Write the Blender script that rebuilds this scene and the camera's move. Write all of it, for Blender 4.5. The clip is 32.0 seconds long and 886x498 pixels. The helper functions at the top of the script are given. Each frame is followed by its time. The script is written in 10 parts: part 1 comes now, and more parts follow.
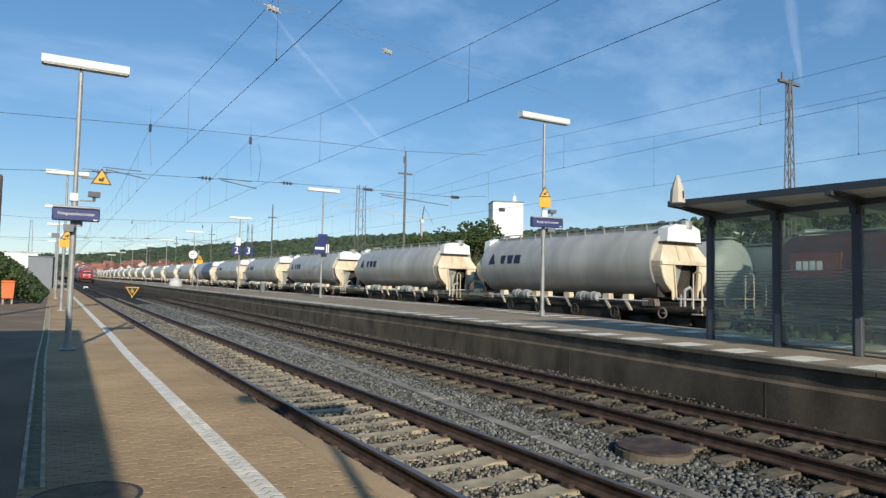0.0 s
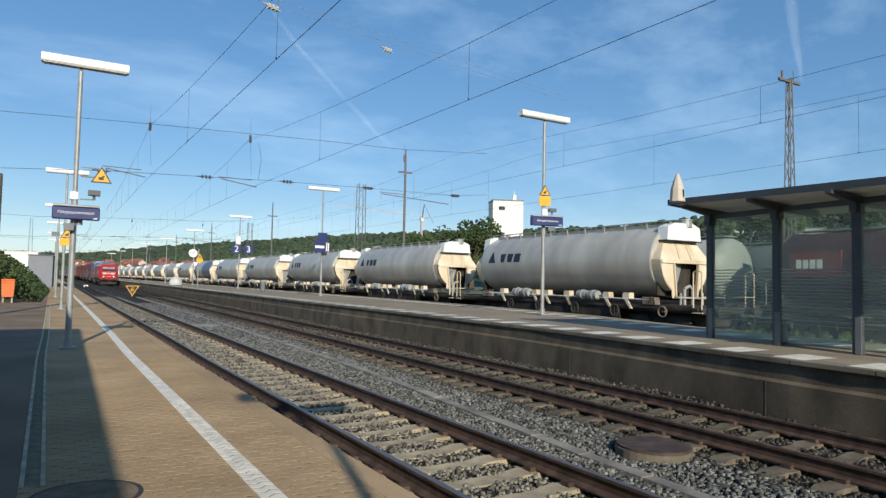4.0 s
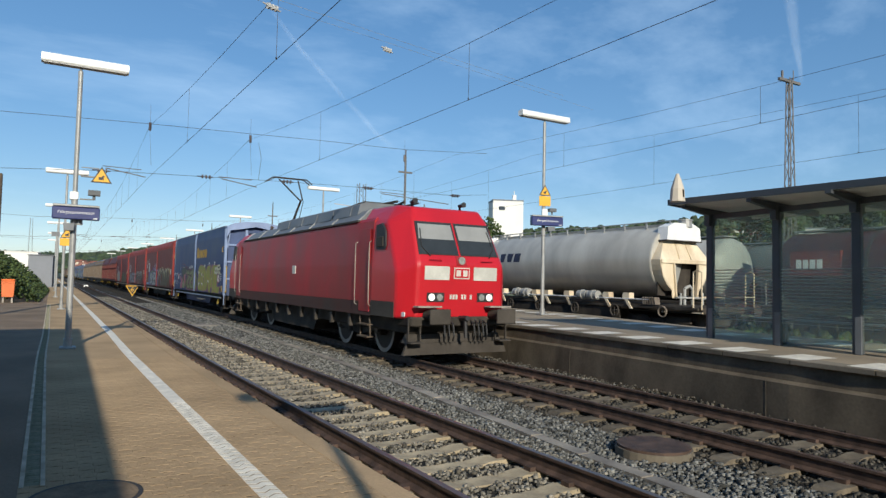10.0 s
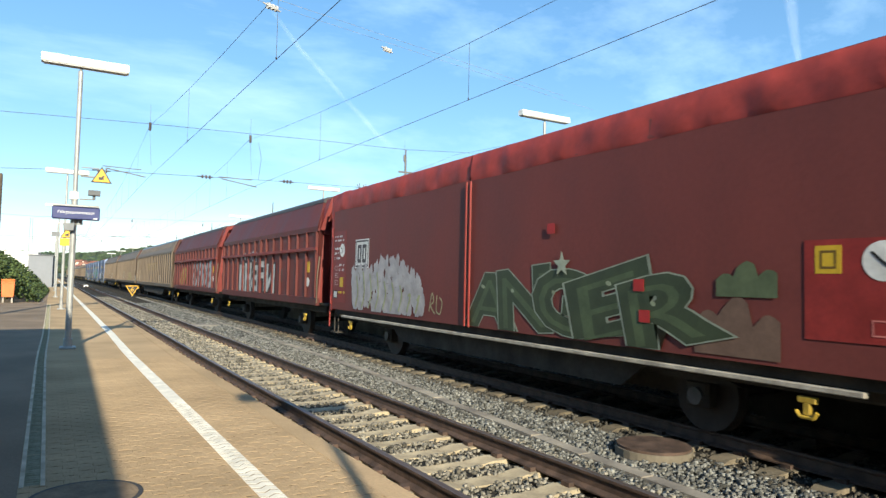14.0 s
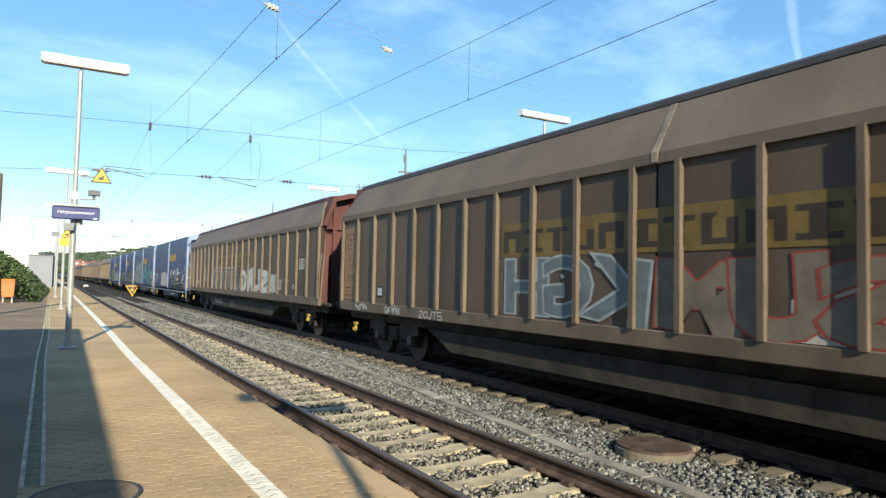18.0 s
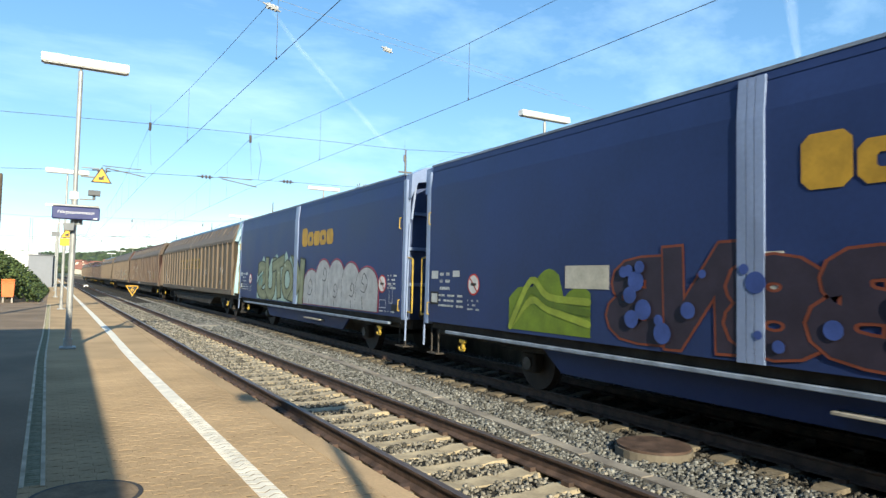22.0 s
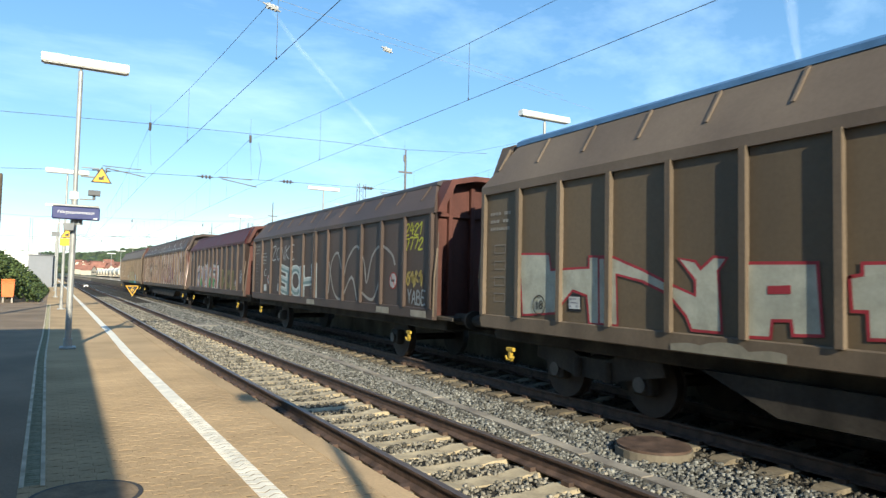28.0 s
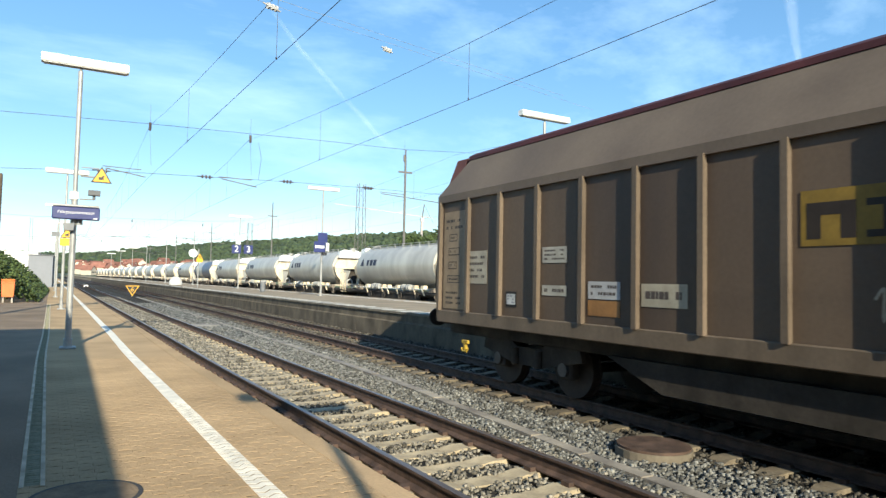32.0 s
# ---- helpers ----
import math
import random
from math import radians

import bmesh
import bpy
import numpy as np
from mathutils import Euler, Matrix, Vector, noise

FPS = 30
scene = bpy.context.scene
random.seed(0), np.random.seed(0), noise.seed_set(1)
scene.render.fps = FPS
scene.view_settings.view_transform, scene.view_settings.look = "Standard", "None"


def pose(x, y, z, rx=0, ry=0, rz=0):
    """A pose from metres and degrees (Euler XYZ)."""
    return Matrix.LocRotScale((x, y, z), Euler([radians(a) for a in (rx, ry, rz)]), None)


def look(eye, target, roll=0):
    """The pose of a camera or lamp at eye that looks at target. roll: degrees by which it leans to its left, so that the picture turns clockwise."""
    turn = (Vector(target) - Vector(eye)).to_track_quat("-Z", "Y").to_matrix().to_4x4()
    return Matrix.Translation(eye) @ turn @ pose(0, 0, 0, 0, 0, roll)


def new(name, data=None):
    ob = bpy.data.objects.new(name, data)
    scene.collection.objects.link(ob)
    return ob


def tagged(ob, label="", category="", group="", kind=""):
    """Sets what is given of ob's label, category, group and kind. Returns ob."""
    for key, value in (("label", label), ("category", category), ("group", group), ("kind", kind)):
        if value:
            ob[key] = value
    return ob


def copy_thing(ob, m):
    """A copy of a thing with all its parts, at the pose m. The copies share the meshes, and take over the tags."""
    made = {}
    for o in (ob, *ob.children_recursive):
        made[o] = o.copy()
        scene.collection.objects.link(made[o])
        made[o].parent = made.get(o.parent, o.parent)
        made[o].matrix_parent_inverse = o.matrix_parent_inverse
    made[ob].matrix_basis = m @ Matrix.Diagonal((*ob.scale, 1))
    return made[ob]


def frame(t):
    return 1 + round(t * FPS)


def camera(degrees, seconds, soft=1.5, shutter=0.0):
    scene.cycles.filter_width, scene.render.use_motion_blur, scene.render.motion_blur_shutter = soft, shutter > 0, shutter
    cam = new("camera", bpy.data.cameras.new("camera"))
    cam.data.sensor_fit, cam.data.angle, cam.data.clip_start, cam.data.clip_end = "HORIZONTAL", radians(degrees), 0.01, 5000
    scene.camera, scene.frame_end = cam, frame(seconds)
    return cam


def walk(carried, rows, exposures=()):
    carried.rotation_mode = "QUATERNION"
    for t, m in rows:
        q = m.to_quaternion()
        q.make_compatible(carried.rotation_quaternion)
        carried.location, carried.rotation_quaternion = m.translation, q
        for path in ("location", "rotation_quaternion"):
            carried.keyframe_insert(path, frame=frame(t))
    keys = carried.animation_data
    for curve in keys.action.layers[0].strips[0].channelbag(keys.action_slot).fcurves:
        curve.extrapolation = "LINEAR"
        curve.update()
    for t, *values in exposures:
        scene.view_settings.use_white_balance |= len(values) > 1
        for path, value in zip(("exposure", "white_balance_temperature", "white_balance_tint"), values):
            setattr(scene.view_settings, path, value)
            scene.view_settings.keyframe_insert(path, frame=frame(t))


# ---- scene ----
# a still camera on a tripod, about 1.6 m over a low side platform, looking across the tracks
EYE = Vector((0.0, 0.0, 1.8228))
VIEW = Vector((0.49803, 0.86574, 0.04969))


def aim(up_degrees):
    return look(EYE, EYE + VIEW * 10 + Vector((0, 0, 10 * math.tan(radians(up_degrees)))), 1.2005)


cam = camera(68.16, 32.0, soft=1.4, shutter=0.04)
walk(cam, [(0.0, aim(0.125)), (0.4, aim(0.06)), (1.5, aim(0.06)), (2.0, aim(0.0)), (16.0, aim(0.0)), (32.0, aim(0.0))],
     exposures=[(0.0, -0.05, 6300, 9), (9.6, -0.06, 6300, 9), (10.4, -0.08, 6250, 9), (11.1, -0.10, 6150, 9), (12.0, 0.62, 6650, 5), (12.6, 0.80, 6680, 5), (20.0, 0.80, 6660, 5), (32.0, 0.78, 6660, 5)])

# ---- light ----
SUN_AZ, SUN_EL = 191.7, 24.0
world = bpy.data.worlds.new("world")
scene.world = world
world.use_nodes = True
wn, wl = world.node_tree.nodes, world.node_tree.links
wn.clear()
sky = wn.new("ShaderNodeTexSky")
sky.sky_type, sky.sun_disc = "NISHITA", False
sky.sun_elevation, sky.sun_rotation = radians(SUN_EL), radians(SUN_AZ)
sky.altitude, sky.air_density, sky.dust_density, sky.ozone_density = 200, 1.0, 0.1, 4.4
# thin high cirrus over the whole sky
wco = wn.new("ShaderNodeTexCoord")
wmap = wn.new("ShaderNodeMapping")
wmap.inputs["Scale"].default_value = (1.2, 4.5, 7.0)
wmap.inputs["Rotation"].default_value = (0.25, 0.35, 0.7)
wnoise = wn.new("ShaderNodeTexNoise")
wnoise.inputs["Scale"].default_value, wnoise.inputs["Detail"].default_value = 1.7, 9
wnoise.inputs["Roughness"].default_value = 0.62
wramp = wn.new("ShaderNodeValToRGB")
wramp.color_ramp.elements[0].position, wramp.color_ramp.elements[1].position = 0.47, 0.85
wramp.color_ramp.elements[1].color = (0.24, 0.24, 0.24, 1)
wmix = wn.new("ShaderNodeMix")
wmix.data_type = "RGBA"
wmix.inputs[7].default_value = (4.6, 5.8, 6.9, 1)
wbg = wn.new("ShaderNodeBackground")
wbg.inputs["Strength"].default_value = 0.222
wout = wn.new("ShaderNodeOutputWorld")
wl.new(wco.outputs["Generated"], wmap.inputs["Vector"])
wl.new(wmap.outputs["Vector"], wnoise.inputs["Vector"])
wl.new(wnoise.outputs["Fac"], wramp.inputs["Fac"])
wl.new(wramp.outputs["Color"], wmix.inputs[0])
wgam = wn.new("ShaderNodeGamma")
wgam.inputs["Gamma"].default_value = 0.64
wsat = wn.new("ShaderNodeHueSaturation")
wsat.inputs["Saturation"].default_value, wsat.inputs["Hue"].default_value = 1.34, 0.503
wl.new(sky.outputs["Color"], wgam.inputs["Color"])
wl.new(wgam.outputs["Color"], wsat.inputs["Color"])
wl.new(wsat.outputs["Color"], wmix.inputs[6])
wl.new(wmix.outputs[2], wbg.inputs["Color"])
wl.new(wbg.outputs["Background"], wout.inputs["Surface"])

sun_data = bpy.data.lights.new("sun", "SUN")
sun_data.energy, sun_data.angle, sun_data.color = 5.0, radians(0.53), (1.0, 0.91, 0.75)
sun = new("sun", sun_data)
sun_dir = Vector((math.sin(radians(SUN_AZ)) * math.cos(radians(SUN_EL)), math.cos(radians(SUN_AZ)) * math.cos(radians(SUN_EL)), math.sin(radians(SUN_EL))))
sun.matrix_world = look(sun_dir * 60, (0, 0, 0))


# ---- materials ----
def surf(name, col, rough=0.6, metal=0.0, var=0.25, scale=3.0, fine=40.0, bump=0.15, col2=None, streak=0.0, per_piece=0.0, spec=0.5, island=False):
    """Two scales of colour variation, fine relief; streak: vertical run-down dirt; per_piece: random tint per object."""
    m = bpy.data.materials.new(name)
    m.use_nodes = True
    n, l = m.node_tree.nodes, m.node_tree.links
    b = n["Principled BSDF"]
    b.inputs["Roughness"].default_value, b.inputs["Metallic"].default_value = rough, metal
    b.inputs["Specular IOR Level"].default_value = spec
    co = n.new("ShaderNodeTexCoord")
    big = n.new("ShaderNodeTexNoise")
    big.inputs["Scale"].default_value, big.inputs["Detail"].default_value = scale, 6
    small = n.new("ShaderNodeTexNoise")
    small.inputs["Scale"].default_value, small.inputs["Detail"].default_value = fine, 4
    l.new(co.outputs["Object"], small.inputs["Vector"])
    if streak:
        mp = n.new("ShaderNodeMapping")
        mp.inputs["Scale"].default_value = (1.0, 1.0, 1.0 - 0.93 * streak)
        l.new(co.outputs["Object"], mp.inputs["Vector"])
        l.new(mp.outputs["Vector"], big.inputs["Vector"])
    else:
        l.new(co.outputs["Object"], big.inputs["Vector"])
    ramp = n.new("ShaderNodeValToRGB")
    ramp.color_ramp.elements[0].position, ramp.color_ramp.elements[1].position = 0.32, 0.68
    c2 = col2 or tuple(c * (1 - 2 * var) for c in col)
    ramp.color_ramp.elements[0].color, ramp.color_ramp.elements[1].color = (*c2, 1), (*col, 1)
    l.new(big.outputs["Fac"], ramp.inputs["Fac"])
    mul = n.new("ShaderNodeMix")
    mul.data_type, mul.blend_type = "RGBA", "MULTIPLY"
    mul.inputs[0].default_value = 1.0
    r2 = n.new("ShaderNodeMapRange")
    r2.inputs["To Min"].default_value, r2.inputs["To Max"].default_value = 1 - var, 1 + var
    l.new(small.outputs["Fac"], r2.inputs["Value"])
    l.new(ramp.outputs["Color"], mul.inputs[6])
    l.new(r2.outputs["Result"], mul.inputs[7])
    last = mul.outputs[2]
    if per_piece:
        if island:
            gi = n.new("ShaderNodeNewGeometry")
            src = gi.outputs["Random Per Island"]
        else:
            oi = n.new("ShaderNodeObjectInfo")
            src = oi.outputs["Random"]
        r3 = n.new("ShaderNodeMapRange")
        r3.inputs["To Min"].default_value, r3.inputs["To Max"].default_value = 1 - per_piece, 1 + per_piece
        l.new(src, r3.inputs["Value"])
        m3 = n.new("ShaderNodeMix")
        m3.data_type, m3.blend_type = "RGBA", "MULTIPLY"
        m3.inputs[0].default_value = 1.0
        l.new(last, m3.inputs[6])
        l.new(r3.outputs["Result"], m3.inputs[7])
        last = m3.outputs[2]
    l.new(last, b.inputs["Base Color"])
    r4 = n.new("ShaderNodeMapRange")
    r4.inputs["To Min"].default_value, r4.inputs["To Max"].default_value = max(0.03, rough - 0.12), min(1, rough + 0.12)
    l.new(big.outputs["Fac"], r4.inputs["Value"])
    l.new(r4.outputs["Result"], b.inputs["Roughness"])
    if bump:
        bp = n.new("ShaderNodeBump")
        bp.inputs["Strength"].default_value, bp.inputs["Distance"].default_value = bump, 0.02
        l.new(small.outputs["Fac"], bp.inputs["Height"])
        l.new(bp.outputs["Normal"], b.inputs["Normal"])
    return m


def glass(name, col=(0.8, 0.85, 0.85), rough=0.02, clear=0.85):
    m = bpy.data.materials.new(name)
    m.use_nodes = True
    n, l = m.node_tree.nodes, m.node_tree.links
    b = n["Principled BSDF"]
    b.inputs["Base Color"].default_value = (*col, 1)
    b.inputs["Roughness"].default_value = 0.05
    t = n.new("ShaderNodeBsdfTransparent")
    t.inputs["Color"].default_value = (*col, 1)
    mix = n.new("ShaderNodeMixShader")
    no = n.new("ShaderNodeTexNoise")
    no.inputs["Scale"].default_value = 1.3
    mr = n.new("ShaderNodeMapRange")
    mr.inputs["To Min"].default_value, mr.inputs["To Max"].default_value = 1 - clear - 0.06, 1 - clear + 0.06
    l.new(no.outputs["Fac"], mr.inputs["Value"])
    l.new(mr.outputs["Result"], mix.inputs[0])
    l.new(t.outputs[0], mix.inputs[1])
    l.new(b.outputs[0], mix.inputs[2])
    l.new(mix.outputs[0], n["Material Output"].inputs["Surface"])
    return m


def glow(name, col, strength):
    m = bpy.data.materials.new(name)
    m.use_nodes = True
    b = m.node_tree.nodes["Principled BSDF"]
    b.inputs["Base Color"].default_value = (*col, 1)
    b.inputs["Emission Color"].default_value = (*col, 1)
    b.inputs["Emission Strength"].default_value = strength
    return m


def chalky(name, base, dark, bloom, amount=0.5):
    """Old paint that has bloomed white in vertical runs, with rust blotches."""
    m = surf(name, base, 0.65, var=0.18, scale=1.3, fine=22, streak=0.9, col2=dark, bump=0.06, spec=0.3)
    n, l = m.node_tree.nodes, m.node_tree.links
    b = n["Principled BSDF"]
    old = b.inputs["Base Color"].links[0].from_socket
    co = n.new("ShaderNodeTexCoord")
    mp = n.new("ShaderNodeMapping")
    mp.inputs["Scale"].default_value = (1.0, 5.0, 0.35)
    no = n.new("ShaderNodeTexNoise")
    no.inputs["Scale"].default_value, no.inputs["Detail"].default_value, no.inputs["Roughness"].default_value = 1.6, 8, 0.7
    big = n.new("ShaderNodeTexNoise")
    big.inputs["Scale"].default_value, big.inputs["Detail"].default_value = 0.9, 3
    add = n.new("ShaderNodeMath")
    add.operation = "MULTIPLY"
    rp = n.new("ShaderNodeMapRange")
    rp.inputs["From Min"].default_value, rp.inputs["From Max"].default_value = 0.15, 0.33
    rp.inputs["To Max"].default_value = amount
    mx = n.new("ShaderNodeMix")
    mx.data_type = "RGBA"
    mx.inputs[7].default_value = (*bloom, 1)
    l.new(co.outputs["Object"], mp.inputs["Vector"])
    l.new(mp.outputs["Vector"], no.inputs["Vector"])
    l.new(co.outputs["Object"], big.inputs["Vector"])
    l.new(no.outputs["Fac"], add.inputs[0])
    l.new(big.outputs["Fac"], add.inputs[1])
    l.new(add.outputs[0], rp.inputs["Value"])
    l.new(rp.outputs["Result"], mx.inputs[0])
    l.new(old, mx.inputs[6])
    l.new(mx.outputs[2], b.inputs["Base Color"])
    return m


M = {
    "asphalt": surf("tan_block_paving", (0.50, 0.355, 0.215), 0.95, var=0.17, scale=0.7, fine=45, bump=0.6, col2=(0.36, 0.260, 0.158), spec=0.0),
    "paver": surf("tan_paving_block", (0.50, 0.355, 0.212), 0.95, var=0.18, scale=0.7, fine=45, bump=0.6, col2=(0.36, 0.257, 0.155), per_piece=0.05, spec=0.0),
    "paver_rest": surf("tan_paving_block", (0.50, 0.355, 0.212), 0.95, var=0.18, scale=0.7, fine=45, bump=0.6, col2=(0.36, 0.257, 0.155), per_piece=0.05, spec=0.0, island=True),
    "joint_sand": surf("sandy_joint_fill", (0.36, 0.258, 0.156), 0.95, var=0.4, scale=5, fine=60, bump=0.3, spec=0.0),
    "asphalt2": surf("brown_grey_asphalt", (0.36, 0.29, 0.205), 0.9, var=0.15, scale=0.8, fine=60, bump=0.5, spec=0.2),
    "dark_asphalt": surf("worn_brown_asphalt", (0.27, 0.20, 0.14), 0.95, var=0.2, scale=0.6, fine=50, bump=0.5, col2=(0.18, 0.135, 0.095), spec=0.1),
    "white_line": surf("white_road_paint", (0.86, 0.80, 0.68), 0.75, var=0.14, scale=6, fine=30, bump=0.2, spec=0.2),
    "stone_strip": surf("weathered_concrete_channel", (0.66, 0.56, 0.42), 0.9, var=0.2, scale=4, fine=40, spec=0.0),
    "concrete": surf("weathered_concrete", (0.36, 0.32, 0.26), 0.9, var=0.25, scale=1.2, fine=25, streak=0.7, col2=(0.13, 0.115, 0.10)),
    "concrete_dark": surf("stained_concrete_wall", (0.165, 0.135, 0.098), 0.95, var=0.25, scale=1.5, fine=20, streak=0.3, col2=(0.075, 0.062, 0.047), spec=0.2),
    "grating": surf("mossy_cast_grating", (0.30, 0.275, 0.195), 0.85, var=0.3, scale=7, fine=40, bump=0.4, col2=(0.17, 0.165, 0.10), spec=0.1),
    "lid_dusty": surf("dusty_cast_iron_lid", (0.26, 0.19, 0.125), 0.9, var=0.25, scale=5, fine=45, bump=0.5, col2=(0.15, 0.11, 0.075), spec=0.1),
    "coping": surf("coping_slab", (0.24, 0.205, 0.155), 0.9, var=0.2, scale=2, fine=30, per_piece=0.15, spec=0.2),
    "sleeper": surf("concrete_sleeper", (0.47, 0.385, 0.25), 0.9, var=0.2, scale=5, fine=40, per_piece=0.12, col2=(0.29, 0.235, 0.155)),
    "rail_side": surf("rusty_rail", (0.12, 0.075, 0.055), 0.75, metal=0.2, var=0.3, scale=6, fine=50, bump=0.3),
    "rail_top": surf("polished_rail_head", (0.20, 0.165, 0.15), 0.42, metal=0.6, var=0.1, scale=3, fine=30, bump=0.03),
    "ballast_bed": surf("ballast_ground", (0.08, 0.072, 0.06), 0.95, var=0.4, scale=9, fine=55, bump=1.0, spec=0.1),
    "stone": surf("ballast_stone", (0.195, 0.193, 0.176), 0.9, var=0.25, scale=6, fine=60, bump=0.3, per_piece=0.7, island=True, spec=0.2),
    "stone_pale": surf("dusty_tan_ballast_stone", (0.25, 0.228, 0.185), 0.95, var=0.25, scale=6, fine=60, bump=0.3, per_piece=0.6, island=True, spec=0.2),
    "rib_red": surf("dull_ribbed_red_wall", (0.115, 0.024, 0.021), 0.62, var=0.2, scale=1.5, fine=20, streak=0.8, bump=0.05, col2=(0.07, 0.018, 0.016), spec=0.3),
    "tx_rail": surf("scuffed_pale_blue_rail", (0.25, 0.30, 0.38), 0.55, var=0.25, scale=3, fine=20, bump=0.05, spec=0.3),
    # end walls darker than their frames: recess shade put into the colour
    "tx_recess": surf("blue_end_wall_recess_shade", (0.07, 0.10, 0.20), 0.6, var=0.2, scale=1.5, fine=20, streak=0.6, bump=0.05, spec=0.3),
    "db_recess": surf("red_end_wall_recess_shade", (0.10, 0.022, 0.02), 0.65, var=0.2, scale=1.5, fine=20, streak=0.6, bump=0.05, spec=0.3),
    "stone_brown": surf("dark_brown_ballast_stone", (0.105, 0.095, 0.078), 0.95, var=0.25, scale=6, fine=60, bump=0.3, per_piece=0.6, island=True, spec=0.15),
    "sleeper_dirty": surf("oily_concrete_sleeper", (0.20, 0.165, 0.115), 0.9, var=0.25, scale=5, fine=40, per_piece=0.2, col2=(0.10, 0.082, 0.06), spec=0.2),
    "earth": surf("dry_grass_ground", (0.16, 0.17, 0.08), 0.95, var=0.3, scale=0.08, fine=3, bump=0.6, col2=(0.10, 0.12, 0.05)),
    "galv": surf("galvanised_steel", (0.40, 0.40, 0.385), 0.55, metal=0.4, var=0.15, scale=3, fine=30, bump=0.05),
    "grey_steel": surf("grey_painted_steel", (0.17, 0.18, 0.19), 0.5, var=0.12, scale=3, fine=30, bump=0.05),
    "lattice": surf("weathered_lattice_steel", (0.20, 0.19, 0.18), 0.7, metal=0.3, var=0.2, scale=2, fine=20, bump=0.1),
    "lamp_white": surf("white_lamp_housing", (0.82, 0.82, 0.78), 0.4, var=0.04, scale=3, fine=20, bump=0.02),
    "lamp_under": surf("lamp_diffuser", (0.42, 0.40, 0.38), 0.4, var=0.08, scale=3, fine=20, bump=0.02),
    "sign_blue": surf("blue_sign_enamel", (0.025, 0.035, 0.14), 0.35, var=0.1, scale=2, fine=20, bump=0.02),
    "sign_yellow": surf("yellow_sign", (0.80, 0.42, 0.02), 0.45, var=0.08, scale=3, fine=20, bump=0.02),
    "sign_black": surf("black_sign_print", (0.02, 0.02, 0.02), 0.5, var=0.1, bump=0),
    "sign_white": surf("white_sign_print", (0.80, 0.80, 0.78), 0.5, var=0.05, bump=0),
    "black": surf("black_rubber", (0.025, 0.025, 0.027), 0.6, var=0.2, bump=0.1),
    "wire": surf("copper_wire", (0.07, 0.06, 0.055), 0.6, metal=0.4, var=0.1, bump=0),
    "insul": surf("brown_insulator", (0.07, 0.05, 0.045), 0.3, var=0.1, bump=0),
    "shelter": surf("anthracite_steel", (0.065, 0.072, 0.08), 0.45, var=0.1, scale=2, fine=30, bump=0.03),
    "shelter_under": surf("pale_roof_lining", (0.66, 0.65, 0.61), 0.6, var=0.08, scale=2, fine=20, bump=0.03),
    "glass": glass("tinted_shelter_glass", (0.86, 0.92, 0.85), clear=0.86),
    "band": glass("etched_glass_band", (0.50, 0.55, 0.50), clear=0.5),
    "vtg": surf("grey_tank_paint", (0.53, 0.51, 0.45), 0.36, metal=0.1, var=0.10, scale=1.2, fine=25, streak=0.8, col2=(0.36, 0.34, 0.30), bump=0.03),
    "vtg_end": surf("weathered_grey_tank_paint", (0.36, 0.36, 0.34), 0.5, var=0.12, scale=1.2, fine=25, streak=0.8, bump=0.03),
    "vtg_blue": surf("slate_blue_tank_paint", (0.10, 0.13, 0.19), 0.4, var=0.15, scale=1.2, fine=25, streak=0.8, bump=0.03),
    "cream": surf("cream_hopper_paint", (0.80, 0.70, 0.52), 0.5, var=0.14, scale=1.5, fine=20, streak=0.8, col2=(0.50, 0.38, 0.24), bump=0.04),
    "under": surf("dark_underframe", (0.070, 0.060, 0.050), 0.85, var=0.3, scale=2, fine=20, bump=0.2, spec=0.2),
    "under_pale": surf("dusty_brake_gear", (0.42, 0.38, 0.32), 0.7, var=0.25, scale=4, fine=30, bump=0.2),
    "tank_red": surf("dull_red_tank", (0.115, 0.022, 0.019), 0.55, var=0.2, scale=1, fine=20, streak=0.7, bump=0.04, spec=0.3),
    "tank_dark": surf("dark_grey_tank", (0.13, 0.14, 0.14), 0.5, var=0.2, scale=1, fine=20, streak=0.7, bump=0.04),
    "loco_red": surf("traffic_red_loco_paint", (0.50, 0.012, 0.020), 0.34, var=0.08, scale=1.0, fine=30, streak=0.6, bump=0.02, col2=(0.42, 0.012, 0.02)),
    # side red, darker than the cab red and faintly streaked
    "loco_side": surf("dull_streaked_red", (0.38, 0.018, 0.024), 0.45, var=0.14, scale=0.7, fine=30, streak=0.4, bump=0.03, col2=(0.20, 0.018, 0.02), spec=0.3),
    "loco_low": surf("brake_dust_brown", (0.085, 0.035, 0.029), 0.65, var=0.2, scale=1.2, fine=30, streak=0.6, bump=0.03, col2=(0.055, 0.036, 0.029), spec=0.2),
    "loco_grey": surf("dusty_grey_skirt", (0.075, 0.065, 0.055), 0.7, var=0.2, scale=1.5, fine=25, bump=0.04, spec=0.2),
    "loco_roof": surf("grey_loco_roof", (0.16, 0.17, 0.18), 0.5, var=0.15, scale=1.5, fine=25, bump=0.04),
    "window": surf("tinted_cab_glass", (0.035, 0.04, 0.042), 0.08, var=0.1, bump=0),
    "blind": surf("grey_window_blind", (0.27, 0.275, 0.265), 0.6, var=0.08, bump=0.02),
    "db_red": surf("maroon_curtain_wall", (0.155, 0.037, 0.032), 0.62, var=0.12, scale=0.9, fine=14, streak=0.5, col2=(0.115, 0.029, 0.025), bump=0.12, spec=0.3),
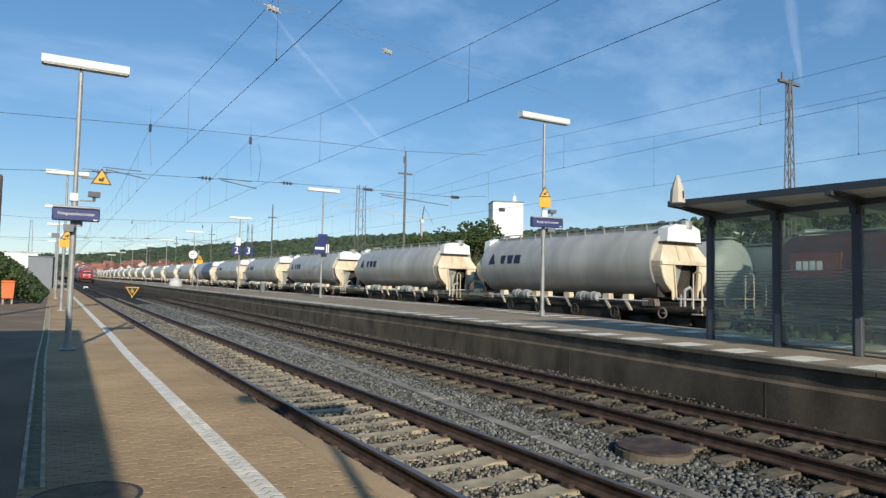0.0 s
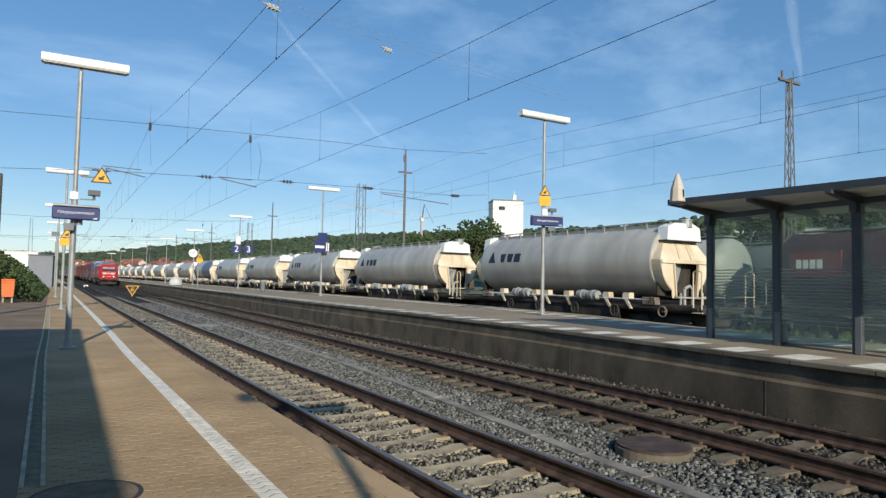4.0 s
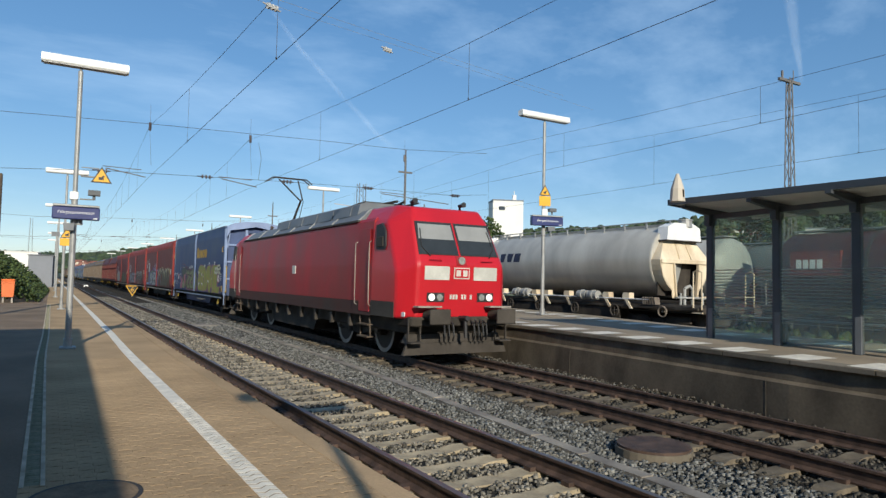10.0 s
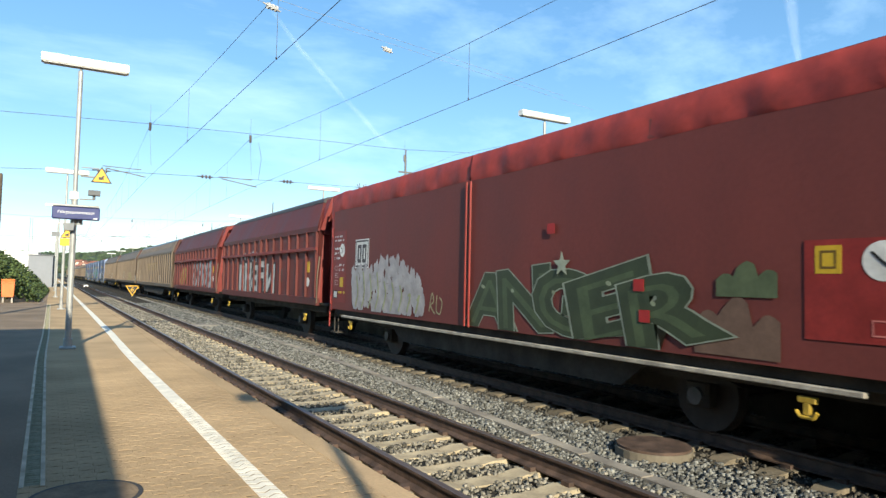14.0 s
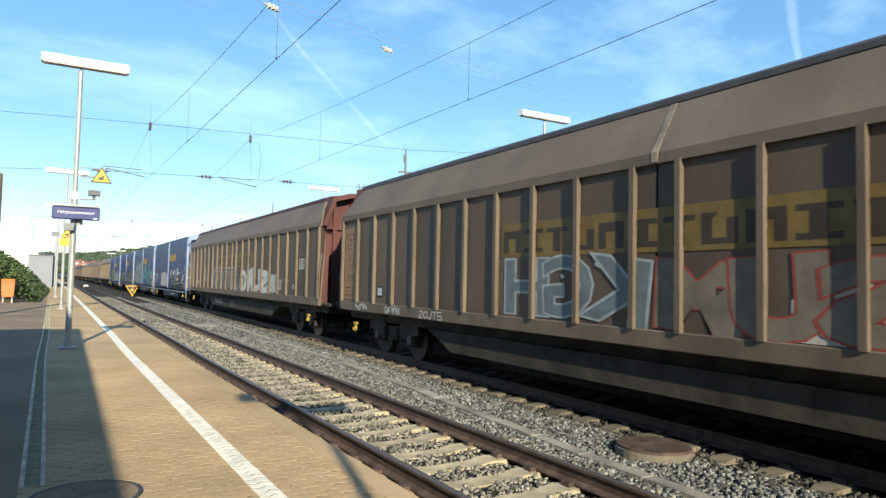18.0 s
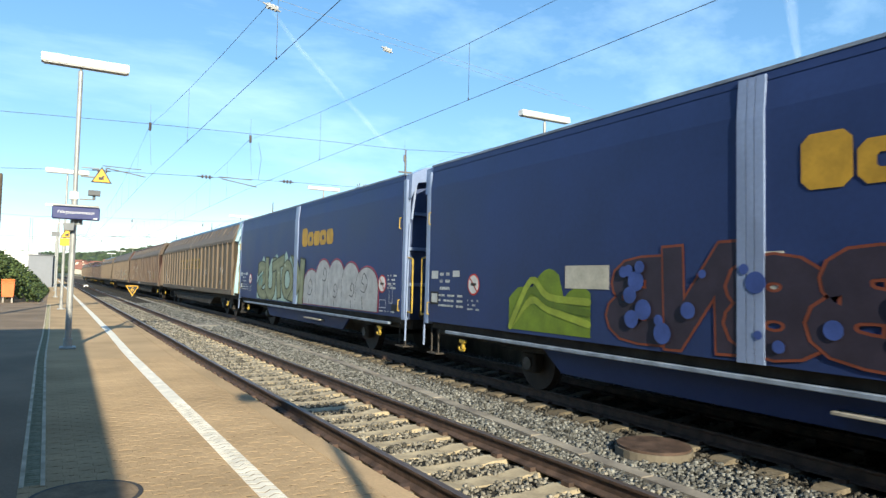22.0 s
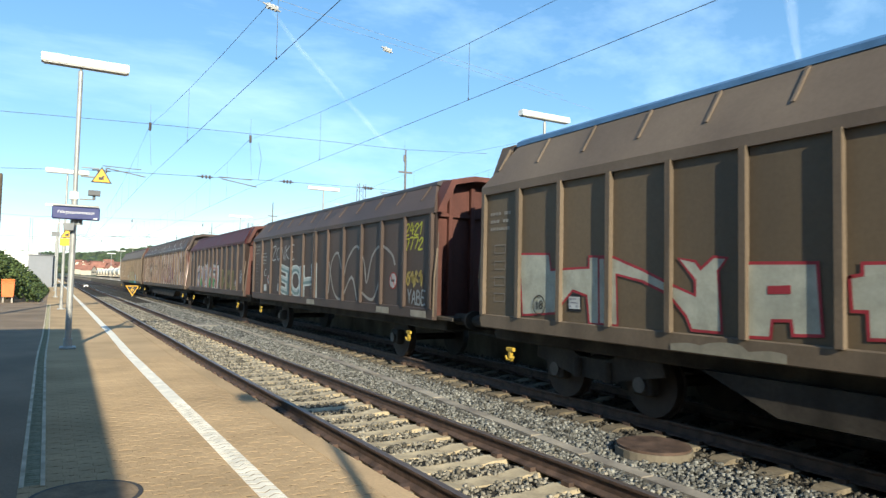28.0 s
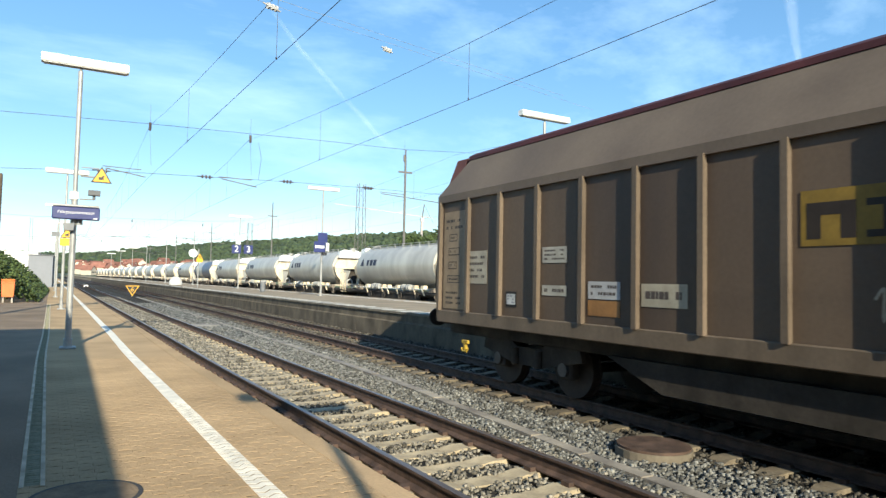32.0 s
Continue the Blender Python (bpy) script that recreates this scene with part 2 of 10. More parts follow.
    "db_red_top": surf("red_curtain_top", (0.34, 0.045, 0.036), 0.6, var=0.22, scale=2.2, fine=8, bump=0.3, col2=(0.20, 0.030, 0.026), spec=0.3),
    "db_red_end": surf("red_wagon_end", (0.27, 0.034, 0.027), 0.55, var=0.15, scale=1.5, fine=20, streak=0.6, bump=0.05, spec=0.3),
    "rib_end": surf("dull_red_wagon_end", (0.22, 0.034, 0.028), 0.6, var=0.18, scale=1.5, fine=20, streak=0.7, bump=0.05, spec=0.3),
    "tx_blue": surf("navy_wall_panel", (0.022, 0.042, 0.135), 0.5, var=0.14, scale=0.7, fine=14, bump=0.05, spec=0.28),
    "tx_end": surf("pale_blue_end_frame", (0.24, 0.31, 0.48), 0.5, var=0.15, scale=1.5, fine=20, streak=0.6, bump=0.05),
    "tw_brown": surf("dusty_brown_wall", (0.125, 0.090, 0.063), 0.6, var=0.16, scale=0.8, fine=20, streak=0.85, col2=(0.070, 0.050, 0.038), bump=0.05, spec=0.3),
    "tw_tan": surf("dusty_tan_wall", (0.145, 0.108, 0.069), 0.6, var=0.16, scale=0.8, fine=20, streak=0.85, col2=(0.10, 0.076, 0.05), bump=0.05, spec=0.3),
    "tw_post": surf("worn_brown_post", (0.155, 0.118, 0.085), 0.6, var=0.2, scale=2, fine=20, streak=0.8, bump=0.05, spec=0.3),
    "tw_joint": surf("worn_pale_joint", (0.26, 0.215, 0.17), 0.65, var=0.3, scale=3, fine=20, streak=0.6, bump=0.05, spec=0.3),
    "tw_roof": surf("dusty_taupe_hood", (0.160, 0.125, 0.095), 0.65, var=0.14, scale=0.8, fine=20, col2=(0.115, 0.088, 0.067), bump=0.05, spec=0.3),
    "tw_rust": chalky("rust_brown_wall", (0.12, 0.042, 0.029), (0.06, 0.027, 0.02), (0.40, 0.29, 0.23), 0.35),
    "tw_faded": chalky("bloomed_rust_red_wall", (0.22, 0.075, 0.052), (0.12, 0.046, 0.034), (0.60, 0.50, 0.46), 0.85),
    "tw_dark": surf("sooty_brown_wall", (0.085, 0.060, 0.050), 0.6, var=0.2, scale=1.0, fine=20, streak=0.85, col2=(0.05, 0.036, 0.031), bump=0.05, spec=0.3),
    "tw_red_end": surf("rusty_red_end_wall", (0.115, 0.043, 0.034), 0.65, var=0.25, scale=1.5, fine=20, streak=0.7, bump=0.08, spec=0.3),
    "tw_lblue": surf("pale_blue_wagon_end", (0.40, 0.60, 0.68), 0.6, var=0.2, scale=1.5, fine=20, streak=0.7, bump=0.05),
    "cap_blue": surf("blue_roof_cap", (0.07, 0.16, 0.30), 0.5, var=0.15, bump=0.03),
    "cap_red": surf("dull_maroon_roof_cap", (0.085, 0.024, 0.024), 0.6, var=0.25, scale=2, bump=0.03, spec=0.3),
    "cap_dark": surf("dark_roof_cap", (0.055, 0.05, 0.05), 0.6, var=0.2, bump=0.03),
    "wheel": surf("worn_wheel_steel", (0.055, 0.043, 0.036), 0.75, metal=0.2, var=0.25, scale=5, fine=40, bump=0.1),
    "leaf": surf("leaf_green", (0.075, 0.105, 0.030), 0.6, var=0.3, scale=0.6, fine=6, bump=0.1, col2=(0.025, 0.043, 0.012), per_piece=0.5, island=True, spec=0.3),
    "wood_far": surf("far_forest_green", (0.050, 0.075, 0.032), 0.8, var=0.3, scale=0.02, fine=0.4, bump=0.0, col2=(0.028, 0.044, 0.020), per_piece=0.3, island=True),
    "bark": surf("bark", (0.12, 0.09, 0.065), 0.9, var=0.3, scale=3, fine=20, bump=0.6),
    "white_wall": surf("white_render", (0.78, 0.76, 0.72), 0.8, var=0.06, scale=0.1, fine=3, bump=0.03),
    "grey_wall": surf("grey_cladding", (0.22, 0.235, 0.26), 0.7, var=0.1, scale=0.3, fine=3, bump=0.03),
    # unseen walls, coloured dark to limit bounced light
    "station_wall": surf("dark_low_bounce_wall", (0.24, 0.185, 0.125), 0.9, var=0.2, scale=0.8, fine=10, bump=0.2),
    "plaster": surf("pale_plaster", (0.62, 0.55, 0.45), 0.85, var=0.1, scale=0.3, fine=5, bump=0.05, per_piece=0.2),
    "tiles": surf("red_roof_tiles", (0.27, 0.12, 0.085), 0.8, var=0.2, scale=0.4, fine=6, bump=0.2, per_piece=0.35),
    "dark_window": surf("dark_window_glass", (0.05, 0.06, 0.07), 0.15, var=0.1, bump=0),
    "orange": surf("orange_plastic", (0.75, 0.16, 0.03), 0.5, var=0.1, bump=0.03),
    "iron": surf("cast_iron_cover", (0.07, 0.062, 0.055), 0.7, metal=0.3, var=0.25, scale=6, fine=50, bump=0.4),
    "crane_red": surf("faded_crane_paint", (0.55, 0.46, 0.42), 0.6, var=0.1, bump=0),
    "gull": surf("pale_grey", (0.55, 0.55, 0.53), 0.6, var=0.1, bump=0),
    "rust_yellow": surf("yellow_hook_paint", (0.50, 0.33, 0.04), 0.55, var=0.25, scale=8, bump=0.05),
    "silver": surf("dull_axle_cover", (0.12, 0.11, 0.10), 0.6, metal=0.3, var=0.3, bump=0.05),
    "tyre": surf("bright_worn_tyre", (0.36, 0.33, 0.30), 0.5, metal=0.4, var=0.2, bump=0.05),
    "headlight": glow("lit_headlight", (1.0, 0.95, 0.85), 0.55),
    "panel_white": surf("yellowed_white_paint", (0.60, 0.59, 0.53), 0.5, var=0.12, scale=3, fine=20, bump=0.02),
    "lens": surf("clear_lamp_lens", (0.55, 0.55, 0.52), 0.15, metal=0.5, var=0.2, scale=20, fine=60, bump=0.05),
}
PAINT = {}


def paint(r, g, b, rough=0.55):
    """Spray paint and print in one colour, slightly uneven."""
    key = (r, g, b)
    if key not in PAINT:
        PAINT[key] = surf("spray_paint", key, rough, var=0.16, scale=3.5, fine=24, bump=0.03, spec=0.3)
    return PAINT[key]


# ---- mesh helpers ----
class Geo:
    def __init__(self):
        self.v, self.f = [], []

    def add(self, verts, faces):
        k = len(self.v)
        self.v += [tuple(p) for p in verts]
        self.f += [tuple(i + k for i in face) for face in faces]
        return self

    def box(self, x0, y0, z0, x1, y1, z1, c=0.0):
        """A box; c: width of the chamfer along all its edges."""
        if not c:
            p = [(x, y, z) for z in (z0, z1) for y in (y0, y1) for x in (x0, x1)]
            return self.add(p, [(0, 2, 3, 1), (4, 5, 7, 6), (0, 1, 5, 4), (2, 6, 7, 3), (0, 4, 6, 2), (1, 3, 7, 5)])
        k = len(self.v)
        rings = []
        for z, d in ((z0, c), (z0 + c, 0), (z1 - c, 0), (z1, c)):
            e = max(c, d)
            ring = [(x0 + d, y0 + e + (c if d else 0)), (x0 + d + c if not d else x0 + d + c, y0 + d), (x1 - d - c, y0 + d), (x1 - d, y0 + d + c),
                    (x1 - d, y1 - d - c), (x1 - d - c, y1 - d), (x0 + d + c, y1 - d), (x0 + d, y1 - d - c)]
            ring[0] = (x0 + d, y0 + d + c)
            rings.append([(a, b, z) for a, b in ring])
        for r in rings:
            self.v += r
        for a in range(3):
            for i in range(8):
                j = (i + 1) % 8
                self.f.append((k + a * 8 + i, k + a * 8 + j, k + a * 8 + 8 + j, k + a * 8 + 8 + i))
        self.f.append(tuple(k + i for i in reversed(range(8))))
        self.f.append(tuple(k + 24 + i for i in range(8)))
        return self

    def prism(self, prof, axis, lo, hi, shift_lo=None, shift_hi=None):
        """A closed outline drawn out along an axis. For x the outline is (y, z), for y (x, z), for z (x, y)."""
        n, k = len(prof), len(self.v)
        for s, at, sh in ((0, lo, shift_lo), (1, hi, shift_hi)):
            for i, (a, b) in enumerate(prof):
                d = at + (sh[i] if sh else 0)
                self.v.append({"x": (d, a, b), "y": (a, d, b), "z": (a, b, d)}[axis])
        for i in range(n):
            j = (i + 1) % n
            self.f.append((k + i, k + j, k + n + j, k + n + i))
        self.f.append(tuple(k + i for i in reversed(range(n))))
        self.f.append(tuple(k + n + i for i in range(n)))
        return self

    def tube(self, p0, p1, r, n=8, r1=None):
        p0, p1 = Vector(p0), Vector(p1)
        d = (p1 - p0).normalized()
        a = d.orthogonal().normalized()
        b = d.cross(a)
        r1 = r if r1 is None else r1
        k = len(self.v)
        for p, q in ((p0, r), (p1, r1)):
            for i in range(n):
                t = 2 * math.pi * i / n
                self.v.append(tuple(p + (a * math.cos(t) + b * math.sin(t)) * q))
        for i in range(n):
            j = (i + 1) % n
            self.f.append((k + i, k + j, k + n + j, k + n + i))
        self.f.append(tuple(k + i for i in reversed(range(n))))
        self.f.append(tuple(k + n + i for i in range(n)))
        return self

    def path(self, pts, r, n=6):
        for a, b in zip(pts, pts[1:]):
            self.tube(a, b, r, n)
        return self

    def disc_x(self, x0, x1, y, z, r, n=20):
        return self.prism([(y + r * math.cos(2 * math.pi * i / n), z + r * math.sin(2 * math.pi * i / n)) for i in range(n)], "x", x0, x1)

    def sweep(self, prof, ys, fx, fz=None, closed=True):
        """An outline (x, z) swept along y; fx(y) shifts it sideways."""
        n, k = len(prof), len(self.v)
        for y in ys:
            dx = fx(y)
            dz = fz(y) if fz else 0
            self.v += [(x + dx, y, z + dz) for x, z in prof]
        for s in range(len(ys) - 1):
            for i in range(n if closed else n - 1):
                j = (i + 1) % n
                self.f.append((k + s * n + i, k + s * n + j, k + (s + 1) * n + j, k + (s + 1) * n + i))
        if closed:
            self.f.append(tuple(k + i for i in reversed(range(n))))
            self.f.append(tuple(k + (len(ys) - 1) * n + i for i in range(n)))
        return self

    def mesh(self, name, mat, smooth=False):
        me = bpy.data.meshes.new(name)
        me.from_pydata(self.v, [], self.f)
        bm = bmesh.new()
        bm.from_mesh(me)
        bmesh.ops.recalc_face_normals(bm, faces=bm.faces)
        bm.to_mesh(me)
        bm.free()
        me.materials.append(mat)
        if smooth:
            for p in me.polygons:
                p.use_smooth = True
        return me


def part(name, geo, mat, parent=None, label="", smooth=False, at=None):
    """Links a Geo or a ready mesh as one mesh object under a thing or a part."""
    me = geo if isinstance(geo, bpy.types.Mesh) else geo.mesh(name, mat, smooth)
    ob = new(name, me)
    if parent is not None:
        ob.parent = parent
    if at is not None:
        ob.matrix_basis = at
    if label:
        tagged(ob, label)
    return ob


def thing(name, label, category, m=None, group="", kind=""):
    ob = new(name)
    ob.empty_display_size = 0.3
    if m is not None:
        ob.matrix_basis = m
    return tagged(ob, label, category, group, kind)


def solid(name, geo, mat, label, category, group="", kind="", smooth=False):
    ob = part(name, geo, mat, None, "", smooth)
    return tagged(ob, label, category, group, kind)


def words(text, size, mat, parent, m, name="lettering", label="", depth=0.002, squeeze=1.0):
    cu = bpy.data.curves.new(name, "FONT")
    cu.body, cu.size, cu.extrude = text, size, depth
    cu.align_x, cu.align_y = "CENTER", "CENTER"
    cu.materials.append(mat)
    tmp = bpy.data.objects.new(name, cu)
    scene.collection.objects.link(tmp)
    me = bpy.data.meshes.new_from_object(tmp.evaluated_get(bpy.context.evaluated_depsgraph_get()))
    scene.collection.objects.unlink(tmp)
    bpy.data.objects.remove(tmp)
    me.transform(Matrix.Diagonal((squeeze, 1, 1, 1)))
    ob = new(name, me)
    ob.parent, ob.matrix_basis = parent, m
    return tagged(ob, label) if label else ob


# ---- plan: tracks run away along y; all lines bend gently to the left far off ----
def bend(y):
    d = y - 20
    if d <= 0:
        return 0.0
    if d < 200:
        return -0.0078 * d - 3.6e-5 * d * d
    return -0.0078 * 200 - 3.6e-5 * 40000 - 0.0222 * (d - 200)


def lay(y, pts):
    """Straight pieces between (y, x) knots."""
    if y <= pts[0][0]:
        return pts[0][1]
    for (y0, x0), (y1, x1) in zip(pts, pts[1:]):
        if y <= y1:
            return x0 + (x1 - x0) * (y - y0) / (y1 - y0)
    return pts[-1][1]


def t1(y):
    return lay(y, [(-30, 4.5), (15, 3.5725), (50, 3.33), (110, 3.12), (900, 3.1)]) + bend(y)


def t2(y):
    return 7.95 + bend(y)


def t3(y):
    return 18.6 + bend(y)


def edge2(y):
    return lay(y, [(-15, 9.42), (5, 9.45), (9, 9.78), (13, 10.02), (18, 10.0), (30, 9.9)]) + bend(y)


def back2(y):
    return lay(y, [(-15, 13.9), (10, 14.4), (12.7, 15.0), (18, 16.2), (23, 16.6), (30, 16.9)]) + bend(y)


def span(a, b, step):
    n = max(1, round((b - a) / step))
    return [a + (b - a) * i / n for i in range(n + 1)]


NEAR = span(-14, 60, 2.0) + span(66, 320, 12)[0:] + span(340, 900, 40)
# ---- large structure ----
g = Geo()
R = 2600
gy = [-R, -300, -40, -14, 0, 30, 80, 160, 320, 640, 1200, R]
gx = [-R, -600, -150, -40, -12, 0, 12, 24, 40, 80, 160, 400, 900, R]
g.add([(x, y, -0.55 if abs(x) < 60 else -0.6) for y in gy for x in gx],
      [(j * len(gx) + i, j * len(gx) + i + 1, (j + 1) * len(gx) + i + 1, (j + 1) * len(gx) + i) for j in range(len(gy) - 1) for i in range(len(gx) - 1)])
solid("ground", g, M["earth"], "dry grassy ground round the station", "ground", kind="structure")

# ballast bed under both near tracks, and under the yard tracks behind the island platform
g = Geo()
g.sweep([(-2.6, -0.60), (-2.6, -0.27), (-1.5, -0.235), (1.5, -0.235), (2.6, -0.27), (2.6, -0.60)], NEAR, t1)
g.sweep([(-2.4, -0.60), (-1.9, -0.27), (-1.5, -0.235), (1.5, -0.235), (2.0, -0.27), (2.0, -0.60)], NEAR, t2)
g.sweep([(-2.0, -0.60), (-2.0, -0.24), (14.0, -0.24), (15.0, -0.60)], NEAR, t3)
solid("track_bed", g, M["ballast_bed"], "grey crushed-stone ballast bed under the tracks", "ballast", kind="structure")

RAIL = [(-0.075, -0.172), (0.075, -0.172), (0.075, -0.155), (0.012, -0.13), (0.010, -0.045), (0.036, -0.03), (0.036, -0.004), (-0.036, -0.004), (-0.036, -0.03), (-0.010, -0.045), (-0.012, -0.13), (-0.075, -0.155)]
TOP = [(-0.034, -0.006), (0.034, -0.006), (0.030, 0.0), (-0.030, 0.0)]


def track(name, fx, label, head="rail_top"):
    t = thing(name, label, "railway track", kind="structure")
    for s in (-0.7525, 0.7525):
        rail = part("rail", Geo().sweep([(x + s, z) for x, z in RAIL], NEAR, fx), M["rail_side"], t)
        part("rail_head", Geo().sweep([(x + s, z) for x, z in TOP], NEAR, fx), M[head], rail, "polished running surface")
    return t


track_a = track("track_1", t1, "railway track with concrete sleepers beside the low platform")
track_b = track("track_2", t2, "railway track with rusty rails beside the island platform", "rail_side")
track("track_3", t3, "siding track behind the island platform")

# side platform
P1Z = 0.20
g = Geo().sweep([(-16.0, -0.6), (-1.56, -0.6), (-1.56, P1Z), (-16.0, P1Z)], NEAR[:60], t1)
solid("platform_1", g, M["asphalt"], "low side platform of tan paving blocks", "platform", kind="structure")
g = Geo().sweep([(-1.64, P1Z + 0.0085), (-1.43, P1Z + 0.0085), (-1.43, P1Z - 0.12), (-1.57, P1Z - 0.12), (-1.57, P1Z), (-1.64, P1Z)], NEAR[:60], t1)
solid("platform_edge_1", g, M["asphalt"], "worn concrete edge of the low platform", "platform edge", kind="structure")
g = Geo().sweep([(-2.465, P1Z), (-2.29, P1Z), (-2.29, P1Z + 0.0095), (-2.465, P1Z + 0.0095)], [8.97 + 1.0 * k for k in range(6)] + NEAR[15:48], t1)
line_1 = solid("safety_line", g, M["white_line"], "worn white safety line painted on the platform", "painted line", kind="structure")

# island platform
P2Z = 0.76
g = Geo()
ys = NEAR[:70]
n = len(ys)
v, f = [], []
for y in ys:
    a, b = edge2(y), back2(y)
    v += [(a + 0.14, y, -0.6), (a + 0.14, y, P2Z - 0.07), (a + 0.02, y, P2Z - 0.07), (a + 0.02, y, P2Z - 0.004), (b - 0.02, y, P2Z - 0.004), (b - 0.02, y, P2Z - 0.13), (b - 0.14, y, P2Z - 0.13), (b - 0.14, y, -0.6)]
for i in range(n - 1):
    for j in range(7):
        f.append((i * 8 + j, i * 8 + j + 1, i * 8 + 9 + j, i * 8 + 8 + j))
f += [tuple(range(7, -1, -1)), tuple((n - 1) * 8 + j for j in range(8))]
g.add(v, f)
solid("platform_2", g, M["asphalt2"], "grey asphalt island platform with dark concrete walls", "platform", kind="structure")

# front wall of the island platform: dark face, ledge and panel joints
wall = thing("platform_wall", "stained dark concrete wall of the island platform", "retaining wall", kind="structure")
part("wall_face", Geo().sweep([(0.05, -0.55), (0.13, -0.55), (0.13, 0.68), (0.05, 0.68)], ys[:52], edge2), M["concrete_dark"], wall)
part("wall_foot", Geo().sweep([(-0.03, -0.55), (0.055, -0.55), (0.055, 0.43), (-0.03, 0.385)], ys[:52], edge2), M["concrete_dark"], wall)

# ---- things that repeat along the platforms ----
def lamp(m, name, label, height, width, group, off=0.0):
    t = thing(name, label, "street lamp", m, group)
    part("pole", Geo().tube((0, 0, 0), (0, 0, height * 0.55), 0.065, 12).tube((0, 0, height * 0.55), (0, 0, height - 0.1), 0.05, 12), M["galv"], t, smooth=False)
    part("base", Geo().box(-0.16, -0.16, 0, 0.16, 0.16, 0.05, 0.015).tube((0, 0, 0.05), (0, 0, 0.22), 0.09, 12), M["galv"], t)
    part("neck", Geo().tube((0, 0, height - 0.3), (0, 0, height + 0.02), 0.03, 8), M["grey_steel"], t)
    h = part("lamp_housing", Geo().prism([(-0.11, 0.0), (0.11, 0.0), (0.13, 0.03), (0.13, 0.15), (0.09, 0.19), (-0.09, 0.19), (-0.13, 0.15), (-0.13, 0.03)], "x", -width / 2, width / 2), M["lamp_white"], t, "white metal lamp housing", at=pose(off, 0, height))
    part("diffuser", Geo().box(-width / 2 + 0.04, -0.10, -0.02, width / 2 - 0.04, 0.10, -0.002), M["lamp_under"], h)
    return t


for i, y in enumerate((-4.8, 16.44, 34.4, 52, 70, 88, 106)):
    x = {0: 0.08, 1: 0.11, 2: -0.1}.get(i, t1(y) - 3.55)
    lamp(pose(x, y, P1Z), "street_lamp", "tall grey steel platform lamp with a long white head", 6.2, 1.71, "platform lamps", 0.10 if i == 1 else 0.0)
for y, x in ((17.6, 14.05), (39.7, 13.99), (63.0, 14.1), (86, 13.75), (108, 13.3), (130, 12.7), (152, 12.1), (175, 11.4), (198, 10.6)):
    lamp(pose(x, y, P2Z), "street_lamp", "tall grey steel lamp on the island platform", 6.7, 2.05, "island platform lamps")

# ---- unseen station building behind the camera, inferred from its shade on the platform ----
sb = thing("station_building", "unseen station building inferred from its shade, with an added upper block", "building")
part("wall", Geo().box(-12, -32, P1Z, -1.95, 11.0, 5.1, 0.02), M["station_wall"], sb)
part("roof", Geo().box(-12.2, -32.2, 5.1, -1.85, 11.15, 5.3, 0.03), M["loco_grey"], sb)
# upper storey added only to cut sky light on the shaded platform
part("upper_wall", Geo().box(-12, -32, 5.3, -4.6, 1.5, 9.2, 0.02), M["station_wall"], sb)
part("upper_roof", Geo().prism([(-12.3, 9.2), (-4.3, 9.2), (-8.3, 12.0)], "y", -32.3, -4.0), M["tiles"], sb)

# ---- rolling stock ----
def wheelset(parent, y, r=0.46, x=0.75):
    w = part("wheelset", Geo().tube((-0.95, y, r), (0.95, y, r), 0.08, 10), M["under"], parent)
    for s in (-1, 1):
        gg = Geo().disc_x(s * (x - 0.06), s * (x + 0.07), y, r, r, 24).disc_x(s * (x - 0.09), s * (x - 0.06), y, r, r + 0.028, 24)
        wh = part("wheel", gg, M["wheel"], w)
        part("axle_box", Geo().box(s * 0.92 - 0.1, y - 0.17, r - 0.15, s * 0.92 + 0.1, y + 0.17, r + 0.19, 0.03), M["under"], w)
        part("axle_cover", Geo().disc_x(s * 1.02, s * 1.06, y, r, 0.11, 14), M["silver"], w)
    return w


def bogie(parent, y, wb=1.8, r=0.46):
    b = part("bogie", Geo().box(-0.9, y - 0.25, 0.45, 0.9, y + 0.25, 0.75, 0.03), M["under"], parent)
    for s in (-1, 1):
        prof = [(y - wb / 2 - 0.45, 0.62), (y - wb / 2 - 0.4, 0.82), (y - 0.5, 0.82), (y - 0.3, 0.72), (y + 0.3, 0.72), (y + 0.5, 0.82), (y + wb / 2 + 0.4, 0.82), (y + wb / 2 + 0.45, 0.62), (y + 0.4, 0.42), (y - 0.4, 0.42)]
        part("bogie_side_frame", Geo().prism(prof, "x", s * 1.0 - 0.05, s * 1.0 + 0.05), M["under"], b)
        for k in (-1, 1):
            part("spring", Geo().tube((s * 1.08, y + k * 0.32, 0.42), (s * 1.08, y + k * 0.32, 0.70), 0.07, 10), M["under"], b)
    for k in (-1, 1):
        wheelset(parent, y + k * wb / 2, r)
    return b


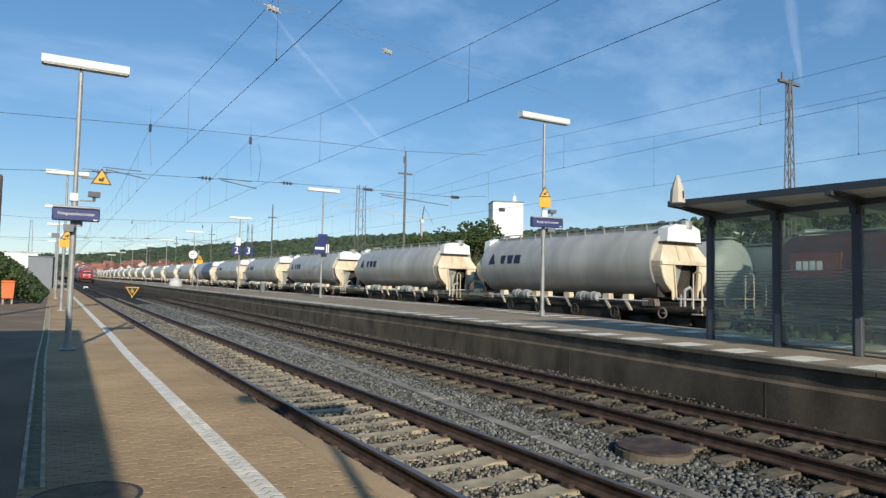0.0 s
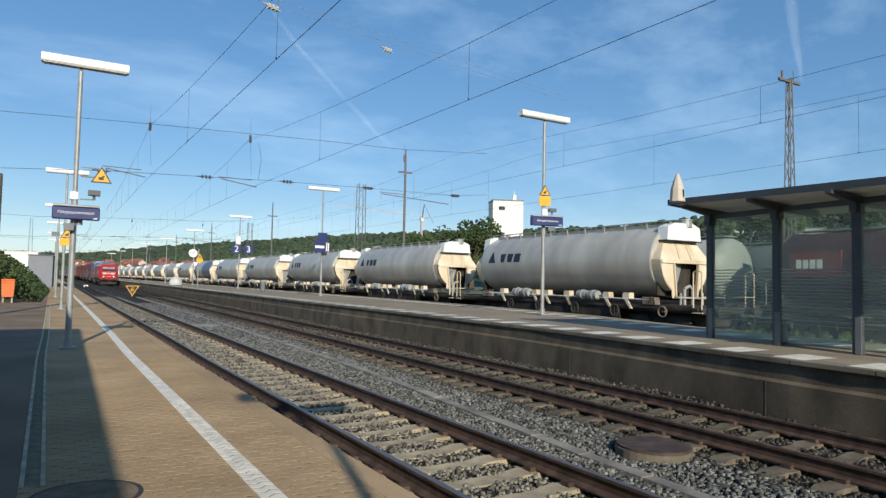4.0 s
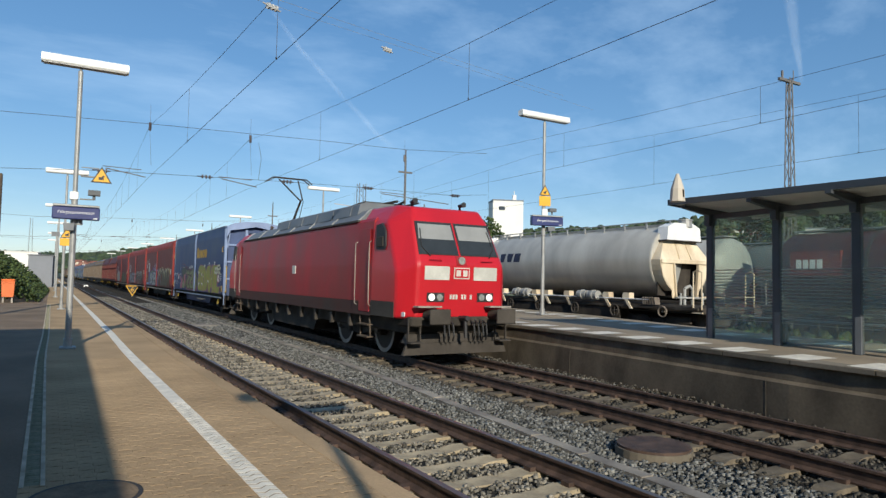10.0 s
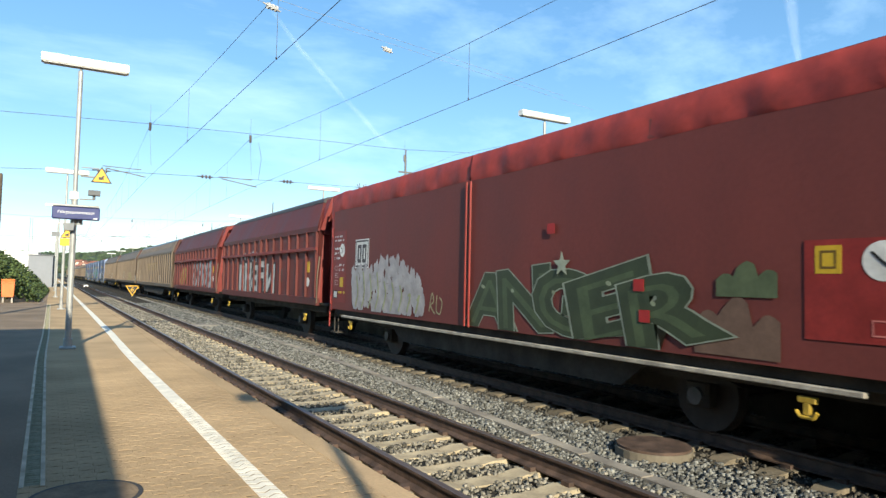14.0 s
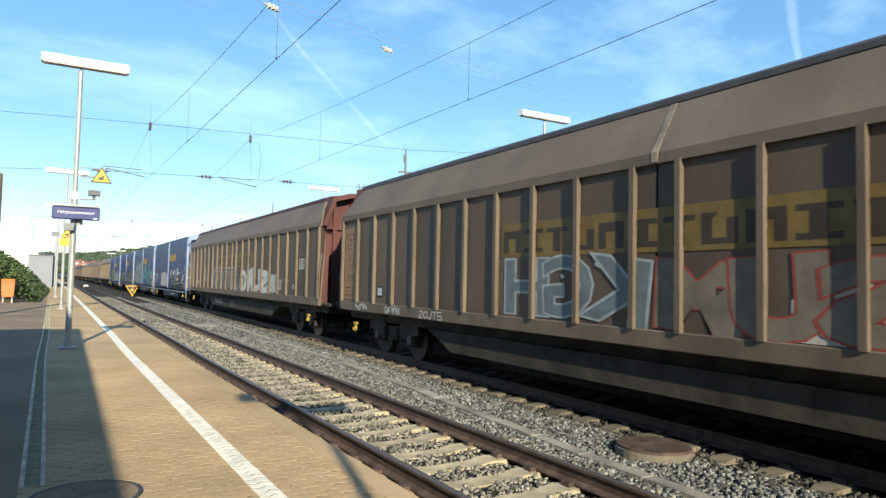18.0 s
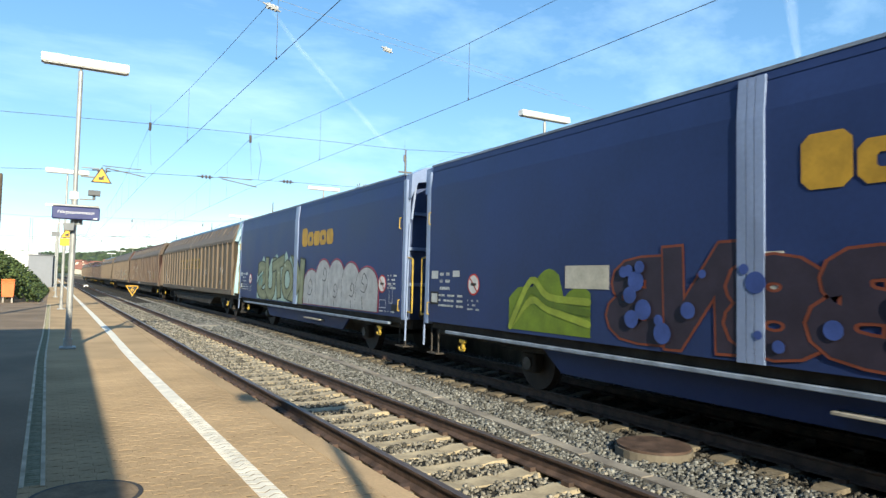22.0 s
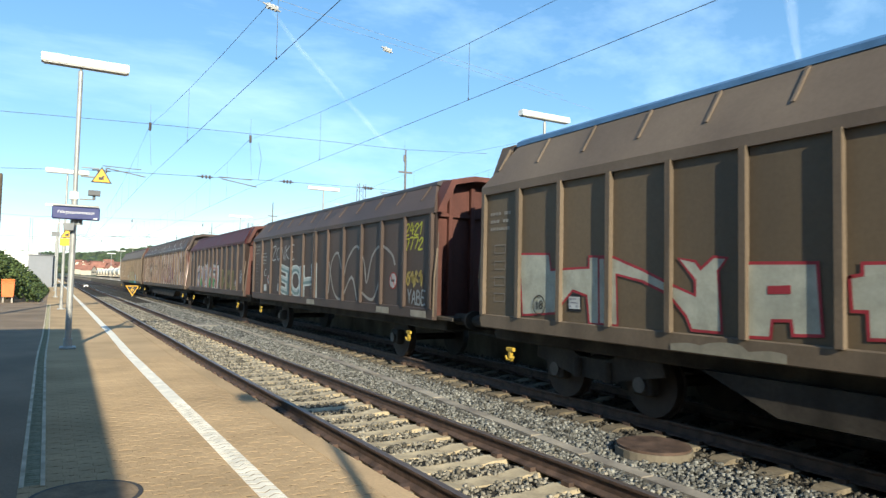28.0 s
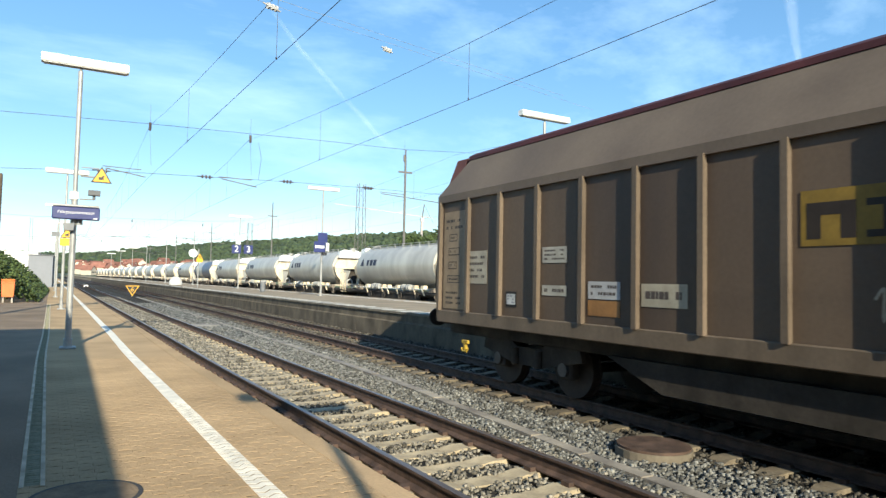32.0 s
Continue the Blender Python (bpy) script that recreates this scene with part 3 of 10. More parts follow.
def buffers(parent, half, big=False):
    for e in (-1, 1):
        for s in (-1, 1):
            q = Geo().tube((s * 0.875, e * (half - 0.62), 1.06), (s * 0.875, e * (half - 0.15), 1.06), 0.12, 12).tube((s * 0.875, e * (half - 0.2), 1.06), (s * 0.875, e * (half - 0.04), 1.06), 0.09, 10)
            bf = part("buffer", q, M["under"], parent)
            gg = Geo()
            if big:
                gg.box(s * 0.875 - 0.26, min(e * half, e * (half - 0.05)), 0.88, s * 0.875 + 0.26, max(e * half, e * (half - 0.05)), 1.22, 0.02)
            else:
                gg.prism([(s * 0.875 + 0.22 * math.cos(i * math.pi / 8), 1.06 + 0.19 * math.sin(i * math.pi / 8)) for i in range(16)], "y", e * (half - 0.05), e * half)
            part("buffer_head", gg, M["loco_grey"] if big else M["under"], bf)


def hooks(parent, half, mat="rust_yellow"):
    """Tie-down hooks and foot steps at the corners."""
    for e in (-1, 1):
        for s in (-1, 1):
            y = e * (half - 1.9)
            part("tie_down_hook", Geo().box(s * 1.34 - 0.03, y - 0.10, 0.66, s * 1.34 + 0.03, y + 0.10, 0.73, 0.01).box(s * 1.34 - 0.03, y - 0.035, 0.54, s * 1.34 + 0.03, y + 0.035, 0.67, 0.008).path([(s * 1.36, y - 0.11, 0.58), (s * 1.36, y - 0.07, 0.52), (s * 1.36, y + 0.07, 0.52), (s * 1.36, y + 0.11, 0.58)], 0.02, 6), M["rust_yellow"], parent, "faded yellow tie-down hook")
            yy = e * (half - 0.75)
            if mat == "under_pale":
                continue
            part("foot_step", Geo().box(s * 1.25 - 0.14, yy - 0.2, 0.34, s * 1.25 + 0.14, yy + 0.2, 0.375, 0.008).tube((s * 1.30, yy - 0.14, 0.36), (s * 1.30, yy - 0.14, 1.05), 0.018, 6).tube((s * 1.30, yy + 0.14, 0.36), (s * 1.30, yy + 0.14, 1.05), 0.018, 6), M["loco_grey"], parent)


def vehicle(name, label, category, group="wagons of the passing train"):
    return thing(name, label, category, None, group)


def curtain_wagon(label, length, col, top, end, rail_mat, name="freight_wagon", split=-0.5, pillar=None, recess="db_recess"):
    """Two-axle wagon with tall flat sliding walls: body near vertical to the eaves, low arched roof."""
    t = vehicle(name, label, "freight wagon")
    h = length / 2 - 0.62
    part("underframe", Geo().box(-1.15, -h, 0.72, 1.15, h, 1.0, 0.03).prism([(-h + 2.6, 0.72), (-h + 3.1, 0.40), (h - 3.1, 0.40), (h - 2.6, 0.72)], "x", -0.75, 0.75), M["under"], t)
    for s in (-1, 1):
        part("side_sill", Geo().box(s * 1.36 - 0.05, -h + 0.7, 0.80, s * 1.36 + 0.05, h - 0.7, 0.86, 0.01), M[rail_mat], t, "worn pale guide rail")
        part("side_skirt", Geo().prism([(-h + 3.5, 0.80), (-h + 4.0, 0.44), (h - 4.0, 0.44), (h - 3.5, 0.80)], "x", s * 1.2 - 0.02, s * 1.2 + 0.02), M["tx_blue" if pillar else "under"], t)
        part("solebar", Geo().box(s * 1.28 - 0.04, -h + 0.05, 0.86, s * 1.28 + 0.04, h - 0.05, 1.04, 0.01), M["under"], t)
        for a, b in ((-h + 0.05, split - 0.03), (split + 0.03, h - 0.05)):
            prof = [(s * 1.42, 1.0), (s * 1.42, 3.76), (s * 1.37, 4.19), (s * 1.28, 4.25), (s * 1.28, 1.0)]
            w = part("sliding_wall", Geo().prism([(x, z) for x, z in prof], "y", a, b), M[col], t)
            if pillar:
                part("wall_top", Geo().prism([(s * 1.388, 4.10), (s * 1.378, 4.21), (s * 1.345, 4.21), (s * 1.36, 4.10)], "y", a, b), M[top], w)
            else:
                # cloth strip along the eaves, hanging in loose folds
                r, v, f = random.Random(int(a * 100) + int(length * 10)), [], []
                ys = span(a, b, 0.13)
                ph = [r.uniform(0, 6.3) for _ in range(3)]
                for k, y in enumerate(ys):
                    fold = 0.012 * math.sin(y * 9.2 + ph[0]) + 0.010 * math.sin(y * 5.3 + ph[1]) + r.uniform(-0.005, 0.005)
                    v += [(s * 1.422, y, 3.72 + 0.01 * math.sin(y * 2.1)), (s * (1.436 + fold), y, 3.80), (s * (1.418 + fold * 1.3), y, 4.0), (s * (1.396 + fold * 0.4), y, 4.20), (s * 1.36, y, 4.22)]
                for k in range(len(ys) - 1):
                    f += [(k * 5 + j, k * 5 + j + 1, k * 5 + 6 + j, k * 5 + 5 + j) for j in range(4)]
                part("wall_top", Geo().add(v, f), M[top], w, "loose red cloth strip in folds", smooth=True)
        if pillar:
            for k0, k1 in ((-0.165, -0.055), (-0.045, 0.045), (0.055, 0.165)):
                part("door_pillar", Geo().prism([(s * 1.40, 1.0), (s * 1.448, 1.0), (s * 1.448, 3.70), (s * 1.41, 4.17), (s * 1.36, 4.17)], "y", split + k0, split + k1), M[pillar], t)
            part("step_board", Geo().box(s * 1.26 - 0.14, -2.2, 0.60, s * 1.26 + 0.10, -0.8, 0.635, 0.006), M["under_pale"], t, "worn wooden step board")
        else:
            for k in (-0.07, 0.07):
                part("lock_bar", Geo().tube((s * 1.46, split + k, 1.0), (s * 1.46, split + k, 3.7), 0.022, 6), M[end], t)
    part("roof", Geo().prism([(-1.37, 4.22), (-0.9, 4.31), (0, 4.35), (0.9, 4.31), (1.37, 4.22), (1.3, 4.17), (-1.3, 4.17)], "y", -h, h), M[top], t)
    for e in (-1, 1):
        y = e * (h - 0.02)
        ew = part("end_wall", Geo().box(-1.25, min(y, y + e * 0.04), 0.95, 1.25, max(y, y + e * 0.04), 4.14, 0.01), M[recess], t)
        for x in (-1.36, -0.42, 0.42, 1.36):
            part("end_post", Geo().box(x - 0.06, min(y, y + e * 0.16), 0.95, x + 0.06, max(y, y + e * 0.16), 4.1, 0.015), M[end], ew)
        for z in (1.7, 2.5, 3.3):
            part("end_rail", Geo().box(-1.3, min(y, y + e * 0.11), z, 1.3, max(y, y + e * 0.11), z + 0.08, 0.01), M[end], ew)
        part("end_hood", Geo().prism([(-1.38, 3.66), (-1.36, 4.20), (-1.0, 4.38), (-0.4, 4.47), (0.4, 4.47), (1.0, 4.38), (1.36, 4.20), (1.38, 3.66), (1.2, 4.02), (0, 4.24), (-1.2, 4.02)], "y", y, y + e * 0.3), M[end], ew)
        if pillar:
            part("end_loop", Geo().path([(-1.36, y + e * 0.16, 1.15), (-1.36, y + e * 0.42, 1.12), (-1.36, y + e * 0.42, 2.3), (-1.36, y + e * 0.16, 2.35)], 0.02), M["rust_yellow"], ew)
        part("end_brace", Geo().tube((-1.3, y + e * 0.2, 3.2), (-1.2, y + e * 0.2, 4.05), 0.03, 6).tube((-1.4, y + e * 0.2, 0.5), (-1.34, y + e * 0.2, 3.1), 0.022, 6), M[end], ew)
        for z0 in (1.15, 3.0):
            part("hand_rail", Geo().path([(-1.43, y - e * 0.05, z0), (-1.475, y - e * 0.05, z0), (-1.475, y - e * 0.05, z0 + 0.24), (-1.43, y - e * 0.05, z0 + 0.24)], 0.012), M["rust_yellow" if pillar else end], ew)
    for k in (-1, 1):
        wheelset(t, k * (h - 2.9), 0.46)
        for s in (-1, 1):
            part("leaf_spring", Geo().prism([(k * (h - 2.9) - 0.7, 0.66), (k * (h - 2.9) + 0.7, 0.66), (k * (h - 2.9) + 0.3, 0.78), (k * (h - 2.9) - 0.3, 0.78)], "x", s * 0.97, s * 1.09), M["under"], t)
    buffers(t, length / 2)
    hooks(t, length / 2)
    return t


def hood_wagon(label, length, wall, post, roof, cap, end, name="freight_wagon", ribs=13, two_axle=False, strips=True, sill=None, low=1.0):
    """Bogie wagon with ribbed sliding walls that lean inward above the eaves."""
    t = vehicle(name, label, "freight wagon")
    h = length / 2 - 0.72 if two_axle else 11.0
    part("underframe", Geo().box(-1.1, -h, 0.80, 1.1, h, 1.06, 0.03), M["under"], t)
    if not two_axle:
        part("belly_box", Geo().prism([(-h + 4.6, 0.82), (-h + 5.6, 0.42), (h - 5.6, 0.42), (h - 4.6, 0.82)], "x", -1.22, 1.22), M["under"], t)
    for s in (-1, 1):
        part("solebar", Geo().box(s * 1.36 - 0.06, -h + 0.02, 1.02, s * 1.36 + 0.06, h - 0.02, 1.26, 0.015), M[sill or post], t)
        for a, b in ((-h, -0.02), (0.02, h)):
            outer, inner = (a, b)
            lo_s = [0, 0, 0.62 if a < -1 else 0, 0.62 if a < -1 else 0, 0]
            hi_s = [0, 0, -0.62 if b > 1 else 0, -0.62 if b > 1 else 0, 0]
            prof = [(s * 1.38, 1.24), (s * 1.38, 3.30), (s * 0.99, 4.20), (s * 0.94, 4.18), (s * 1.32, 1.24)]
            w = part("sliding_wall", Geo().prism(prof, "y", a, b, lo_s, hi_s), M[wall], t)
            hp = [(s * 1.43, 3.26), (s * 1.43, 3.42), (s * 1.035, 4.25), (s * 0.97, 4.24), (s * 1.36, 3.26)]
            part("wall_hood", Geo().prism(hp, "y", a, b, [0, 0, lo_s[2], lo_s[2], 0], [0, 0, hi_s[2], hi_s[2], 0]), M[roof], w)
            k = ribs // 2
            if two_axle:
                at = [min(0.12 + i * (b - a) / k, b - a - 0.05) for i in range(int((b - a - 0.3) * k / (b - a)) + 2)]
                at = [a + q if a < -1 else b - q for q in at]
            else:
                at = [math.copysign(q, a + b) for q in [0.38] + [1.49 + 1.047 * i for i in range(10)]]
            for y in at:
                pm = Geo().prism([(y - 0.042, 1.25), (y + 0.042, 1.25), (y + 0.042, 3.28), (y - 0.042, 3.28)], "x", s * 1.38, s * 1.455)
                part("wall_post", pm, M[post], w)
            if strips:
                for i in range(1, k + 1):
                    y = a + (b - a) * (i - 0.3) / k
                    part("hood_rib", Geo().add([(s * 1.25, y - 0.02, 3.74), (s * 1.25, y + 0.02, 3.74), (s * 1.05, y - 0.03, 4.18), (s * 1.05, y - 0.07, 4.18), (s * 1.302, y - 0.02, 3.745), (s * 1.302, y + 0.02, 3.745), (s * 1.085, y - 0.03, 4.21), (s * 1.085, y - 0.07, 4.21)], [(0, 1, 2, 3), (4, 5, 6, 7), (0, 1, 5, 4), (2, 3, 7, 6), (1, 2, 6, 5), (0, 3, 7, 4)]), M[roof], w)
    if not two_axle:
        for s in (-1, 1):
            part("hood_joint", Geo().prism([(s * 1.438, 3.28), (s * 1.438, 3.43), (s * 1.046, 4.24), (s * 1.02, 4.22), (s * 1.40, 3.28)], "y", -0.05, 0.05), M["tw_joint"], t)
    part("roof_cap", Geo().prism([(-1.065, 4.22), (-1.05, 4.31), (-0.92, 4.39), (-0.5, 4.46), (0.5, 4.46), (0.92, 4.39), (1.05, 4.31), (1.065, 4.22), (0.9, 4.18), (-0.9, 4.18)], "y", -h + 0.55, h - 0.55), M[cap], t)
    for e in (-1, 1):
        y = e * (h - 0.42)
        ew = part("end_wall", Geo().prism([(-1.30, 1.0), (-1.30, 3.34), (-0.95, 4.2), (-0.4, 4.38), (0.4, 4.38), (0.95, 4.2), (1.30, 3.34), (1.30, 1.0)], "y", y - 0.04, y + 0.04), M[end], t)
        for x in (-0.85, -0.3, 0.3, 0.85):
            part("end_post", Geo().box(x - 0.05, min(y, y + e * 0.14), 1.0, x + 0.05, max(y, y + e * 0.14), 4.15, 0.012), M[end], ew)
        part("end_rail", Geo().box(-1.28, min(y, y + e * 0.12), 3.2, 1.28, max(y, y + e * 0.12), 3.32, 0.012), M[end], ew)
        part("end_platform", Geo().box(-1.2, min(y, y + e * 0.85), 1.02, 1.2, max(y, y + e * 0.85), 1.1, 0.012), M["under"], ew)
        part("roof_hoop", Geo().prism([(-1.34, 3.3), (-1.0, 4.3), (-0.45, 4.47), (0.45, 4.47), (1.0, 4.3), (1.34, 3.3), (1.2, 3.3), (0.9, 4.16), (0.4, 4.32), (-0.4, 4.32), (-0.9, 4.16), (-1.2, 3.3)], "y", min(y, y + e * 0.40), max(y, y + e * 0.40)), M[end], ew)
        for s in (-1, 1):
            part("door_lever", Geo().path([(s * 1.40, y + e * 0.40, 1.1), (s * 1.42, y + e * 0.46, 1.9), (s * 1.36, y + e * 0.46, 2.5)], 0.022), M["tw_post"], ew)
    if two_axle:
        for k in (-1, 1):
            wheelset(t, k * (h - 2.6), 0.46)
    else:
        for k in (-1, 1):
            bogie(t, k * (h - 2.55))
    buffers(t, length / 2)
    hooks(t, length / 2, "under_pale")
    if not two_axle:
        # eaves of the long wagons sit higher on the wall
        for ob in [c for c in t.children_recursive if c.type == "MESH"]:
            for v in ob.data.vertices:
                if v.co.z > 1.3:
                    v.co.z = 1.3 + (v.co.z - 1.3) * 1.07 if v.co.z < 3.26 else 3.397 + (v.co.z - 3.26) * 0.886
    if low < 1.0:
        for ob in [c for c in t.children_recursive if c.type == "MESH"]:
            for v in ob.data.vertices:
                if v.co.z > 3.2:
                    v.co.z = 3.2 + (v.co.z - 3.2) * low
    return t


def loco():
    t = vehicle("locomotive", "red electric freight locomotive with a white-fronted cab", "locomotive")
    L = 18.9
    part("underframe", Geo().box(-1.2, -8.5, 0.62, 1.2, 8.5, 0.98, 0.04), M["under"], t)
    part("transformer_box", Geo().prism([(-2.2, 0.28), (2.2, 0.28), (2.5, 0.7), (-2.5, 0.7)], "x", -1.2, 1.2), M["under"], t)
    for k in (-1, 1):
        bogie(t, k * 5.2, 2.6, 0.6)
        for y in (k * 5.2 - 1.3, k * 5.2 + 1.3):
            for s in (-1, 1):
                ring = [(y + q * math.cos(i * math.pi / 14), 0.6 + q * math.sin(i * math.pi / 14), q) for q in (0.60, 0.50) for i in range(28)]
                vv = [(s * (0.835 if q > 0.55 else 0.828), a, b) for a, b, q in ring] + [(s * 0.815, a, b) for a, b, q in ring]
                ff = [(i, (i + 1) % 28, 28 + (i + 1) % 28, 28 + i) for i in range(28)] + [(i, (i + 1) % 28, 56 + (i + 1) % 28, 56 + i) for i in range(28)] + [(28 + i, 28 + (i + 1) % 28, 84 + (i + 1) % 28, 84 + i) for i in range(28)]
                part("tyre_rim", Geo().add(vv, ff), M["tyre"], t, "worn bright wheel rim")
    side = [(-1.49, 1.30), (-1.49, 2.2), (-1.44, 3.28), (-1.38, 3.36), (1.38, 3.36), (1.44, 3.28), (1.49, 2.2), (1.49, 1.30)]
    part("body_shell", Geo().prism(side, "y", -7.1, 7.1), M["loco_side"], t, "dull red side, darker than the cab")
    part("lower_side", Geo().box(-1.488, -7.1, 0.96, 1.488, 7.1, 1.31), M["loco_low"], t, "brown dust-stained lower band")
    for s in (-1, 1):
        for k in range(9):
            y = -5.6 + k * 1.35
            part("frame_bracket", Geo().prism([(y - 0.1, 0.98), (y + 0.1, 0.98), (y + 0.05, 0.62), (y - 0.04, 0.62)], "x", s * 1.34, s * 1.44), M["loco_grey"], t)
    part("roof", Geo().prism([(-1.42, 3.34), (-1.08, 3.66), (-0.7, 3.78), (0.7, 3.78), (1.08, 3.66), (1.42, 3.34)], "y", -6.1, 6.1), M["loco_roof"], t)
    rh = part("raised_roof", Geo().prism([(-1.20, 3.52), (-1.12, 3.86), (-0.95, 3.93), (0.95, 3.93), (1.12, 3.86), (1.20, 3.52)], "y", -5.4, 2.3), M["loco_roof"], t, "raised grey equipment hood")
    for k in range(5):
        part("hood_grille", Geo().prism([(-1.215, 3.56), (-1.145, 3.83), (-1.13, 3.83), (-1.195, 3.56)], "y", -4.9 + k * 1.42, -3.9 + k * 1.42), M["loco_roof"], rh)
    for y in (2.8, 4.0, 5.2):
        part("roof_insulator", Geo().tube((-0.55, y, 3.70), (-0.55, y, 3.98), 0.055, 8).tube((-0.55, y, 3.80), (-0.55, y, 3.84), 0.085, 10).tube((-0.55, y, 3.89), (-0.55, y, 3.93), 0.085, 10), M["insul"], t)
    for y in range(-6, 7, 2):
        part("roof_seam", Geo().prism([(-1.44, 3.35), (-1.09, 3.68), (-1.02, 3.68), (-1.36, 3.35)], "y", y - 0.03, y + 0.03), M["galv"], t)
    part("roof_gutter", Geo().box(-1.47, -6.1, 3.31, -1.40, 6.1, 3.36), M["loco_grey"], t)
    for e in (-1, 1):
        # cab: broad bevelled corners, raked windscreen, nose that leans out towards the lamps
        k = Geo()
        secs = [(-1.49, 0.97, 7.05), (-1.49, 2.1, 7.05), (-1.44, 3.28, 6.35), (-1.06, 3.68, 6.05)]
        mids = [(-1.49, 0.97, 8.40), (-1.49, 2.0, 8.42), (-1.42, 3.22, 7.78), (-1.06, 3.66, 7.5)]
        front = [(-1.16, 0.97, 8.80), (-1.15, 2.22, 8.86), (-1.02, 3.25, 8.33), (-0.96, 3.58, 8.08)]
        vv = [(sx * x, e * y, z) for ring in (secs, mids, front) for sx, seq in ((1, ring), (-1, ring[::-1])) for x, z, y in seq]
        ff = []
        for s in range(2):
            for i in range(8):
                j = (i + 1) % 8
                ff.append((s * 8 + i, s * 8 + j, s * 8 + 8 + j, s * 8 + 8 + i))
        ff += [tuple(range(8)), (16, 17, 22, 23), (17, 18, 21, 22), (18, 19, 20, 21)]
        cab_bm = k.add(vv, ff)
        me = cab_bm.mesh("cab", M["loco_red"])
        bmx = bmesh.new()
        bmx.from_mesh(me)
        bmesh.ops.bevel(bmx, geom=[ed for ed in bmx.edges if len(ed.link_faces) == 2 and ed.calc_face_angle() > 0.25], offset=0.07, segments=3, affect="EDGES", profile=0.5)
        bmx.to_mesh(me)
        bmx.free()
        for p in me.polygons:
            p.use_smooth = False
        cab = part("cab", me, None, t, "bright red driver's cab")

        def on(x, z, out=0.0):
            y = 8.80 + (z - 0.97) / 1.25 * 0.06 if z < 2.22 else (8.86 - (z - 2.22) / 1.03 * 0.53 if z < 3.25 else 8.33 - (z - 3.25) * 0.75)
            return (x, e * (y + 0.012 + out), z)

        def plate(name, x0, x1, z0, z1, mat, parent, out=0.0, thick=0.03, taper=0.0, label=""):
            q = [on(x0, z0, out), on(x1, z0, out), on(x1 - taper * (x1 / max(abs(x1), 0.01)) * (abs(x1) > abs(x0)), z1, out), on(x0 - taper * (x0 / max(abs(x0), 0.01)) * (abs(x0) > abs(x1)), z1, out)]
            return part(name, Geo().add(q + [(x, y - e * thick, z) for x, y, z in q], [(0, 1, 2, 3), (7, 6, 5, 4), (0, 1, 5, 4), (1, 2, 6, 5), (2, 3, 7, 6), (3, 0, 4, 7)]), M[mat], parent, label)
        for s in (-1, 1):
            plate("window_frame", s * 0.025, s * 1.08, 2.43, 3.22, "black", cab, 0.0, 0.03, 0.07)
            wd = plate("windscreen", s * 0.05, s * 1.05, 2.46, 3.19, "window", cab, 0.006, 0.02, 0.07, "dark tinted windscreen")
            plate("sun_blind", s * 0.07, s * 1.01, 2.80, 3.16, "blind", wd, 0.010, 0.004, 0.06)
            part("wiper", Geo().path([on(s * 0.80, 2.40, 0.02), on(s * 0.98, 2.62, 0.02), on(s * 0.92, 3.05, 0.02)], 0.014, 5), M["black"], wd)
            plate("white_panel", s * 0.33, s * 0.98, 1.86, 2.17, "panel_white", cab, 0.006, 0.02, 0, "worn white painted panel")
            part("hand_bar", Geo().path([on(s * 0.55, 2.30, 0.0), on(s * 0.55, 2.31, 0.05), on(s * 0.85, 2.32, 0.05), on(s * 0.85, 2.31, 0.0)], 0.012, 5), M["loco_red"], cab)
            hl = plate("headlight", s * 0.45, s * 0.90, 1.36, 1.57, "black", cab, 0.006, 0.04)
            for dx in (0.12, 0.33):
                cx = s * (0.45 + dx)
                part("lens", Geo().prism([(cx + 0.08 * math.cos(i * math.pi / 6), 1.465 + 0.08 * math.sin(i * math.pi / 6)) for i in range(12)], "y", e * 8.83, e * 8.855), M["headlight"] if (e < 0 and dx > 0.2) else M["lens"], hl)
            part("side_window", Geo().prism([(e * 7.30, 3.15), (e * 7.62, 3.18), (e * 7.80, 3.0), (e * 7.84, 2.62), (e * 7.80, 2.55), (e * 7.34, 2.56), (e * 7.30, 2.62)], "x", s * 1.44, s * 1.485), M["black"], cab, "dark side window with a black frame")
            part("mirror_flap", Geo().box(s * 1.49 - 0.02, min(e * 7.36, e * 7.72), 2.62, s * 1.49 + 0.02, max(e * 7.36, e * 7.72), 2.86, 0.01), M["loco_grey"], cab)
            part("cab_door", Geo().box(s * 1.492 - 0.008, min(e * 6.35, e * 7.0), 1.05, s * 1.492 + 0.008, max(e * 6.35, e * 7.0), 3.1, 0.004), M["loco_side"], cab)
            for yy in (6.22, 7.08):
                part("grab_rail", Geo().path([(s * 1.50, e * yy, 1.2), (s * 1.56, e * yy, 1.24), (s * 1.56, e * yy, 2.74), (s * 1.50, e * yy, 2.78)], 0.011), M["under_pale"], cab)
            part("lower_band", Geo().box(s * 1.492 - 0.006, min(e * 7.1, e * 8.36), 0.98, s * 1.492 + 0.006, max(e * 7.1, e * 8.36), 1.34), M["loco_grey"], cab, "grey brake-dust band")
            part("number_bar", Geo().box(s * 1.36 - 0.02, min(e * 8.50, e * 8.68), 1.02, s * 1.36 + 0.0, max(e * 8.50, e * 8.68), 1.12), M["sign_white"], cab)
            st = part("step_ladder", Geo().tube((s * 1.42, e * 6.35, 0.42), (s * 1.45, e * 6.35, 0.97), 0.02, 6).tube((s * 1.42, e * 6.95, 0.42), (s * 1.45, e * 6.95, 0.97), 0.02, 6), M["tw_post"], cab)
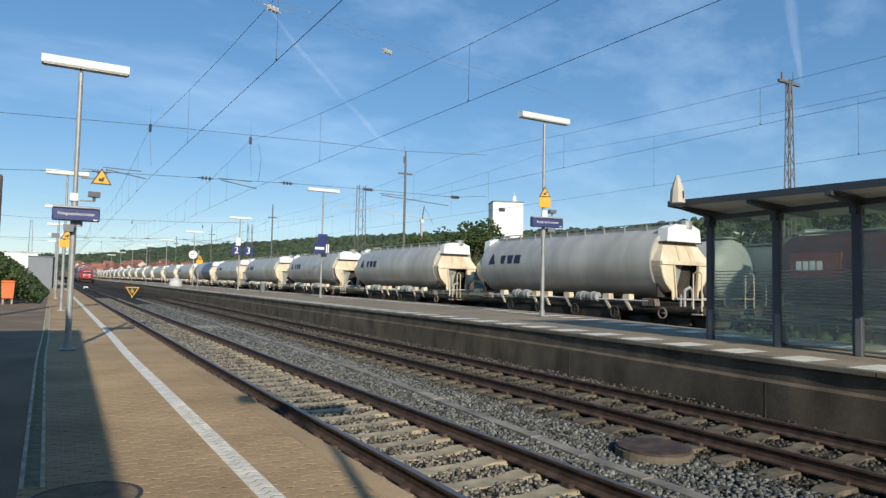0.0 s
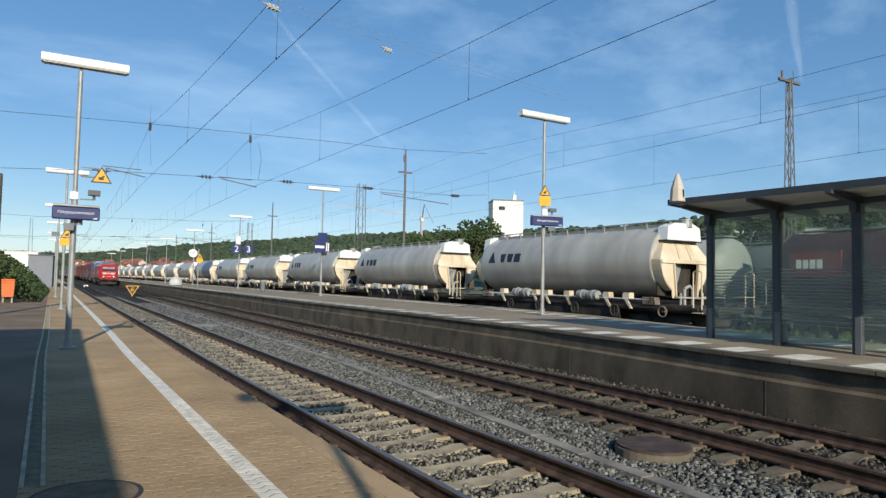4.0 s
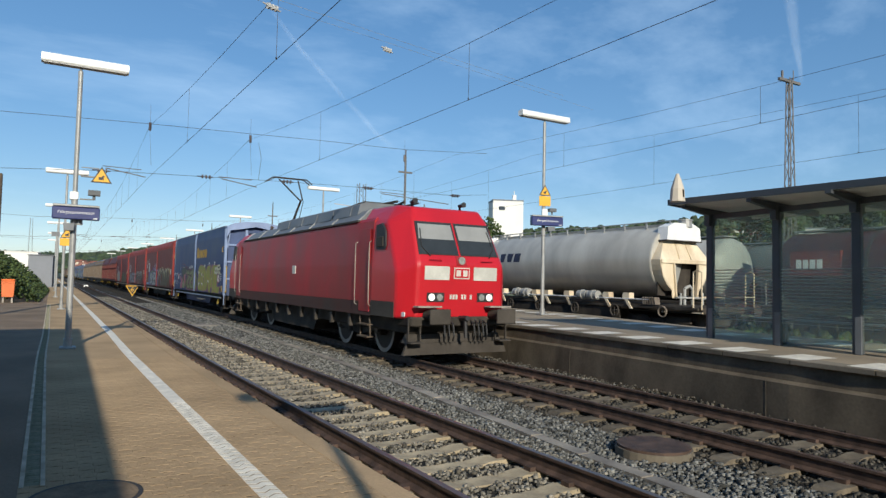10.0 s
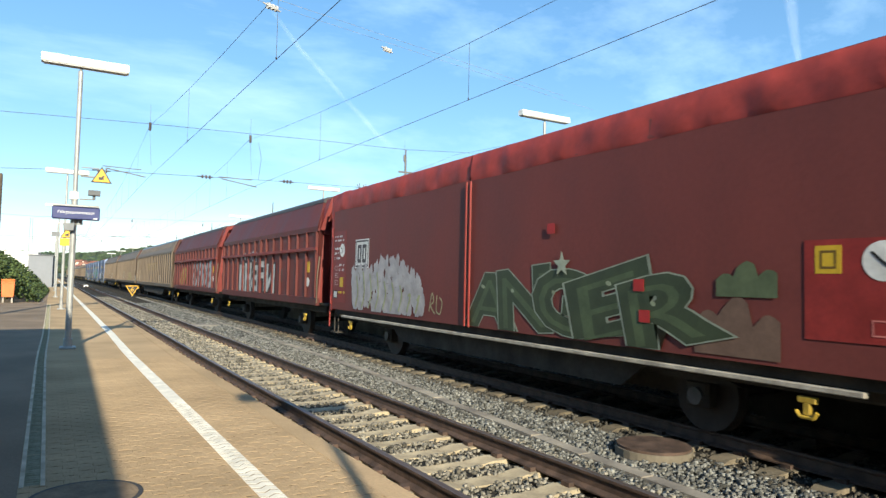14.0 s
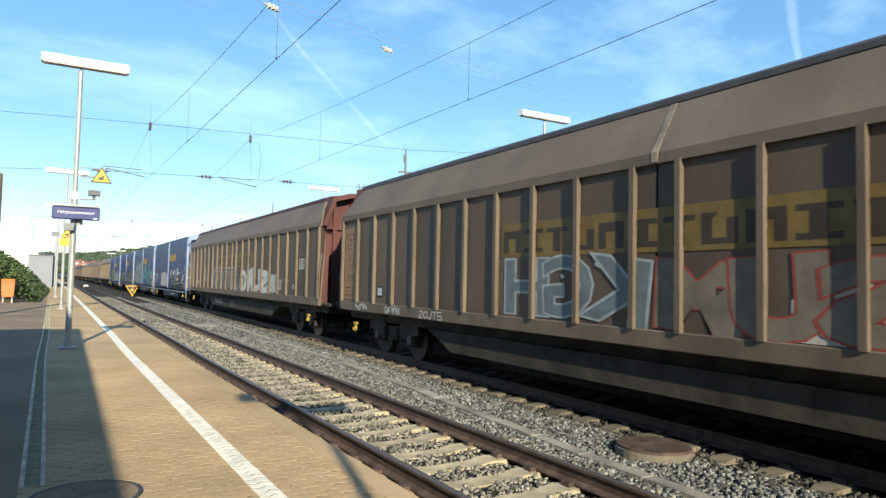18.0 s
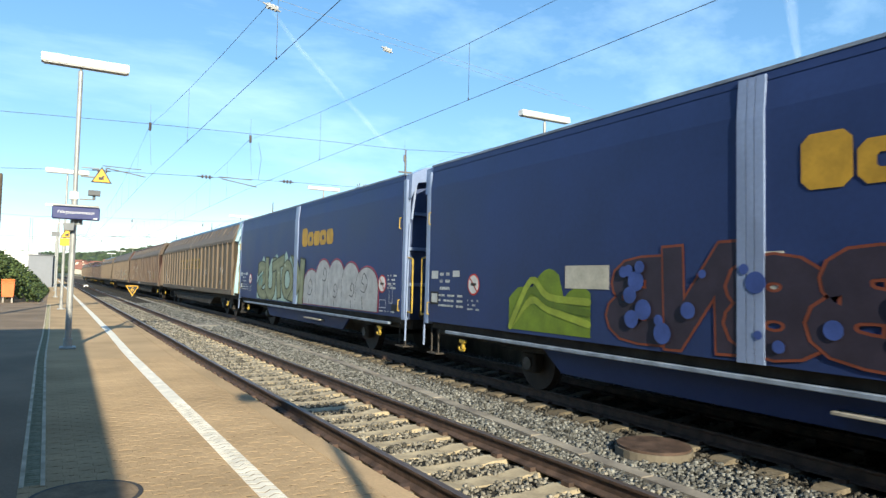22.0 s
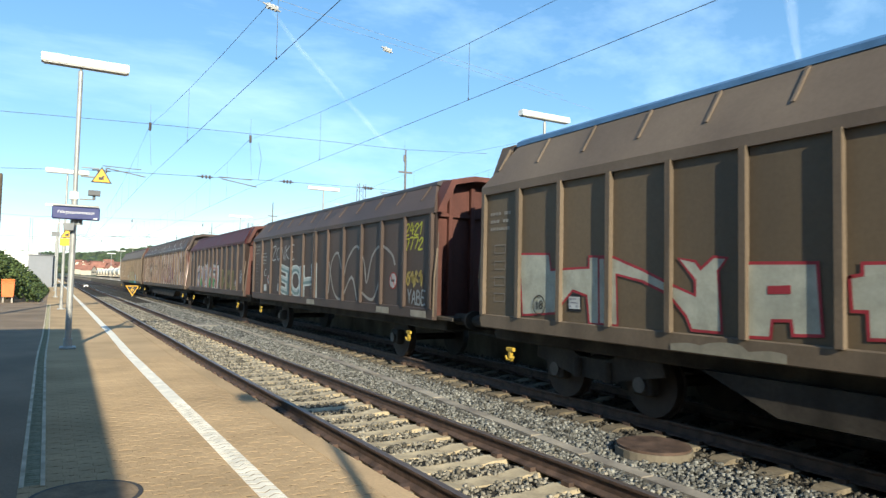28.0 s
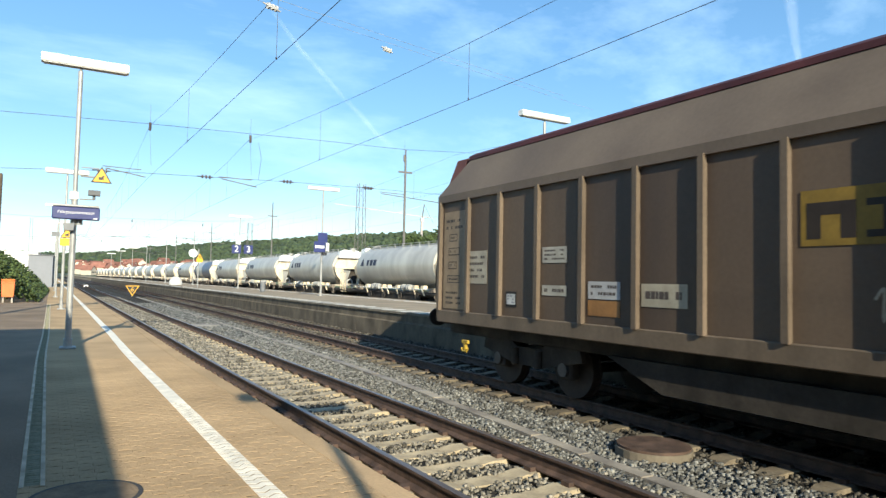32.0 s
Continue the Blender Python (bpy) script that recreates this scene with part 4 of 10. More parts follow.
            for z in (0.42, 0.72):
                part("tread", Geo().box(s * 1.42 - 0.1, min(e * 6.33, e * 6.97), z, s * 1.42 + 0.06, max(e * 6.33, e * 6.97), z + 0.03), M["tw_post"], st)
            part("shunter_step", Geo().box(s * 1.18 - 0.16, min(e * 8.72, e * 8.98), 0.44, s * 1.18 + 0.16, max(e * 8.72, e * 8.98), 0.47).box(s * 1.02 - 0.012, min(e * 8.74, e * 8.8), 0.46, s * 1.02 + 0.012, max(e * 8.74, e * 8.8), 0.98).box(s * 1.32 - 0.012, min(e * 8.74, e * 8.8), 0.46, s * 1.32 + 0.012, max(e * 8.74, e * 8.8), 0.98), M["loco_grey"], cab)
            part("buffer_step", Geo().box(s * 0.95 - 0.3, min(e * 8.86, e * 9.1), 1.24, s * 0.95 + 0.3, max(e * 8.86, e * 9.1), 1.27), M["under_pale"], cab)
        part("top_light", Geo().prism([(0.09 * math.cos(i * math.pi / 8), 2.31 + 0.09 * math.sin(i * math.pi / 8)) for i in range(16)], "y", e * 8.80, e * 8.87), M["lens"], cab)
        plate("light_housing", -0.13, 0.13, 2.20, 2.42, "loco_side", cab, 0.0, 0.03)
        bd = plate("front_badge", -0.21, 0.21, 1.89, 2.15, "panel_white", cab, 0.004, 0.02, 0, "white outlined square badge")
        plate("badge_field", -0.185, 0.185, 1.915, 2.125, "loco_red", bd, 0.007, 0.004)
        for x in (-0.09, 0.09):
            plate("badge_block", x - 0.06, x + 0.06, 1.95, 2.09, "panel_white", bd, 0.010, 0.004)
        for i in range(8):
            if i not in (3, 6):
                plate("number_bar", -0.30 + i * 0.078, -0.25 + i * 0.078, 1.42, 1.53, "panel_white", cab, 0.004, 0.01)
        part("buffer_beam", Geo().box(-1.3, min(e * 8.2, e * 8.84), 0.80, 1.3, max(e * 8.2, e * 8.84), 1.02, 0.03), M["under"], cab)
        part("rail_guard", Geo().prism([(-1.40, 0.16), (1.40, 0.16), (1.30, 0.42), (-1.30, 0.42)], "y", e * 8.62, e * 8.70).prism([(-1.30, 0.42), (1.30, 0.42), (1.2, 0.62), (-1.2, 0.62)], "y", e * 8.40, e * 8.62), M["loco_grey"], t)
        part("coupling", Geo().tube((0, e * 8.7, 0.98), (0, e * 9.15, 1.0), 0.06, 8).tube((0, e * 9.05, 1.0), (0, e * 9.08, 0.55), 0.045, 8), M["black"], t)
        for x in (-0.52, -0.4, -0.28, 0.28, 0.4, 0.52, 0.62):
            part("brake_hose", Geo().path([(x, e * 8.80, 0.95), (x, e * 8.98, 0.86), (x + 0.02, e * 9.0, 0.6), (x + 0.05, e * 8.9, 0.48)], 0.022, 6), M["black"], t)
        for x in (-0.75, 0.62):
            part("horn", Geo().tube((x, e * 7.65, 3.74), (x, e * 7.90, 3.75), 0.03, 8, 0.07).tube((x, e * 7.7, 3.6), (x, e * 7.7, 3.74), 0.03, 6), M["black"], t)
        # roof equipment
        part("roof_equipment", Geo().box(-0.5, min(e * 5.0, e * 5.7), 3.72, 0.5, max(e * 5.0, e * 5.7), 3.84, 0.02).tube((-0.4, e * 4.8, 3.9), (0.4, e * 4.8, 3.9), 0.05, 8).tube((0.35, e * 3.0, 3.95), (0.35, e * 6.0, 3.95), 0.025, 6).tube((-0.35, e * 3.4, 3.72), (-0.35, e * 3.4, 3.95), 0.05, 8).tube((0.35, e * 3.4, 3.72), (0.35, e * 3.4, 3.95), 0.05, 8).tube((0.35, e * 5.6, 3.72), (0.35, e * 5.6, 3.95), 0.05, 8), M["loco_grey"], t)
    # raised pantograph at the rear, folded one at the front
    zt = 5.98
    part("pantograph_lower_arm", Geo().tube((0, 4.5, 3.85), (0, 3.2, 4.9), 0.042, 8).tube((0.1, 3.22, 4.88), (0.1, 3.9, 3.85), 0.014, 6), M["under"], t)
    pa = part("pantograph_upper_arm", Geo().tube((-0.06, 3.2, 4.9), (-0.4, 4.9, zt - 0.08), 0.03, 6).tube((0.06, 3.2, 4.9), (0.4, 4.9, zt - 0.08), 0.03, 6).tube((0, 4.3, 3.9), (0, 3.25, 4.8), 0.02, 6), M["under"], t)
    part("collector_head", Geo().path([(-0.95, 5.0, zt - 0.22), (-0.7, 5.0, zt - 0.03), (-0.55, 5.0, zt), (0.55, 5.0, zt), (0.7, 5.0, zt - 0.03), (0.95, 5.0, zt - 0.22)], 0.025).path([(-0.95, 4.7, zt - 0.22), (-0.7, 4.7, zt - 0.03), (0.7, 4.7, zt - 0.03), (0.95, 4.7, zt - 0.22)], 0.025), M["under"], pa)
    part("folded_pantograph", Geo().tube((-0.4, -3.9, 3.95), (-0.1, -5.6, 4.0), 0.035, 6).tube((0.4, -3.9, 3.95), (0.1, -5.6, 4.0), 0.035, 6).path([(-0.95, -4.2, 3.9), (-0.6, -4.2, 4.05), (0.6, -4.2, 4.05), (0.95, -4.2, 3.9)], 0.025).path([(-0.95, -4.5, 3.9), (-0.6, -4.5, 4.05), (0.6, -4.5, 4.05), (0.95, -4.5, 3.9)], 0.025), M["under"], t)
    part("side_badge", Geo().box(-1.505, -1.12, 1.98, -1.49, -0.80, 2.24), M["panel_white"], t, "white outlined square badge")
    buffers(t, L / 2, True)
    return t


TRAIN = []  # (object, front edge, rear edge) along the train, metres behind the front buffers
ends = [0, 18.88, 34.87, 50.9, 66.8, 82.95, 97.4, 112.1, 135.75, 159.25, 183.5, 199.3, 215.4, 231.5, 248.07, 271.8, 296.75, 321.3, 345.6, 361.8, 376.2, 400.2, 424.0]


# the long bogie wagons: middle and length over buffers
LONG = {7: (123.9, 23.7), 8: (147.75, 23.9), 9: (171.6, 23.7), 14: (260.0, 23.9), 15: (284.85, 24.9), 16: (309.2, 23.8), 17: (333.55, 24.1), 20: (388.3, 24.1), 21: (412.25, 23.8)}


def put_in_train(ob, i):
    if i in LONG:
        mid, size = LONG[i]
        TRAIN.append((ob, mid - size / 2, mid + size / 2))
    else:
        TRAIN.append((ob, ends[i], ends[i + 1]))
    return ob


def ln(i):
    return LONG[i][1] if i in LONG else ends[i + 1] - ends[i] - 0.02


put_in_train(loco(), 0)
navy = "navy blue two-axle sliding-wall wagon covered in graffiti"
blue = []
for i in (1, 10, 11, 12, 13):
    blue.append(put_in_train(curtain_wagon(navy, ln(i), "tx_blue", "tx_blue", "tx_end", "tx_rail", pillar="tx_end", split=0.03, recess="tx_recess"), i))
maroon = "maroon two-axle curtain-side wagon with graffiti along its foot"
reds = []
for i in (2, 3, 4):
    reds.append(put_in_train(curtain_wagon(maroon, ln(i), "db_red", "db_red_top", "db_red_end", "under_pale", split=0.22), i))
ribbed = []
for i in (5, 6):
    ribbed.append(put_in_train(hood_wagon("red ribbed sliding-wall wagon with graffiti", ln(i), "db_red", "rib_red", "rib_red", "cap_dark", "rib_end", two_axle=True, ribs=14, strips=False), i))
brown = {}
for i, wl_, po, ro, ca, en, lb in (
        (7, "tw_brown", "tw_post", "tw_roof", "cap_blue", "tw_red_end", "dusty brown ribbed bogie wagon with a blue roof cap"),
        (8, "tw_brown", "tw_post", "tw_roof", "cap_dark", "tw_red_end", "dusty brown ribbed bogie wagon with a rusty end"),
        (9, "tw_brown", "tw_post", "tw_roof", "cap_red", "tw_red_end", "dusty brown ribbed bogie wagon with a maroon roof cap"),
        (14, "tw_tan", "tw_post", "tw_roof", "cap_blue", "tw_lblue", "dusty brown ribbed bogie wagon with a pale blue end"),
        (15, "tw_rust", "tw_brown", "tw_roof", "cap_red", "tw_brown", "rust-stained brown ribbed bogie wagon"),
        (16, "tw_brown", "tw_post", "tw_roof", "cap_dark", "tw_red_end", "brown ribbed bogie wagon with bright graffiti"),
        (17, "tw_tan", "tw_post", "tw_roof", "cap_blue", "tw_brown", "dusty brown ribbed bogie wagon with outlined graffiti"),
        (18, "tw_dark", "tw_dark", "tw_dark", "cap_dark", "tw_red_end", "sooty brown two-axle ribbed wagon"),
        (19, "tw_dark", "tw_dark", "cap_red", "cap_red", "tw_red_end", "sooty brown two-axle ribbed wagon with a maroon roof"),
        (20, "tw_faded", "tw_brown", "tw_dark", "cap_dark", "tw_dark", "faded rust-red ribbed bogie wagon"),
        (21, "tw_brown", "tw_post", "tw_roof", "cap_red", "tw_red_end", "last brown ribbed bogie wagon of the train")):
    brown[i] = put_in_train(hood_wagon(lb, ln(i), wl_, po, ro, ca, en, two_axle=i in (18, 19), ribs=20 if i not in (18, 19) else 12, low=0.70 if i in (18, 19) else 1.0, strips=i not in (8, 9, 16, 19, 21)), i)

# ---- platform furniture ----
def triangle(parent, x, y, z, w, facing=-1, panel=0.0):
    """Yellow warning triangle with a black rim; panel: height of a yellow plate under it."""
    h = w * 0.87
    tri = [(x - w / 2, z), (x + w / 2, z), (x, z + h)]
    s = part("warning_triangle", Geo().prism(tri, "y", y - 0.012, y + 0.012), M["sign_black"], parent, "black-rimmed yellow warning triangle")
    k = 0.80
    c = z + h / 3
    inner = [(x + (a - x) * k, c + (b - c) * k) for a, b in tri]
    part("yellow_field", Geo().prism(inner, "y", y - 0.017, y - 0.0125), M["sign_yellow"], s)
    part("pictogram", Geo().box(x - w * 0.14, y - 0.020, z + h * 0.18, x + w * 0.10, y - 0.0175, z + h * 0.36).box(x + w * 0.02, y - 0.020, z + h * 0.36, x + w * 0.15, y - 0.0175, z + h * 0.44), M["sign_black"], s)
    if panel:
        part("yellow_plate", Geo().box(x - w / 2, y - 0.012, z - panel, x + w / 2, y + 0.012, z - 0.02, 0.004), M["sign_yellow"], parent, "plain yellow plate")
    return s


def display(parent, x, y, z, w, h, text=True):
    d = part("information_display", Geo().box(x - w / 2, y - 0.09, z, x + w / 2, y + 0.09, z + h, 0.02), M["sign_blue"], parent, "dark blue passenger information display")
    part("display_cap", Geo().box(x - w / 2 + 0.01, y - 0.11, z + h + 0.002, x + w / 2 - 0.01, y + 0.10, z + h + 0.05, 0.01), M["galv"], d)
    if text:
        words("Fahrgastinformation", h * 0.34, M["sign_white"], d, pose(x, y - 0.095, z + h * 0.55, 90, 0, 0), squeeze=0.95)
        part("display_mark", Geo().box(x + w * 0.36, y - 0.094, z + h * 0.08, x + w * 0.45, y - 0.092, z + h * 0.16), M["sign_white"], d)
    return d


def speaker(parent, x, y, z):
    part("loudspeaker", Geo().prism([(y - 0.10, z - 0.06), (y + 0.10, z - 0.06), (y + 0.12, z + 0.05), (y - 0.12, z + 0.05)], "x", x - 0.12, x + 0.12).tube((x, y, z - 0.16), (x, y, z - 0.06), 0.03, 8), M["grey_steel"], parent)


def pole_signs(name, label, m, big):
    t = thing(name, label, "station sign", m)
    part("clamp", Geo().tube((0, 0, 2.7), (0, 0, 2.95), 0.075, 12), M["galv"], t)
    if big == "left":
        display(t, -0.06, -0.16, 2.80, 0.91, 0.27)
        triangle(t, 0.40, -0.02, 3.66, 0.42)
        part("sign_arm", Geo().tube((0, 0, 3.78), (0.42, 0.01, 3.78), 0.018, 6).tube((0, 0, 3.98), (0.36, 0.01, 3.98), 0.012, 6), M["galv"], t)
        speaker(t, 0.27, -0.05, 3.42)
        part("speaker_arm", Geo().tube((0, 0, 3.27), (0.27, -0.05, 3.27), 0.016, 6), M["galv"], t)
        part("junction_box", Geo().box(-0.20, -0.09, 3.24, -0.03, 0.05, 3.42, 0.015), M["lamp_white"], t)
        part("camera_housing", Geo().prism([(-0.28, 2.56), (-0.10, 2.56), (-0.08, 2.72), (-0.30, 2.72)], "y", -0.20, -0.02), M["grey_steel"], t)
    elif big == "right":
        triangle(t, 0.0, -0.10, 4.06, 0.42, panel=0.36)
        part("junction_box", Geo().box(-0.10, -0.13, 3.36, 0.10, -0.05, 3.60, 0.01), M["lamp_white"], t)
        speaker(t, 0.30, -0.04, 3.58)
        display(t, 0.05, -0.16, 3.02, 1.15, 0.30)
        part("camera_housing", Geo().prism([(0.10, 2.86), (0.34, 2.86), (0.36, 3.0), (0.08, 3.0)], "y", -0.20, -0.04), M["grey_steel"], t)
    elif big == "plate":
        triangle(t, 0.1, -0.09, 3.25, 0.56, panel=0.36)
        part("camera_housing", Geo().prism([(-0.5, 3.3), (-0.2, 3.3), (-0.18, 3.5), (-0.52, 3.5)], "y", -0.20, -0.04), M["grey_steel"], t)
    return t


pole_signs("platform_sign", "blue display and yellow warning triangle on a lamp pole", pose(0.21, 16.44, P1Z), "left")
pole_signs("platform_sign", "yellow warning plate fixed to a lamp pole", pose(-0.1, 34.4, P1Z), "plate")
pole_signs("platform_sign", "blue display and yellow warning plate on the island lamp", pose(14.05, 17.6, P2Z, 0, 0, -14), "right")

# blue station board, platform numbers and clock further down the island platform
t = thing("station_board", "blue two-part station name board on a lamp pole", "station sign", pose(13.95, 39.6, P2Z))
part("upper_plate", Geo().box(-0.30, -0.12, 3.35, 0.32, -0.07, 3.98, 0.01), M["sign_blue"], t)
bd = part("name_plate", Geo().box(-0.55, -0.13, 2.75, 0.20, -0.08, 3.42, 0.01), M["sign_blue"], t)
part("name_bar", Geo().box(-0.48, -0.136, 3.0, 0.12, -0.132, 3.16), M["sign_white"], bd)
for x in (0.24, 0.36):
    part("white_plate", Geo().box(x, -0.13, 2.82, x + 0.08, -0.09, 3.36, 0.01), M["sign_white"], t)
part("black_box", Geo().box(0.0, -0.15, 2.55, 0.3, 0.05, 2.75, 0.02), M["black"], t)

t = thing("platform_number_sign", "blue platform number plates 2 and 3 on a lamp pole", "station sign", pose(14.35, 62.9, P2Z))
for x, s in ((-0.55, "2"), (0.55, "3")):
    pl = part("number_plate", Geo().box(x - 0.42, -0.12, 3.3, x + 0.42, -0.06, 4.1, 0.01), M["sign_blue"], t)
    words(s, 0.85, M["sign_white"], pl, pose(x, -0.125, 3.7, 90, 0, 0), name="numeral")
part("white_box", Geo().box(-0.62, -0.2, 4.15, -0.2, 0.1, 4.9, 0.03), M["lamp_white"], t)

t = thing("platform_clock", "round white station clock above a yellow plate", "clock", pose(11.9, 71.5, P2Z))
part("pole", Geo().tube((0, 0, 0), (0, 0, 3.9), 0.06, 10), M["galv"], t)
cl = part("clock_case", Geo().prism([(-0.55 + 0.42 * math.cos(i * math.pi / 12), 3.45 + 0.42 * math.sin(i * math.pi / 12)) for i in range(24)], "y", -0.1, 0.1), M["lamp_white"], t)
part("clock_hand", Geo().tube((-0.55, -0.11, 3.45), (-0.35, -0.11, 3.75), 0.025, 5).tube((-0.55, -0.11, 3.45), (-0.85, -0.11, 3.5), 0.025, 5), M["black"], cl)
triangle(t, 0.10, -0.12, 2.95, 0.62, panel=0.42)

t = thing("litter_bin", "dark metal litter bin on the island platform", "bin", pose(12.94, 49.6, P2Z))
part("bin_body", Geo().tube((0, 0, 0.05), (0, 0, 0.78), 0.19, 14), M["grey_steel"], t)
part("bin_rim", Geo().tube((0, 0, 0.74), (0, 0, 0.80), 0.205, 14), M["galv"], t)

bm = Geo()
ring = []
for j in range(8):
    a = j / 7 * math.pi / 2
    ring.append((0.78 * math.cos(a) * (1.0 if j else 0.9), 1.02 * math.sin(a)))
vv, ff = [], []
for j, (r, z) in enumerate(ring):
    for i in range(20):
        vv.append((r * math.cos(i * math.pi / 10), r * math.sin(i * math.pi / 10), z))
for j in range(7):
    for i in range(20):
        ff.append((j * 20 + i, j * 20 + (i + 1) % 20, (j + 1) * 20 + (i + 1) % 20, (j + 1) * 20 + i))
ob = solid("grit_bin", bm.add(vv, ff), M["gull"], "pale grey domed grit container on the platform", "container", smooth=True)
ob.matrix_basis = pose(11.35, 83.0, P2Z)

# ---- waiting shelter on the island platform ----
sh = thing("waiting_shelter", "dark steel waiting shelter with glass walls and a flat cantilever roof", "shelter")
px = [(11.85, 9.2), (11.62, 7.55), (11.42, 6.0), (11.22, 4.4), (11.02, 2.8)]
for x, y in px:
    p = part("post", Geo().box(x - 0.055, y - 0.075, P2Z, x + 0.055, y + 0.075, 3.36, 0.012), M["shelter"], sh)
    part("bracket", Geo().prism([(y - 0.06, 3.36), (y + 0.06, 3.36), (y + 0.06, 3.12), (y - 0.06, 3.12)], "x", x - 0.13, x + 0.13), M["shelter"], p)
    part("beam", Geo().prism([(x - 0.85, 3.44 - (9.2 - y) * 0.021), (x - 0.85, 3.50 - (9.2 - y) * 0.021), (x + 1.3, 3.42 - (9.2 - y) * 0.021), (x + 1.3, 3.30 - (9.2 - y) * 0.021), (x, 3.32 - (9.2 - y) * 0.021)], "y", y - 0.05, y + 0.05), M["shelter"], sh)
    part("post_foot_trim", Geo().box(x - 0.066, y - 0.086, P2Z, x - 0.045, y + 0.02, P2Z + 0.62, 0.004), M["grey_steel"], p)
for (xa, ya), (xb, yb) in zip(px, px[1:]):
    d = Vector((xb - xa, yb - ya, 0)).normalized()
    a, b = Vector((xa, ya, 0)) + d * 0.09, Vector((xb, yb, 0)) - d * 0.09
    nrm = Vector((-d.y, d.x, 0)) * 0.006
    q = [a - nrm, b - nrm, b + nrm, a + nrm]
    gl = part("glass_pane", Geo().prism([(v.x, v.y) for v in q], "z", P2Z + 0.08, 3.28), M["glass"], sh)
    gl.visible_shadow = False
    for i in range(17):
        z = P2Z + 0.42 + i * 0.062
        q2 = [a - nrm * 1.5, b - nrm * 1.5, b - nrm * 1.15, a - nrm * 1.15]
        part("etched_band", Geo().prism([(v.x, v.y) for v in q2], "z", z, z + (0.012 if i < 7 else 0.018)), M["band"], gl)
    part("head_rail", Geo().prism([(v.x, v.y) for v in [a - nrm * 6, b - nrm * 6, b + nrm * 6, a + nrm * 6]], "z", 3.26, 3.36), M["shelter"], sh)
# roof: slopes down slightly to the back
ra, rb = Vector((10.88, 9.45, 0)), Vector((10.40, 1.6, 0))
rv = [(ra.x, ra.y, 3.61), (rb.x, rb.y, 3.44), (rb.x + 2.6, rb.y, 3.30), (ra.x + 2.6, ra.y, 3.46)]
part("roof", Geo().add([(x, y, z - 0.07) for x, y, z in rv] + rv, [(0, 1, 2, 3), (4, 5, 6, 7), (0, 1, 5, 4), (1, 2, 6, 5), (2, 3, 7, 6), (3, 0, 4, 7)]), M["shelter_under"], sh, "pale grey lined roof panel")
part("fascia", Geo().add([(x, y, z - 0.10) for x, y, z in rv[:2]] + [(x - 0.03, y, z - 0.10) for x, y, z in rv[:2]] + [(x, y, z + 0.02) for x, y, z in rv[:2]] + [(x - 0.03, y, z + 0.02) for x, y, z in rv[:2]], [(0, 1, 3, 2), (4, 6, 7, 5), (2, 3, 7, 6), (0, 4, 5, 1), (0, 2, 6, 4), (1, 5, 7, 3)]), M["shelter"], sh)
part("end_fascia", Geo().prism([(10.86, 3.51), (13.5, 3.36), (13.5, 3.48), (10.86, 3.63)], "y", 9.44, 9.49), M["shelter"], sh)
cw = part("roof_cowl", Geo().tube((10.56, 8.98, 3.52), (10.56, 8.98, 3.78), 0.15, 8, 0.13).tube((10.56, 8.98, 3.78), (10.56, 8.98, 4.08), 0.13, 8, 0.03), M["plaster"], sh, "pale pointed vent cowl")
part("cowl_slot", Geo().box(10.55, 8.83, 3.60, 10.58, 8.85, 3.75), M["under"], cw)
part("bench", Geo().box(11.95, 3.0, P2Z + 0.44, 12.35, 8.4, P2Z + 0.48, 0.01).box(12.1, 3.5, P2Z, 12.2, 3.6, P2Z + 0.44).box(12.1, 7.7, P2Z, 12.2, 7.8, P2Z + 0.44), M["shelter"], sh)

# ---- stored grain wagons on the siding ----
def ring_pts(r, zc, n=28, squash=1.0):
    return [(r * math.cos(2 * math.pi * i / n), zc + r * squash * math.sin(2 * math.pi * i / n)) for i in range(n)]


def loft(secs):
    """Rings of equal count: list of (y, outline of (x, z)), closed at both ends."""
    g = Geo()
    n = len(secs[0][1])
    vv = [(x, y, z) for y, pr in secs for x, z in pr]
    ff = []
    for s in range(len(secs) - 1):
        for i in range(n):
            j = (i + 1) % n
            ff.append((s * n + i, s * n + j, (s + 1) * n + j, (s + 1) * n + i))
    ff += [tuple(reversed(range(n))), tuple((len(secs) - 1) * n + i for i in range(n))]
    return g.add(vv, ff)


